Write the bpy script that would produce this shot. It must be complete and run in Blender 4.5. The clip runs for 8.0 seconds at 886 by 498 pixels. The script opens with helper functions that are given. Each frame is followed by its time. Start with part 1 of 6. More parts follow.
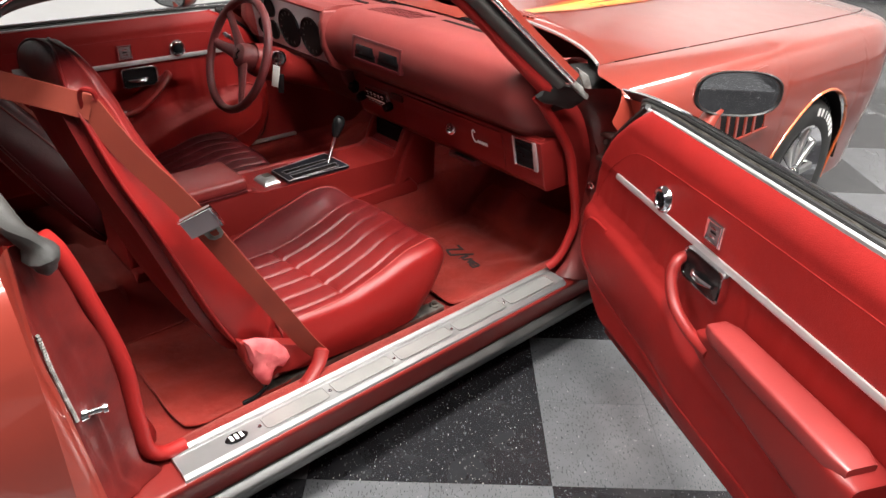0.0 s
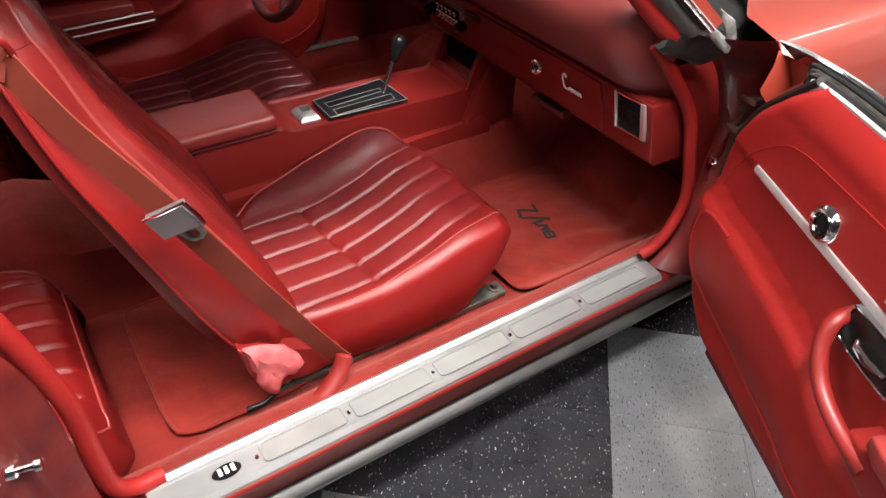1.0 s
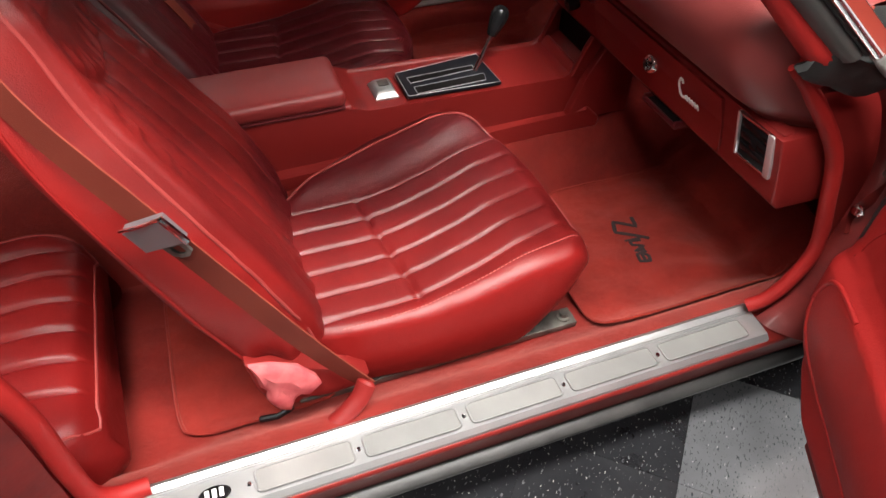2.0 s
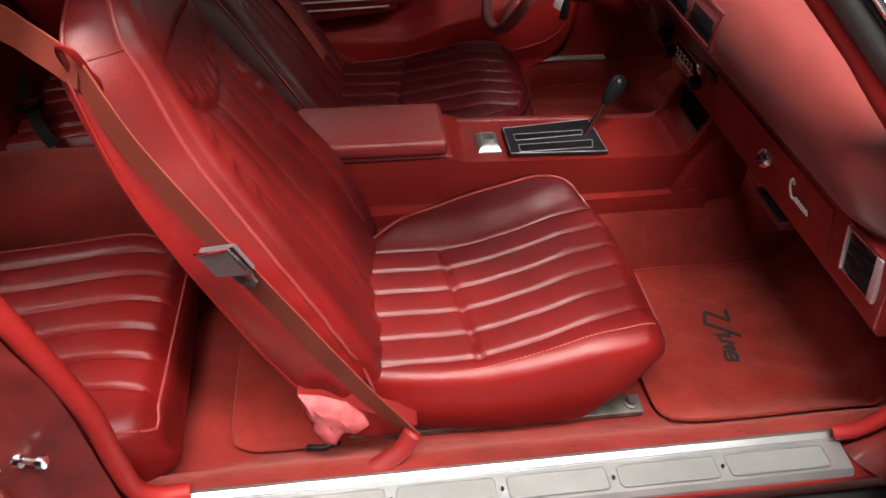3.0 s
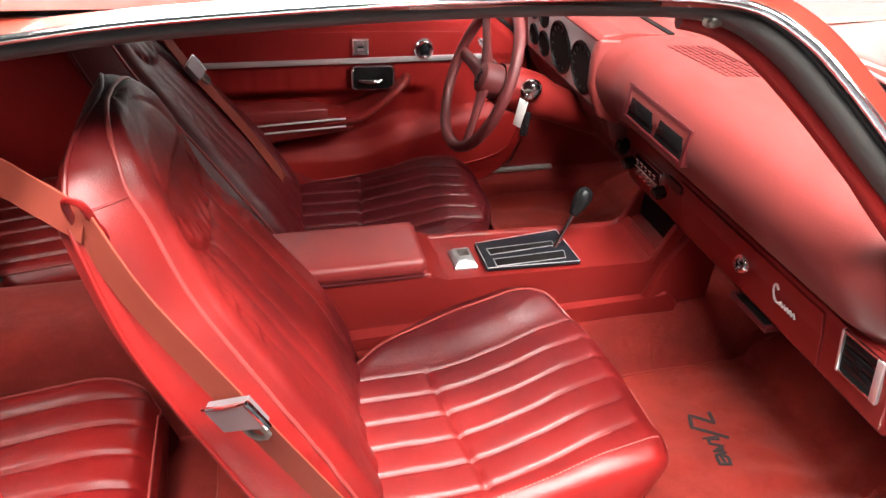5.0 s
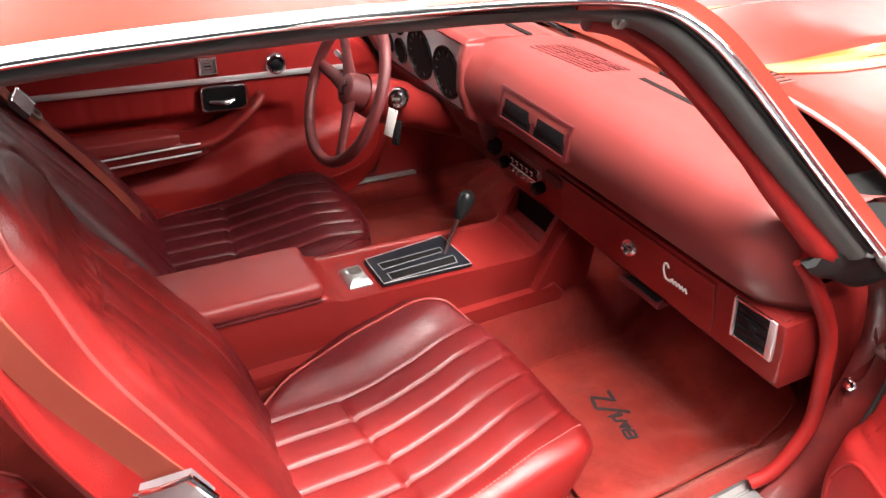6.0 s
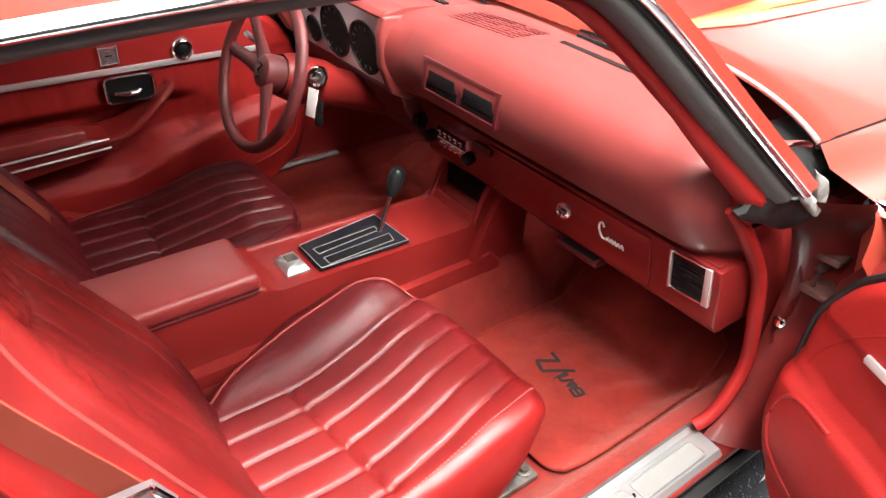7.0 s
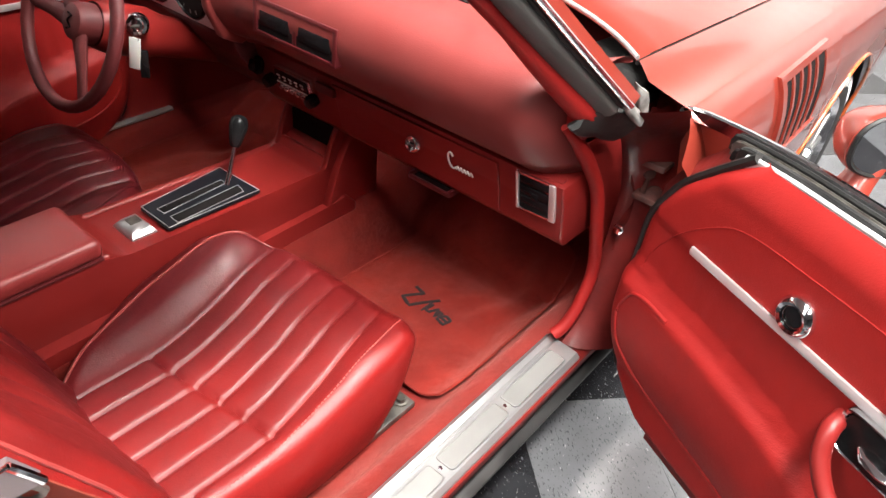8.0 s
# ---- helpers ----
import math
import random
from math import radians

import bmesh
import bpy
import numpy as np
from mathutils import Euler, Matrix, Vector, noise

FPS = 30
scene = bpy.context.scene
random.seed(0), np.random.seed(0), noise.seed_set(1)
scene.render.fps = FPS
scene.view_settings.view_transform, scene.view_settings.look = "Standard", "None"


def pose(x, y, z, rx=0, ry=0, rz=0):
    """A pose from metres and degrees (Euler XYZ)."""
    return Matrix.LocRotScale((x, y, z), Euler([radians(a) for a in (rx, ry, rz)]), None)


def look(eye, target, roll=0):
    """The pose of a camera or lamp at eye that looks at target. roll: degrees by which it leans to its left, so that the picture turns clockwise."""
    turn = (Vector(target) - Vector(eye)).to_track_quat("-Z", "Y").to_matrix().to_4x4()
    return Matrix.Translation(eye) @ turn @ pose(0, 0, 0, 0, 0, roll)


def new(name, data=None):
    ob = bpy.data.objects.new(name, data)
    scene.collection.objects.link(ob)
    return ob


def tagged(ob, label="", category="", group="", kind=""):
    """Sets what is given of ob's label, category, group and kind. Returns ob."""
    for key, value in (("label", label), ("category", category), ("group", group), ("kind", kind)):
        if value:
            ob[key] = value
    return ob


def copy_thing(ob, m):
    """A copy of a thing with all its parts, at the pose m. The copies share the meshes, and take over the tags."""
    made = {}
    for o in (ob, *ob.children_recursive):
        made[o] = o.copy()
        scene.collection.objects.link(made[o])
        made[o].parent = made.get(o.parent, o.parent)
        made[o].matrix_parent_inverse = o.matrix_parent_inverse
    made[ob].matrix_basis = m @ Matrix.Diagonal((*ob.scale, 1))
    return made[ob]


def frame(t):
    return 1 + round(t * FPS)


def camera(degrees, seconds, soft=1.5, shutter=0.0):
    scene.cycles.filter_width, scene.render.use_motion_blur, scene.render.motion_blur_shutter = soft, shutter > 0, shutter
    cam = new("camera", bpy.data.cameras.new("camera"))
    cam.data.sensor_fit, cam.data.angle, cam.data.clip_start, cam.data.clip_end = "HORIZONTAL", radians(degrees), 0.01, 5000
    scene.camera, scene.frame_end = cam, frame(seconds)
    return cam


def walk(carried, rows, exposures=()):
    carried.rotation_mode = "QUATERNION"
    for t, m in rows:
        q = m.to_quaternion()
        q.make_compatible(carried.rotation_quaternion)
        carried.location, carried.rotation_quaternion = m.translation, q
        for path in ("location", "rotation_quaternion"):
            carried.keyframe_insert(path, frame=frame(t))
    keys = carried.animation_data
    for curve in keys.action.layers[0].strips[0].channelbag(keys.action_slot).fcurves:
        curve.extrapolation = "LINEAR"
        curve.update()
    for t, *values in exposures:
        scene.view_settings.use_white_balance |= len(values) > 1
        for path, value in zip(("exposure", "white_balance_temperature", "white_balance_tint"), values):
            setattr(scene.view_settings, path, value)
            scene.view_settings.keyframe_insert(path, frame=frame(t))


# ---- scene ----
cam = camera(64.7, 8.0)
METRES, EYE, TILT, LEAN, TURN = 8.0, 1.5, 0.0, 0.0, 0.0
PATH = [
    (0, (-1.467, -1.881, 1.44), (-0.295, -0.599, 0.448), 2.0),
    (0.5, (-1.292, -1.701, 1.43), (-0.278, -0.401, 0.299), 2.3),
    (1, (-1.14, -1.545, 1.422), (-0.259, -0.286, 0.142), 2.7),
    (1.5, (-1.035, -1.441, 1.4), (-0.279, -0.19, 0.035), 2.8),
    (1.7, (-0.972, -1.4, 1.397), (-0.309, -0.125, 0.007), 2.2),
    (2.8, (-0.813, -1.38, 1.428), (-0.611, 0.021, 0.014), 0.6),
    (3, (-0.816, -1.372, 1.432), (-0.609, 0.094, 0.086), 1.7),
    (3.5, (-0.827, -1.363, 1.431), (-0.607, 0.183, 0.182), 3.3),
    (4, (-0.832, -1.359, 1.447), (-0.606, 0.254, 0.286), 3.0),
    (4.2, (-0.815, -1.352, 1.45), (-0.608, 0.272, 0.302), 2.1),
    (5.3, (-0.976, -1.275, 1.443), (-0.4, 0.29, 0.338), 3.6),
    (5.5, (-0.986, -1.259, 1.442), (-0.334, 0.276, 0.338), 3.7),
    (6, (-1.028, -1.22, 1.436), (-0.156, 0.22, 0.356), 4.4),
    (6.5, (-1.047, -1.203, 1.426), (-0.027, 0.148, 0.361), 4.8),
    (7, (-1.049, -1.194, 1.425), (-0.009, 0.094, 0.303), 3.6),
    (7.5, (-1.047, -1.19, 1.424), (0.05, -0.032, 0.218), 4.7),
    (8, (-1.061, -1.215, 1.411), (0.217, -0.265, 0.2), 5.8),
]
walk(cam, [(t, look(eye, target, roll)) for t, eye, target, roll in PATH], [(0, -0.48), (1.5, -0.52), (3.0, -0.70), (3.5, -0.27), (4.0, 0.18), (5.5, 0.42), (7.0, 0.37), (7.5, 0.30), (8, -0.05)])

# ---- world and lights ----
world = bpy.data.worlds.new("showroom_air")
scene.world = world
world.use_nodes = True
world.node_tree.nodes["Background"].inputs[0].default_value = (0.9, 0.95, 1.0, 1)
world.node_tree.nodes["Background"].inputs[1].default_value = 0.03

FLOOR = 0.02          # top of the showroom tiles
CEIL = 3.9
# Unseen lamps: the row near y -1.5 is inferred, others are added fill.
LAMPS = [(-0.72, -1.6, 430, 160, 0), (-3.4, -1.5, 70, 160, 0), (-5.0, 0.3, 260, 160, 0), (1.9, -2.3, 235, 160, 0), (4.4, -1.4, 130, 160, 0), (-0.9, -3.0, 150, 160, 0), (3.5, -3.2, 60, 160, 0), (-2.4, 4.0, 75, 90, 0), (1.4, 4.0, 75, 90, 0), (4.6, 4.0, 75, 90, 0), (6.9, -3.6, 52, 130, -60), (6.9, 0.0, 52, 130, -60), (6.9, 3.0, 52, 130, -60)]
for lx, ly, power, spread, tip in LAMPS:
    ld = bpy.data.lights.new("ceiling_lamp_light", "AREA")
    ld.shape, ld.size, ld.size_y, ld.energy, ld.color = "RECTANGLE", 2.2, 0.5, power, (1.0, 0.97, 0.93)
    ld.spread = radians(spread)
    lo = new("ceiling_lamp_light", ld)
    lo.matrix_world = pose(lx, ly, CEIL - (0.30 if tip else 0.085), 0, tip, 0) @ pose(0, 0, 0, 0, 0, 90 if tip else 0)


# ---- materials ----
def nodes_of(name):
    m = bpy.data.materials.new(name)
    m.use_nodes = True
    nt = m.node_tree
    return m, nt, nt.nodes["Principled BSDF"]


def link(nt, a, b):
    nt.links.new(a, b)


def noise_node(nt, scale, detail=3.0, rough=0.55, coord="Object"):
    tc = nt.nodes.new("ShaderNodeTexCoord")
    n = nt.nodes.new("ShaderNodeTexNoise")
    n.inputs["Scale"].default_value, n.inputs["Detail"].default_value, n.inputs["Roughness"].default_value = scale, detail, rough
    link(nt, tc.outputs[coord], n.inputs["Vector"])
    return n


def ramp(nt, src, stops):
    r = nt.nodes.new("ShaderNodeValToRGB")
    e = r.color_ramp.elements
    e[0].position, e[0].color = stops[0][0], (*stops[0][1], 1)
    e[1].position, e[1].color = stops[-1][0], (*stops[-1][1], 1)
    for p, c in stops[1:-1]:
        x = e.new(p)
        x.color = (*c, 1)
    link(nt, src, r.inputs["Fac"])
    return r


def bump(nt, bsdf, src, strength, distance=0.002, chain=None):
    b = nt.nodes.new("ShaderNodeBump")
    b.inputs["Strength"].default_value, b.inputs["Distance"].default_value = strength, distance
    link(nt, src, b.inputs["Height"])
    if chain:
        link(nt, chain.outputs["Normal"], b.inputs["Normal"])
    link(nt, b.outputs["Normal"], bsdf.inputs["Normal"])
    return b


def surface(name, dark, light, rough=0.5, metal=0.0, big=3.0, fine=120.0, relief=0.2, depth=0.0015, coat=0.0, rough_var=0.1, wave=0.0, spec=0.5, sheen=0.0):
    """Two-scale procedural surface: broad tone and gloss variation, fine grain relief."""
    m, nt, b = nodes_of(name)
    n1 = noise_node(nt, big, 4.0)
    col = ramp(nt, n1.outputs["Fac"], [(0.3, dark), (0.7, light)])
    link(nt, col.outputs["Color"], b.inputs["Base Color"])
    mr = nt.nodes.new("ShaderNodeMapRange")
    mr.inputs["To Min"].default_value, mr.inputs["To Max"].default_value = max(0.02, rough - rough_var), min(1.0, rough + rough_var)
    n3 = noise_node(nt, big * 4, 5.0)
    link(nt, n3.outputs["Fac"], mr.inputs["Value"])
    link(nt, mr.outputs["Result"], b.inputs["Roughness"])
    b.inputs["Metallic"].default_value = metal
    b.inputs["Specular IOR Level"].default_value = spec
    b.inputs["Coat Weight"].default_value = coat
    b.inputs["Coat Roughness"].default_value = 0.04
    b.inputs["Sheen Weight"].default_value = sheen
    b.inputs["Sheen Roughness"].default_value = 0.4
    b.inputs["Sheen Tint"].default_value = (1.0, 0.75, 0.72, 1)
    first = None
    if wave:
        nw = noise_node(nt, 14.0, 2.0)
        first = bump(nt, b, nw.outputs["Fac"], wave, 0.01)
    if relief:
        n2 = noise_node(nt, fine, 2.0)
        bump(nt, b, n2.outputs["Fac"], relief, depth, first)
    return m


def maroon_mix(nt, tc, hide_colour, maroon_tone):
    """Blends maroon over the driver's hide, the passenger's inner bolster and the headrest crowns, with mottled
    borders, and brighter red over the outer flanks.
    """
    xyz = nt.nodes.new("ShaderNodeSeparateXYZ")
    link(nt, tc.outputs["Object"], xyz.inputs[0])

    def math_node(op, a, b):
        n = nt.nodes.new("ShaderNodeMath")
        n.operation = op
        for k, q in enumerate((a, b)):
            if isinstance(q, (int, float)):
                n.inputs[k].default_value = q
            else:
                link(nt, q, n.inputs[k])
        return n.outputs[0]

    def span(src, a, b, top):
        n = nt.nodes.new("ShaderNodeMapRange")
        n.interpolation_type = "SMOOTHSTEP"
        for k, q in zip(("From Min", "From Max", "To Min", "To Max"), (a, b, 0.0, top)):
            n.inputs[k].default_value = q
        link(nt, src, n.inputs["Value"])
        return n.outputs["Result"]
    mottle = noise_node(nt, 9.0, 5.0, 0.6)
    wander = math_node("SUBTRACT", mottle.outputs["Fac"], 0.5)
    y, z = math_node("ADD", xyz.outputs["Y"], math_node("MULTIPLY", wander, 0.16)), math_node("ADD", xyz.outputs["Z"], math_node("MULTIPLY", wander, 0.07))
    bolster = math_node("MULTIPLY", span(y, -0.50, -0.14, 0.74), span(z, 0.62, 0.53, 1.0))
    maroon_amount = math_node("MAXIMUM", math_node("MAXIMUM", bolster, span(y, -0.02, 0.06, 0.82)), span(z, 1.05, 1.105, 0.9))
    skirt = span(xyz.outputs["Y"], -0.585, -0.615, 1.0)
    for amount, colour in ((skirt, (0.172, 0.0070, 0.0062)), (maroon_amount, maroon_tone)):
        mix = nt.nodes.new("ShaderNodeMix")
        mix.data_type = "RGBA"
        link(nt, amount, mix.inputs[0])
        link(nt, hide_colour, mix.inputs[6])
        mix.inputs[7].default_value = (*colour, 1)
        hide_colour = mix.outputs[2]
    return hide_colour


def leather(name, dark, light, rough=0.33, dent=0.22, spec=0.5, maroon_tone=None):
    """Grained vinyl hide: fine pebble cells, soft dents, worn patches."""
    m, nt, b = nodes_of(name)
    n1 = noise_node(nt, 5.0, 5.0)
    col = ramp(nt, n1.outputs["Fac"], [(0.3, dark), (0.7, light)])
    tc = nt.nodes.new("ShaderNodeTexCoord")
    if maroon_tone:
        link(nt, maroon_mix(nt, tc, col.outputs["Color"], maroon_tone), b.inputs["Base Color"])
    else:
        link(nt, col.outputs["Color"], b.inputs["Base Color"])
    vo = nt.nodes.new("ShaderNodeTexVoronoi")
    vo.inputs["Scale"].default_value = 420.0
    link(nt, tc.outputs["Object"], vo.inputs["Vector"])
    mr = nt.nodes.new("ShaderNodeMapRange")
    mr.inputs["To Min"].default_value, mr.inputs["To Max"].default_value = rough - 0.08, rough + 0.14
    n3 = noise_node(nt, 22.0, 5.0, 0.65)
    link(nt, n3.outputs["Fac"], mr.inputs["Value"])
    link(nt, mr.outputs["Result"], b.inputs["Roughness"])
    nw = noise_node(nt, 30.0, 3.0)
    b.inputs["Specular IOR Level"].default_value = spec
    first = bump(nt, b, nw.outputs["Fac"], dent, 0.006)
    cr = noise_node(nt, 38.0, 6.0, 0.62)
    cr.inputs["Distortion"].default_value = 1.6
    edge = ramp(nt, cr.outputs["Fac"], [(0.40, (0, 0, 0)), (0.49, (1, 1, 1)), (0.52, (0.2, 0.2, 0.2)), (0.60, (0.9, 0.9, 0.9))])
    second = bump(nt, b, edge.outputs["Color"], 0.10, 0.0025, first)
    bump(nt, b, vo.outputs["Distance"], 0.22, 0.0012, second)
    return m


def carpet_mat(name, dark, light):
    m, nt, b = nodes_of(name)
    n1 = noise_node(nt, 6.0, 6.0, 0.65)
    n2 = noise_node(nt, 700.0, 2.0)
    mix = nt.nodes.new("ShaderNodeMix")
    mix.inputs[0].default_value = 0.45
    link(nt, n1.outputs["Fac"], mix.inputs[2])
    link(nt, n2.outputs["Fac"], mix.inputs[3])
    col = ramp(nt, mix.outputs[0], [(0.32, dark), (0.66, light)])
    link(nt, col.outputs["Color"], b.inputs["Base Color"])
    b.inputs["Roughness"].default_value = 0.95
    b.inputs["Specular IOR Level"].default_value = 0.15
    b.inputs["Sheen Weight"].default_value = 0.25
    b.inputs["Sheen Tint"].default_value = (1.0, 0.35, 0.3, 1)
    nw = noise_node(nt, 26.0, 3.0)
    first = bump(nt, b, nw.outputs["Fac"], 0.35, 0.012)
    bump(nt, b, n2.outputs["Fac"], 0.6, 0.003, first)
    return m


def tile_mat(name, base, lo, chip, amount, chip2, amount2):
    """Vinyl composition tile: flecked with short chips of two tones, waxed."""
    m, nt, b = nodes_of(name)
    tc = nt.nodes.new("ShaderNodeTexCoord")
    n1 = noise_node(nt, 9.0, 6.0)
    tone = ramp(nt, n1.outputs["Fac"], [(0.3, lo), (0.7, base)])
    last = tone.outputs["Color"]
    for turn, scale, amt, colour in ((35, (70, 210, 70), amount, chip), (118, (80, 230, 80), amount + 0.01, chip), (70, (60, 150, 60), amount2, chip2)):
        mp = nt.nodes.new("ShaderNodeMapping")
        mp.inputs["Scale"].default_value = scale
        mp.inputs["Rotation"].default_value = (0, 0, radians(turn))
        link(nt, tc.outputs["Object"], mp.inputs["Vector"])
        nz = nt.nodes.new("ShaderNodeTexNoise")
        nz.inputs["Scale"].default_value, nz.inputs["Detail"].default_value = 1.0, 2.0
        link(nt, mp.outputs["Vector"], nz.inputs["Vector"])
        mask = ramp(nt, nz.outputs["Fac"], [(amt, (0, 0, 0)), (amt + 0.03, (1, 1, 1))])
        mix = nt.nodes.new("ShaderNodeMix")
        mix.data_type = "RGBA"
        link(nt, mask.outputs["Color"], mix.inputs[0])
        link(nt, last, mix.inputs[6])
        mix.inputs[7].default_value = (*colour, 1)
        last = mix.outputs[2]
    link(nt, last, b.inputs["Base Color"])
    n3 = noise_node(nt, 5.0, 4.0)
    mr = nt.nodes.new("ShaderNodeMapRange")
    mr.inputs["To Min"].default_value, mr.inputs["To Max"].default_value = 0.14, 0.34
    link(nt, n3.outputs["Fac"], mr.inputs["Value"])
    link(nt, mr.outputs["Result"], b.inputs["Roughness"])
    bump(nt, b, n1.outputs["Fac"], 0.08, 0.002)
    return m


VINYL = leather("red_vinyl", (0.105, 0.0042, 0.0043), (0.170, 0.0072, 0.0064), 0.35, 0.18, 0.27)
SEAT_VINYL = leather("mottled_seat_vinyl", (0.088, 0.0045, 0.0046), (0.148, 0.0076, 0.0068), 0.36, 0.16, 0.36, (0.055, 0.0040, 0.0062))
VINYL_DARK = leather("dark_red_vinyl", (0.028, 0.0018, 0.0032), (0.048, 0.0030, 0.0044), 0.31, 0.22, 0.42)
VINYL_DOOR = leather("red_door_vinyl", (0.205, 0.0066, 0.0059), (0.265, 0.0100, 0.0080), 0.54, 0.08, 0.28)
PIPING = surface("red_piping", (0.22, 0.030, 0.027), (0.27, 0.042, 0.037), 0.38, relief=0.0)
THREAD = surface("pale_thread", (0.30, 0.055, 0.05), (0.36, 0.08, 0.07), 0.7, relief=0.0)
DASH = surface("red_dash_plastic", (0.128, 0.0165, 0.0145), (0.162, 0.0220, 0.0195), 0.50, fine=420.0, relief=0.25, depth=0.001, sheen=0.08, spec=0.45)
TRIM = surface("red_moulded_plastic", (0.1500, 0.0098, 0.0088), (0.1780, 0.0124, 0.0106), 0.38, fine=380.0, relief=0.12, depth=0.001, spec=0.32)
# Darker copy of the red moulded plastic, with shade put into its colour.
TRIM_SHADED = surface("shaded_red_plastic", (0.0540, 0.0048, 0.0060), (0.0720, 0.0060, 0.0072), 0.42, fine=380.0, relief=0.15, depth=0.001)
CARPET = carpet_mat("red_carpet", (0.070, 0.0042, 0.0034), (0.210, 0.0150, 0.0104))
MAT = carpet_mat("red_mat_carpet", (0.085, 0.0055, 0.0040), (0.255, 0.0205, 0.0132))
FADED = surface("faded_red_vinyl", (0.165, 0.016, 0.0150), (0.215, 0.023, 0.0210), 0.42, fine=380.0, relief=0.25, depth=0.001, big=8)
BELT = surface("rust_red_webbing", (0.165, 0.0250, 0.0150), (0.215, 0.0365, 0.0205), 0.75, big=10, fine=900.0, relief=0.5, depth=0.001, spec=0.25)
PAINT = surface("carmine_paint", (0.2260, 0.0290, 0.0180), (0.2580, 0.0350, 0.0215), 0.36, metal=0.25, relief=0.0, coat=1.0, rough_var=0.04)
# Body red with the shade of the undercut sill put into its colour.
PAINT_SILL_SHADED = surface("dull_shaded_sill_paint", (0.13, 0.0100, 0.0080), (0.175, 0.0140, 0.0110), 0.5, big=5, relief=0.1, fine=60, depth=0.002, coat=0.1, spec=0.18, rough_var=0.12)
# Darker, rougher red than the body paint, for jambs and hinge parts.
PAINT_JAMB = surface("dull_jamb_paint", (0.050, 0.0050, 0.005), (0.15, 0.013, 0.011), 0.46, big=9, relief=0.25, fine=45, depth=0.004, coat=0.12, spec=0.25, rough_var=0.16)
INLAY = surface("pale_satin_inlay", (0.30, 0.297, 0.285), (0.38, 0.375, 0.36), 0.36, metal=0.6, big=8, relief=0.05, fine=300, depth=0.0005, rough_var=0.1)
CHROME = surface("chrome", (0.72, 0.72, 0.74), (0.82, 0.82, 0.83), 0.09, metal=1.0, relief=0.0, rough_var=0.04)
ALUMINIUM = surface("brushed_aluminium", (0.42, 0.42, 0.42), (0.53, 0.53, 0.525), 0.33, metal=0.85, big=6, fine=500, relief=0.02, depth=0.0005, rough_var=0.02)
SATIN = surface("satin_silver_strip", (0.6, 0.6, 0.6), (0.7, 0.7, 0.7), 0.34, metal=0.7, relief=0.0)
STEEL = surface("worn_steel", (0.07, 0.062, 0.055), (0.24, 0.225, 0.20), 0.42, metal=0.8, big=30, relief=0.3)
RUBBER = surface("black_rubber", (0.006, 0.006, 0.006), (0.014, 0.014, 0.0135), 0.45, big=12, fine=200, relief=0.3, rough_var=0.15, spec=0.3)
WEATHER = surface("grey_weatherstrip", (0.030, 0.030, 0.0285), (0.060, 0.058, 0.054), 0.55, big=9, fine=260, relief=0.3, rough_var=0.12)
BLACK = surface("black_plastic", (0.005, 0.005, 0.0055), (0.009, 0.009, 0.0095), 0.22, fine=300, relief=0.04, spec=0.26)
PLATE = surface("satin_black_plate", (0.006, 0.0065, 0.009), (0.010, 0.0105, 0.014), 0.34, fine=300, relief=0.04, spec=0.22)
# Near-black; in openings modelled solid it stands for the shade inside.
DARK = surface("dark_cavity", (0.006, 0.005, 0.005), (0.01, 0.008, 0.008), 0.8, relief=0.0, spec=0.1)
GLASS_DARK = surface("dark_lens", (0.006, 0.006, 0.007), (0.010, 0.010, 0.011), 0.22, relief=0.0, spec=0.08)
SILVER_PANEL = surface("silver_gauge_panel", (0.56, 0.56, 0.575), (0.66, 0.66, 0.675), 0.42, metal=0.15, fine=300, relief=0.1)
WHITE_INK = surface("white_marking", (0.66, 0.66, 0.64), (0.74, 0.74, 0.72), 0.5, relief=0.0)
TAG = surface("white_paper_tag", (0.72, 0.71, 0.66), (0.8, 0.79, 0.75), 0.6, relief=0.1)
INK = surface("dark_embroidery", (0.012, 0.006, 0.006), (0.028, 0.009, 0.009), 0.9, fine=600, relief=0.5)
PINK = surface("faded_pink_plastic", (0.3900, 0.0525, 0.0638), (0.5400, 0.1275, 0.1275), 0.45, big=34, fine=120, relief=0.3)
BUCKLE = surface("grey_buckle", (0.20, 0.17, 0.18), (0.27, 0.23, 0.24), 0.3, metal=0.6, fine=200, relief=0.1)
TYRE = surface("tyre_rubber", (0.018, 0.018, 0.018), (0.032, 0.032, 0.031), 0.6, big=20, fine=160, relief=0.3)
ORANGE = surface("orange_decal", (0.55, 0.10, 0.02), (0.62, 0.125, 0.03), 0.3, relief=0.0, coat=1.0)
YELLOW = surface("yellow_decal", (0.72, 0.36, 0.07), (0.78, 0.42, 0.10), 0.3, relief=0.0, coat=1.0)
GREY_PUTTY = surface("grey_sealer", (0.08, 0.078, 0.072), (0.30, 0.295, 0.28), 0.6, big=40, fine=90, relief=0.5)
GRIME = surface("greasy_red_brown", (0.014, 0.008, 0.007), (0.065, 0.022, 0.018), 0.38, big=30, fine=90, relief=0.4)
UNDER = surface("grey_underbody", (0.012, 0.012, 0.012), (0.034, 0.033, 0.032), 0.45, big=14, fine=90, relief=0.3)
TILE_B = tile_mat("black_vct", (0.020, 0.020, 0.022), (0.012, 0.012, 0.014), (0.40, 0.39, 0.36), 0.70, (0.09, 0.09, 0.095), 0.66)
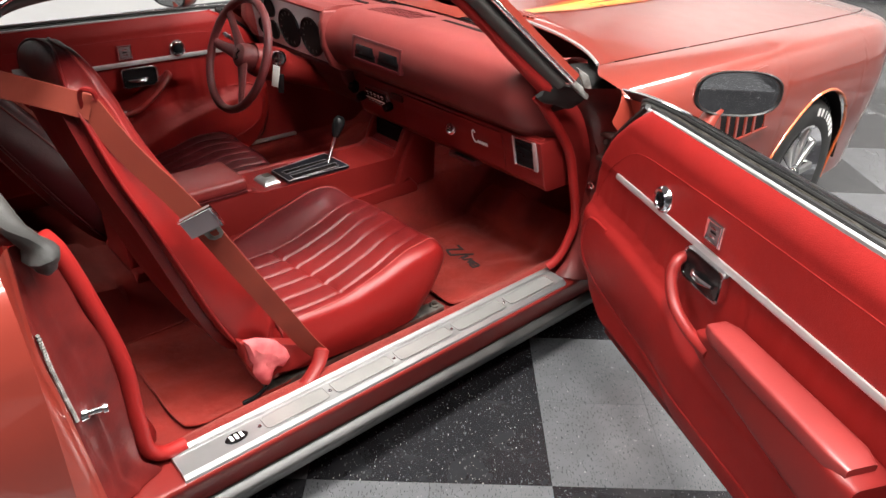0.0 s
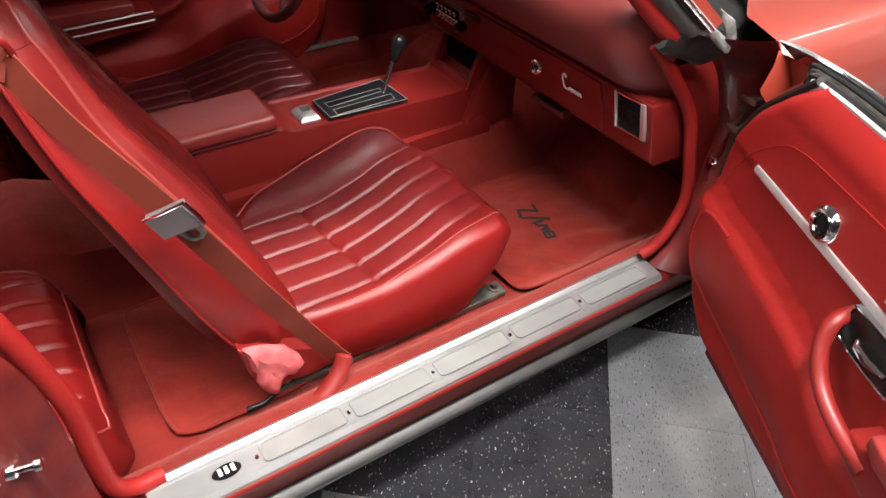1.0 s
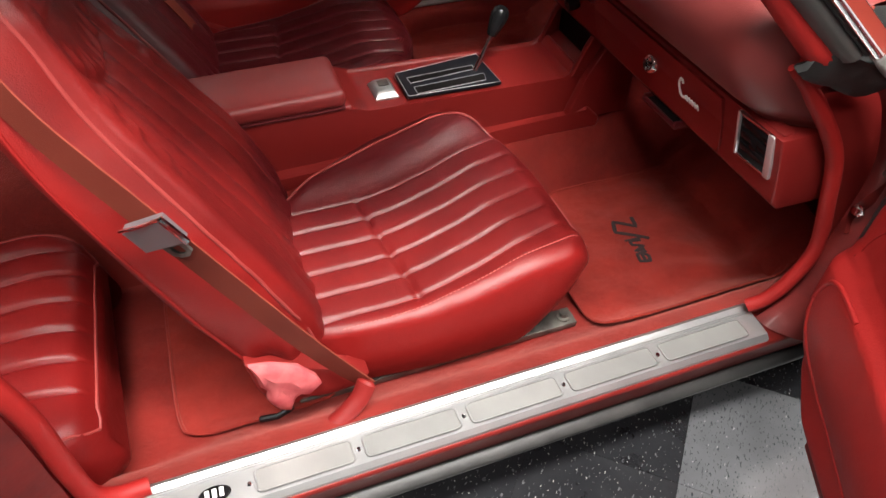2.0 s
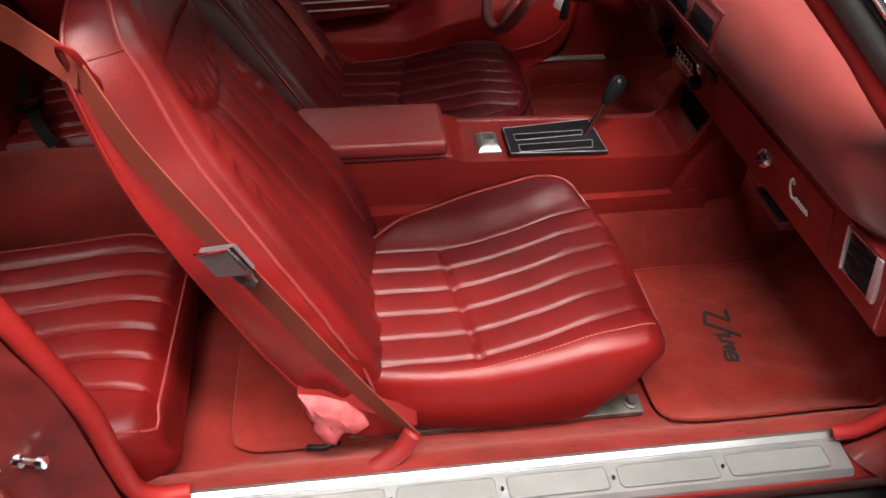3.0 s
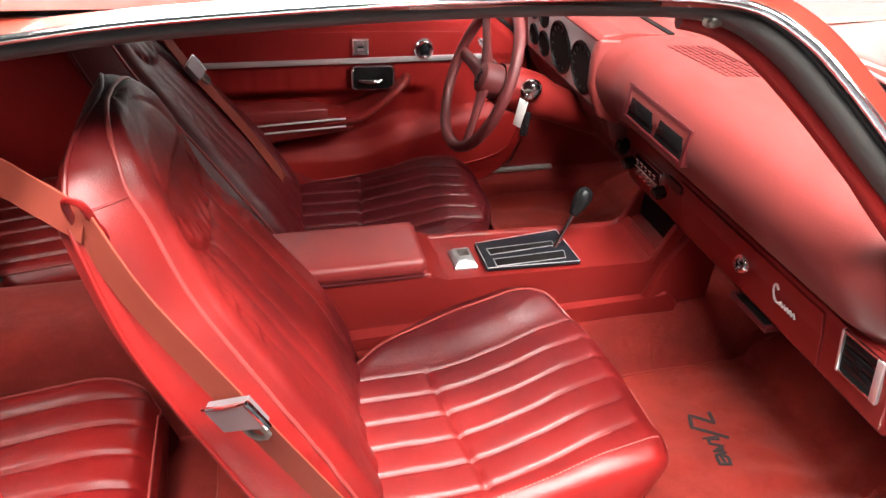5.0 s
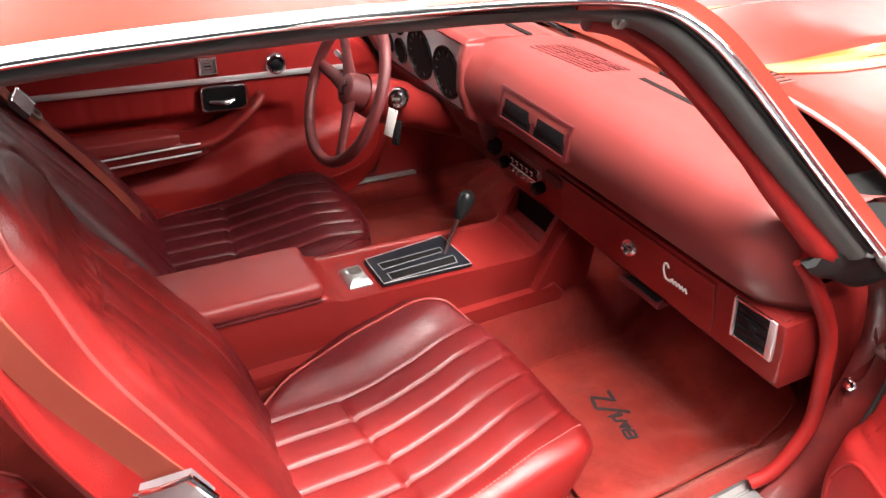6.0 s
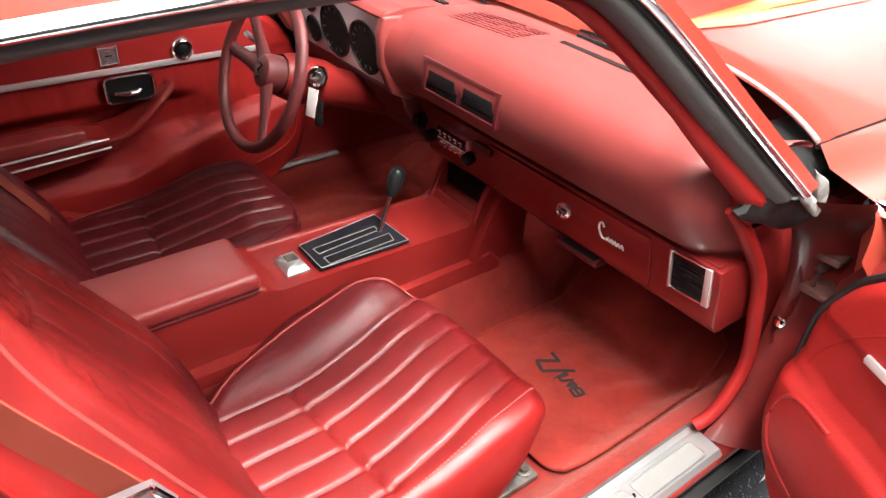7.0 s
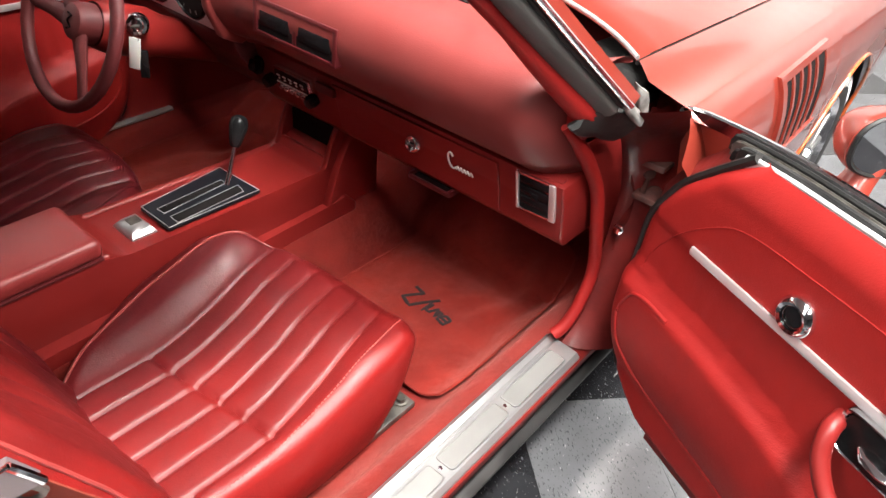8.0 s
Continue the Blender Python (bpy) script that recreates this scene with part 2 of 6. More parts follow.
TILE_W = tile_mat("light_vct", (0.104, 0.106, 0.112), (0.080, 0.082, 0.087), (0.030, 0.035, 0.038), 0.635, (0.22, 0.22, 0.225), 0.70)
WALL = surface("white_wall_paint", (0.74, 0.74, 0.74), (0.8, 0.8, 0.79), 0.7, big=1.5, fine=90, relief=0.1)
# Ceiling and charcoal walls are unseen; their tones hold down bounced light.
CEILING = surface("grey_ceiling_paint", (0.3, 0.3, 0.305), (0.36, 0.36, 0.365), 0.8, big=1.5, fine=60, relief=0.1)
CHARCOAL = surface("charcoal_wall_paint", (0.05, 0.05, 0.053), (0.065, 0.065, 0.068), 0.7, big=1.5, fine=90, relief=0.1)
BASE = surface("dark_baseboard", (0.05, 0.05, 0.055), (0.07, 0.07, 0.075), 0.5, relief=0.1)


def glass_mat(name, tint):
    m, nt, b = nodes_of(name)
    b.inputs["Base Color"].default_value = (*tint, 1)
    b.inputs["Transmission Weight"].default_value = 1.0
    b.inputs["Roughness"].default_value = 0.0
    b.inputs["IOR"].default_value = 1.45
    return m


GLASS = glass_mat("clear_glass", (0.93, 0.97, 0.95))


def lamp_mat():
    m, nt, b = nodes_of("lamp_diffuser")
    b.inputs["Base Color"].default_value = (0.9, 0.9, 0.9, 1)
    b.inputs["Emission Color"].default_value = (1, 0.97, 0.93, 1)
    b.inputs["Emission Strength"].default_value = 9.0
    return m


DIFFUSER = lamp_mat()


# ---- building helpers ----
V = Vector


def mesh_of(name, bm, mat, sharp=38):
    bmesh.ops.remove_doubles(bm, verts=bm.verts, dist=1e-6)
    bmesh.ops.recalc_face_normals(bm, faces=bm.faces)
    me = bpy.data.meshes.new(name)
    bm.to_mesh(me)
    bm.free()
    for mm in (mat if isinstance(mat, (list, tuple)) else [mat]):
        me.materials.append(mm)
    me.polygons.foreach_set("use_smooth", [True] * len(me.polygons))
    me.set_sharp_from_angle(angle=radians(sharp))
    return me


def part(name, bm, mat, parent, label="", sharp=38):
    """One mesh object, built in world places, under a thing or a part."""
    ob = new(name, mesh_of(name, bm, mat, sharp))
    if parent is not None:
        ob.parent = parent
        if parent.type == "EMPTY":
            ob.matrix_parent_inverse = parent.matrix_basis.inverted()
    if label:
        tagged(ob, label)
    return ob


def thing(name, base, label, category, group="", kind=""):
    ob = new(name)
    ob.empty_display_size = 0.05
    ob.matrix_basis = pose(*base)
    return tagged(ob, label, category, group, kind)


def solid(name, bm, mat, label, category, group="", kind="", sharp=38):
    return tagged(part(name, bm, mat, None, "", sharp), label, category, group, kind)


def smooth_path(pts, n, closed=False):
    """Catmull-Rom through points, n steps a span."""
    p = [V(q) for q in pts]
    out, m = [], len(p)
    for i in range(m if closed else m - 1):
        if closed:
            a, b, c, d = p[i - 1], p[i], p[(i + 1) % m], p[(i + 2) % m]
        else:
            a, b, c, d = p[max(i - 1, 0)], p[i], p[i + 1], p[min(i + 2, m - 1)]
        for k in range(n):
            t = k / n
            out.append(0.5 * (2 * b + (c - a) * t + (2 * a - 5 * b + 4 * c - d) * t * t + (3 * b - a - 3 * c + d) * t ** 3))
    if not closed:
        out.append(p[-1])
    return out


def lerp_table(table, x):
    """Smooth read of (key, value) rows, without overshoot."""
    if x <= table[0][0]:
        return table[0][1]
    if x >= table[-1][0]:
        return table[-1][1]
    k = 0
    while x > table[k + 1][0]:
        k += 1

    def slope(i):
        if i <= 0 or i >= len(table) - 1:
            i = min(max(i, 0), len(table) - 2)
            return (table[i + 1][1] - table[i][1]) / (table[i + 1][0] - table[i][0])
        a = (table[i][1] - table[i - 1][1]) / (table[i][0] - table[i - 1][0])
        b = (table[i + 1][1] - table[i][1]) / (table[i + 1][0] - table[i][0])
        return 0.0 if a * b <= 0 else 2 * a * b / (a + b)
    (xa, va), (xb, vb) = table[k], table[k + 1]
    h = xb - xa
    t = (x - xa) / h
    return va * (1 + 2 * t) * (1 - t) ** 2 + vb * t * t * (3 - 2 * t) + h * (slope(k) * t * (1 - t) ** 2 + slope(k + 1) * t * t * (t - 1))


def box(bm, x0, x1, y0, y1, z0, z1, bev=0.0, seg=2, m=None):
    r = bmesh.ops.create_cube(bm, size=1.0)
    vs = r["verts"]
    for v in vs:
        v.co = V(((x0 + x1) / 2 + v.co.x * (x1 - x0), (y0 + y1) / 2 + v.co.y * (y1 - y0), (z0 + z1) / 2 + v.co.z * (z1 - z0)))
    if bev:
        es = list({e for v in vs for e in v.link_edges})
        got = bmesh.ops.bevel(bm, geom=es, offset=bev, segments=seg, affect="EDGES", profile=0.5)
        vs = list({v for f in got["faces"] for v in f.verts} | {v for v in vs if v.is_valid})
    if m is not None:
        for v in vs:
            v.co = m @ v.co
    return vs


def loft(bm, rings, closed=True, cap=True):
    """Skin over rings of equal length."""
    rows = [[bm.verts.new(p) for p in r] for r in rings]
    n = len(rows[0])
    for a, b in zip(rows, rows[1:]):
        for i in range(n if closed else n - 1):
            j = (i + 1) % n
            bm.faces.new((a[i], a[j], b[j], b[i]))
    if cap and closed:
        bm.faces.new(rows[0][::-1])
        bm.faces.new(rows[-1])
    return rows


def prism(bm, pts, axis, a, b, bev=0.0, seg=2):
    """A polygon, given in the two other axes' order, pushed along an axis."""
    def at(p, q):
        return {"x": V((q, p[0], p[1])), "y": V((p[0], q, p[1])), "z": V((p[0], p[1], q))}[axis]
    lo, hi = [bm.verts.new(at(p, a)) for p in pts], [bm.verts.new(at(p, b)) for p in pts]
    fs = [bm.faces.new(lo), bm.faces.new(hi[::-1])]
    n = len(pts)
    for i in range(n):
        fs.append(bm.faces.new((lo[i], hi[i], hi[(i + 1) % n], lo[(i + 1) % n])))
    if bev:
        bmesh.ops.bevel(bm, geom=list({e for f in fs for e in f.edges}), offset=bev, segments=seg, affect="EDGES", profile=0.5)


def tube(bm, pts, r, n=10, flat=1.0, up=(0, 0, 1), cap=True, closed=False):
    """A rod along a path; r is a number or one a point; flat squeezes it along its up side."""
    p = [V(q) for q in pts]
    rings = []
    for i, q in enumerate(p):
        if closed:
            d = p[(i + 1) % len(p)] - p[i - 1]
        else:
            d = p[min(i + 1, len(p) - 1)] - p[max(i - 1, 0)]
        d = d.normalized()
        side = d.cross(V(up))
        if side.length < 1e-4:
            side = d.cross(V((1, 0.1, 0)))
        side.normalize()
        top = side.cross(d)
        rr = r[i] if isinstance(r, (list, tuple)) else r
        rings.append([q + side * (rr * math.cos(2 * math.pi * k / n)) + top * (rr * flat * math.sin(2 * math.pi * k / n)) for k in range(n)])
    if closed:
        rings.append(rings[0])
    loft(bm, rings, True, cap and not closed)


def band(bm, pts, wide, width, thick):
    """A flat strap along a path; wide gives its width direction, one vector or one a point."""
    rings, p = [], [V(q) for q in pts]
    for i, q in enumerate(p):
        d = (p[min(i + 1, len(p) - 1)] - p[max(i - 1, 0)]).normalized()
        w = V(wide[i] if isinstance(wide, list) else wide)
        w = (w - d * w.dot(d)).normalized()
        nrm = d.cross(w)
        a, t = width / 2, thick / 2
        rings.append([q + w * x + nrm * y for x, y in ((-a, -t * 0.4), (-a * 0.96, -t), (a * 0.96, -t), (a, -t * 0.4), (a, t * 0.4), (a * 0.96, t), (-a * 0.96, t), (-a, t * 0.4))])
    loft(bm, rings)


def oval_strip(bm, pts, wide, a, b, n=14):
    """A strip of oval section: half-width a along wide, half-thickness b."""
    rings, p = [], [V(q) for q in pts]
    for i, q in enumerate(p):
        d = (p[min(i + 1, len(p) - 1)] - p[max(i - 1, 0)]).normalized()
        w = V(wide)
        w = (w - d * w.dot(d)).normalized()
        m = d.cross(w)
        rings.append([q + w * (a * x) + m * (b * y) for x, y in squircle(n, 2.6)])
    loft(bm, rings)


def sheet(bm, f, nu, nv, thick=0.0):
    """A surface from f(u, v), u and v from 0 to 1, given a back at that thickness."""
    g = [[bm.verts.new(f(i / nu, j / nv)) for j in range(nv + 1)] for i in range(nu + 1)]
    fs = [bm.faces.new((g[i][j], g[i + 1][j], g[i + 1][j + 1], g[i][j + 1])) for i in range(nu) for j in range(nv)]
    if thick:
        bmesh.ops.solidify(bm, geom=fs, thickness=thick)
    return g


def lathe(bm, prof, m, n=24):
    """A turned shape: (radius, along) rows round the z axis of m."""
    rows = []
    for r, h in prof:
        if r < 1e-6:
            rows.append([bm.verts.new(m @ V((0, 0, h)))])
        else:
            rows.append([bm.verts.new(m @ V((r * math.cos(2 * math.pi * k / n), r * math.sin(2 * math.pi * k / n), h))) for k in range(n)])
    for a, b in zip(rows, rows[1:]):
        for i in range(n):
            j = (i + 1) % n
            if len(a) == 1 and len(b) == 1:
                continue
            if len(a) == 1:
                bm.faces.new((a[0], b[i], b[j]))
            elif len(b) == 1:
                bm.faces.new((a[i], a[j], b[0]))
            else:
                bm.faces.new((a[i], a[j], b[j], b[i]))


def facing(place, axis, spin=0.0):
    """A frame at place whose z looks along axis."""
    return Matrix.Translation(place) @ V(axis).to_track_quat("Z", "Y").to_matrix().to_4x4() @ pose(0, 0, 0, 0, 0, spin)


def squircle(n, p):
    out = []
    for k in range(n):
        a = 2 * math.pi * k / n
        c, s = math.cos(a), math.sin(a)
        out.append((math.copysign(abs(c) ** (2 / p), c), math.copysign(abs(s) ** (2 / p), s)))
    return out


def B():
    return bmesh.new()


# ---- showroom ----
X0, X1, Y0, Y1 = -8.0, 8.5, -6.5, 4.6


def wall(name, x0, x1, y0, y1, z0, z1, mt=None, lab="plain white painted showroom wall"):
    bm = B()
    box(bm, x0, x1, y0, y1, z0, z1)
    return solid(name, bm, mt or WALL, lab, "wall", kind="structure")


wall("wall_east", X1, X1 + 0.15, Y0, Y1, 0, CEIL)
wall("wall_west", X0 - 0.15, X0, Y0, Y1, 0, CEIL, CHARCOAL, "plain unseen showroom wall, dark to hold down fill light")
wall("wall_north", X0 - 0.15, X1 + 0.15, Y1, Y1 + 0.15, 0, CEIL)
wall("wall_south", X0 - 0.15, X1 + 0.15, Y0 - 0.15, Y0, 0, CEIL, CHARCOAL, "plain unseen showroom wall, dark to hold down fill light")
bm = B()
box(bm, X0 - 0.15, X1 + 0.15, Y0 - 0.15, Y1 + 0.15, CEIL, CEIL + 0.12)
solid("ceiling", bm, CEILING, "flat pale grey showroom ceiling", "ceiling", kind="structure")
bm = B()
box(bm, X1 - 0.015, X1, Y0, Y1 - 0.015, FLOOR, FLOOR + 0.12, 0.003)
box(bm, X0, X1, Y1 - 0.015, Y1, FLOOR, FLOOR + 0.12, 0.003)
solid("baseboard", bm, BASE, "dark vinyl baseboard along the white walls", "baseboard", kind="structure")
first_lamp = None
for lx, ly, power, spread, tip in LAMPS:
    if tip:
        continue
    if first_lamp:
        copy_thing(first_lamp, pose(lx, ly, CEIL - 0.06))
        continue
    first_lamp = thing("ceiling_light", (lx, ly, CEIL - 0.06), "assumed long white ceiling light with a glowing diffuser", "ceiling light", "ceiling lights")
    bm = B()
    box(bm, lx - 1.15, lx + 1.15, ly - 0.28, ly + 0.28, CEIL - 0.06, CEIL - 0.001, 0.006)
    part("frame", bm, WALL, first_lamp)
    bm = B()
    box(bm, lx - 1.1, lx + 1.1, ly - 0.25, ly + 0.25, CEIL - 0.068, CEIL - 0.061, 0.002)
    part("diffuser", bm, DIFFUSER, first_lamp)

# Washers are added out of view so the hood mirrors a bright wall.
first_washer = None
for lx, ly, power, spread, tip in LAMPS:
    if not tip:
        continue
    if first_washer:
        copy_thing(first_washer, pose(lx, ly, CEIL))
        continue
    first_washer = thing("added_washer", (lx, ly, CEIL), "added tilted light that brightens the east wall for hood reflections", "wall light", "wall washers")
    m = pose(lx, ly, CEIL - 0.30, 0, tip, 0)
    bm = B()
    box(bm, -0.26, 0.26, -1.12, 1.12, 0.02, 0.06, 0.006, m=m)
    part("frame", bm, WALL, first_washer)
    for yy in (-0.9, 0.9):
        bm = B()
        tube(bm, [(lx, ly + yy, CEIL - 0.001), (lx, ly + yy, CEIL - 0.27)], 0.012, 8)
        part("hanger", bm, STEEL, first_washer)

# ---- car body ----
SEAM0, SEAM1 = -0.72, -0.76


def seam_y(x):
    return SEAM0 + (SEAM1 - SEAM0) * min(1.0, max(0.0, (x - 0.16) / 1.3))


def nose(x):
    """How far the front end draws in."""
    return 1.0 - 0.20 * max(0.0, (x - 1.75) / 0.55) ** 2


def hood_z(x, y):
    s = seam_y(x)
    z = 0.932 - 0.02 * (x - 0.16) - 0.10 * max(0.0, (x - 1.7)) ** 2 + 0.045 * (1 - (y / s) ** 2)
    a = min(1.0, max(0.0, (0.24 - abs(y)) / 0.05))
    b = min(1.0, max(0.0, (x - 0.42) / 0.5))
    return z + 0.035 * a * a * (3 - 2 * a) * b * b * (3 - 2 * b)


def hood_edge(y):
    return 0.16 + 0.15 * (1 - (abs(y) / 0.72) ** 4)


car = thing("car", (0.0, 0.0, FLOOR), "carmine red two-door sports coupe with opened passenger door", "car")

bm = B()


def hood_f(u, v):
    y0 = SEAM0 + 0.003 + v * (-2 * SEAM0 - 0.006)
    xa = hood_edge(y0)
    x = xa + u * (2.2 - xa)
    y = y0 * (seam_y(x) / SEAM0) * nose(x)
    z = hood_z(x, y0 * seam_y(x) / SEAM0)
    if u == 0:
        z -= 0.012
    return V((x, y, z))


sheet(bm, hood_f, 46, 60, 0.012)
hood = part("hood", bm, PAINT, car, "glossy carmine hood with raised scoop")
for side in (-1, 1):
    for k in range(9):
        ym = side * (0.172 + 0.0158 * k)
        bm = B()
        slot = [(0.318 + 0.003 * k, -0.0035), (0.376 + 0.003 * k, -0.0035), (0.376 + 0.003 * k, 0.0035), (0.318 + 0.003 * k, 0.0035)]
        loft(bm, [[V((x, ym + y - side * 0.10 * (x - 0.33), hood_z(x, ym) + h)) for x, y in slot] for h in (-0.006, 0.0012)])
        part("hood_vent", bm, DARK, hood, "dark hood louvre slot")
        bm = B()
        tube(bm, [V((x, ym + side * 0.006 - side * 0.10 * (x - 0.33), hood_z(x, ym) + 0.001)) for x in (0.316 + 0.003 * k, 0.347 + 0.003 * k, 0.378 + 0.003 * k)], 0.0035, 6, 0.6)
        part("vent_lip", bm, PAINT, hood)

    def stripe(a, b, mt, lab, side=side):
        def f(u, v):
            x = 0.395 + 1.5 * u
            e = 1 - 0.35 * max(0.0, 1 - u / 0.12)
            y = side * (0.204 + (a + (b - a) * v) * e + 0.006 * math.sin(u * 2.2))
            return V((x, y * nose(x), hood_z(x, y) + 0.0025))
        bm = B()
        sheet(bm, f, 40, 4, 0.0012)
        part("stripe", bm, mt, hood, lab)
    stripe(0.0, 0.012, ORANGE, "orange decal stripe")
    stripe(0.0122, 0.070, YELLOW, "yellow decal stripe")
    stripe(0.0702, 0.082, ORANGE, "orange decal stripe")

bm = B()
tube(bm, [hood_f(0, 0.004 + 0.992 * k / 60) + V((-0.002, 0, 0.009)) for k in range(61)], 0.0045, 8)
part("hood_edge_trim", bm, SATIN, hood, "bright trim along the hood rear edge")

for side in (-1, 1):
    bm = B()
    tube(bm, [(x, side * -seam_y(x) * nose(x) * 1.0, hood_z(x, seam_y(x)) - 0.006) for x in [0.15 + 0.05 * k for k in range(42)]], 0.005, 6)
    part("hood_gap", bm, DARK, car, "dark shut line beside the hood")

WX, WZ, WR = 1.31, FLOOR + 0.323, 0.333
ARCH = 0.36


def arch_low(x, cx):
    d = abs(x - cx)
    return WZ + math.sqrt(max(0.0, ARCH ** 2 - d * d)) if d < ARCH - 0.02 else 0.25


def wing_f(side, x0, x1, cx, rear=False):
    def f(u, v):
        x = x0 + u * (x1 - x0)
        top = 0.931 - 0.02 * (x - 0.16) - (0.10 * max(0.0, x - 1.7) ** 2) if not rear else 0.935 - 0.02 * max(0.0, -1.5 - x) ** 2
        y_in = seam_y(x) - 0.003 if not rear else -0.60
        low = arch_low(x, cx)
        z = top + (low - top) * v
        prof = [(0.0, -0.885), (top * 0 + 0.18, -0.905), (0.30, -0.922), (0.42, -0.930), (0.52, -0.926), (0.58, -0.914), (0.63, -0.892), (0.66, -0.862), (0.675, -0.825), (0.681, -0.78)]
        y = lerp_table(prof, (z - 0.25) * 0.681 / (top - 0.25)) if v > 0.03 else -0.78
        if v <= 0.03:
            y = y_in + (-0.78 - y_in) * v / 0.03
            z = top
        if not rear:
            x -= (-0.02 + 0.075 * min(1.0, v / 0.03) + 0.085 * min(1.0, max(0.0, v - 0.03) / 0.08) * (1 - min(1.0, max(0.0, v - 0.12) / 0.15))) * (1 - u) ** 12
        n = nose(x) if not rear else 1 - 0.10 * max(0.0, (-1.9 - x)) ** 2
        return V((x, -side * y * n * 1.0, z))
    return f


def make_wing(side, x0, x1, cx, name, label, rear=False):
    bm = B()
    f = wing_f(side, x0, x1, cx, rear)
    sheet(bm, lambda u, v: f(u, 0.0 if v == 0 else 0.03 + 0.97 * ((v - 1 / 90) / (89 / 90)) ** 1.5 if v > 0.009 else 0.03), 90, 90, 0.004)
    w = part(name, bm, PAINT, car, label, sharp=50)
    bm = B()
    arc = [f((cx + ARCH * 0.985 * math.cos(math.pi * k / 36) - x0) / (x1 - x0), 1.0) for k in range(37)]
    arc = [V((p.x, p.y + side * -0.003 * 0, p.z)) for p in arc]
    tube(bm, arc, 0.006, 8)
    part("arch_lip", bm, ORANGE, w, "orange striped wheel arch lip")
    return w


for side in (-1, 1):
    wing = make_wing(side, 0.13, 2.25, WX, "front_fender", "glossy carmine front fender")
    # louvre behind the wheel, following the curve of the wing
    face = wing_f(side, 0.13, 2.25, WX)

    def on_wing(x, z, out):
        top = face((x - 0.13) / 2.12, 0.0).z
        q = face((x - 0.13) / 2.12, (top - z) / (top - 0.25) if abs(x - WX) > ARCH - 0.02 else 0.1)
        return V((x, q.y + side * out, z))

    def upright(x, w, z0, z1, o0, o1, rake=0.0):
        bm = B()
        loft(bm, [[on_wing(x + rake * (0.86 - z), z, o0), on_wing(x + w + rake * (0.86 - z), z, o0), on_wing(x + w + rake * (0.86 - z) - 0.002, z, o1), on_wing(x + 0.002 + rake * (0.86 - z), z, o1)] for z in [z0 + (z1 - z0) * k / 8 for k in range(9)]])
        return bm
    louv = part("louvre", upright(0.47, 0.03, 0.655, 0.868, -0.02, 0.010, 0.1), PAINT, wing, "carmine louvre frame")
    part("louvre_side", upright(0.80, 0.022, 0.655, 0.868, -0.02, 0.006, 0.1), PAINT, wing)
    for z0 in (0.652, 0.852):
        bm = B()
        loft(bm, [[on_wing(x + 0.1 * (0.86 - z0), z0, -0.02), on_wing(x + 0.1 * (0.86 - z0), z0, 0.008), on_wing(x + 0.1 * (0.86 - z0), z0 + 0.016, 0.010), on_wing(x + 0.1 * (0.86 - z0), z0 + 0.018, -0.02)] for x in (0.47, 0.55, 0.65, 0.75, 0.822)])
        part("louvre_edge", bm, PAINT, wing)
    for k in range(4):
        part("slat", upright(0.548 + 0.058 * k, 0.016, 0.66, 0.86, -0.01, 0.007, 0.1), PAINT, wing)
    part("louvre_well", upright(0.49, 0.32, 0.66, 0.86, -0.004, 0.0022, 0.1), DARK, wing, "black louvre opening")
    bm = B()
    box(bm, 1.80, 1.88, side * 0.895 - 0.02, side * 0.885 + 0.02, 0.60, 0.66, 0.006)
    part("side_marker", bm, YELLOW, wing, "amber side marker lamp")
    make_wing(side, -2.95, -1.372, -2.05, "rear_quarter_panel", "glossy carmine rear quarter panel", True)
    # wheel wells
    bm = B()
    sheet(bm, lambda u, v: V((WX + 0.358 * math.cos(math.pi * u), side * (0.55 + 0.36 * v), WZ + 0.358 * math.sin(math.pi * u))), 24, 4, 0.004)
    part("wheel_well", bm, DARK, car, "black wheel well")
    # wheels
    m = Matrix.Translation((WX, side * 0.80, WZ)) @ pose(0, 0, 0, 90 if side < 0 else -90)
    bm = B()
    lathe(bm, [(0.20, -0.10), (0.27, -0.11), (0.305, -0.10), (0.321, -0.075), (0.323, 0.0), (0.321, 0.068), (0.308, 0.092), (0.29, 0.108), (0.25, 0.112), (0.215, 0.104), (0.20, 0.095)], m, 56)
    whl = part("wheel", bm, TYRE, car, "black tyre with white raised marks")
    bm = B()
    lathe(bm, [(0.205, -0.1), (0.198, 0.0), (0.205, 0.09), (0.215, 0.104), (0.208, 0.107), (0.19, 0.085), (0.16, 0.06), (0.10, 0.075), (0.06, 0.085), (0.045, 0.09), (0.04, 0.105), (0.0, 0.108)], m, 48)
    part("rim", bm, CHROME, whl, "bright alloy rim")
    for k in range(10):
        bm = B()
        a = 2 * math.pi * k / 10
        c, s = math.cos(a), math.sin(a)
        box(bm, 0.05, 0.195, -0.014, 0.014, 0.072, 0.094, 0.006, m=m @ pose(0, 0, 0, 0, 0, math.degrees(a)))
        part("spoke", bm, ALUMINIUM, whl)
    bm = B()
    for k in range(7):
        a0 = math.radians(30 + 8.0 * k)
        a1 = a0 + math.radians((4.6, 5.2, 4.4, 3.2, 2.2, 4.4, 4.8)[k])
        ring = [[m @ V((r * math.cos(a0 + (a1 - a0) * j / 3), r * math.sin(a0 + (a1 - a0) * j / 3), h)) for r, h in ((0.252, 0.1125), (0.282, 0.1105), (0.282, 0.1075), (0.252, 0.1095))] for j in range(4)]
        loft(bm, ring)
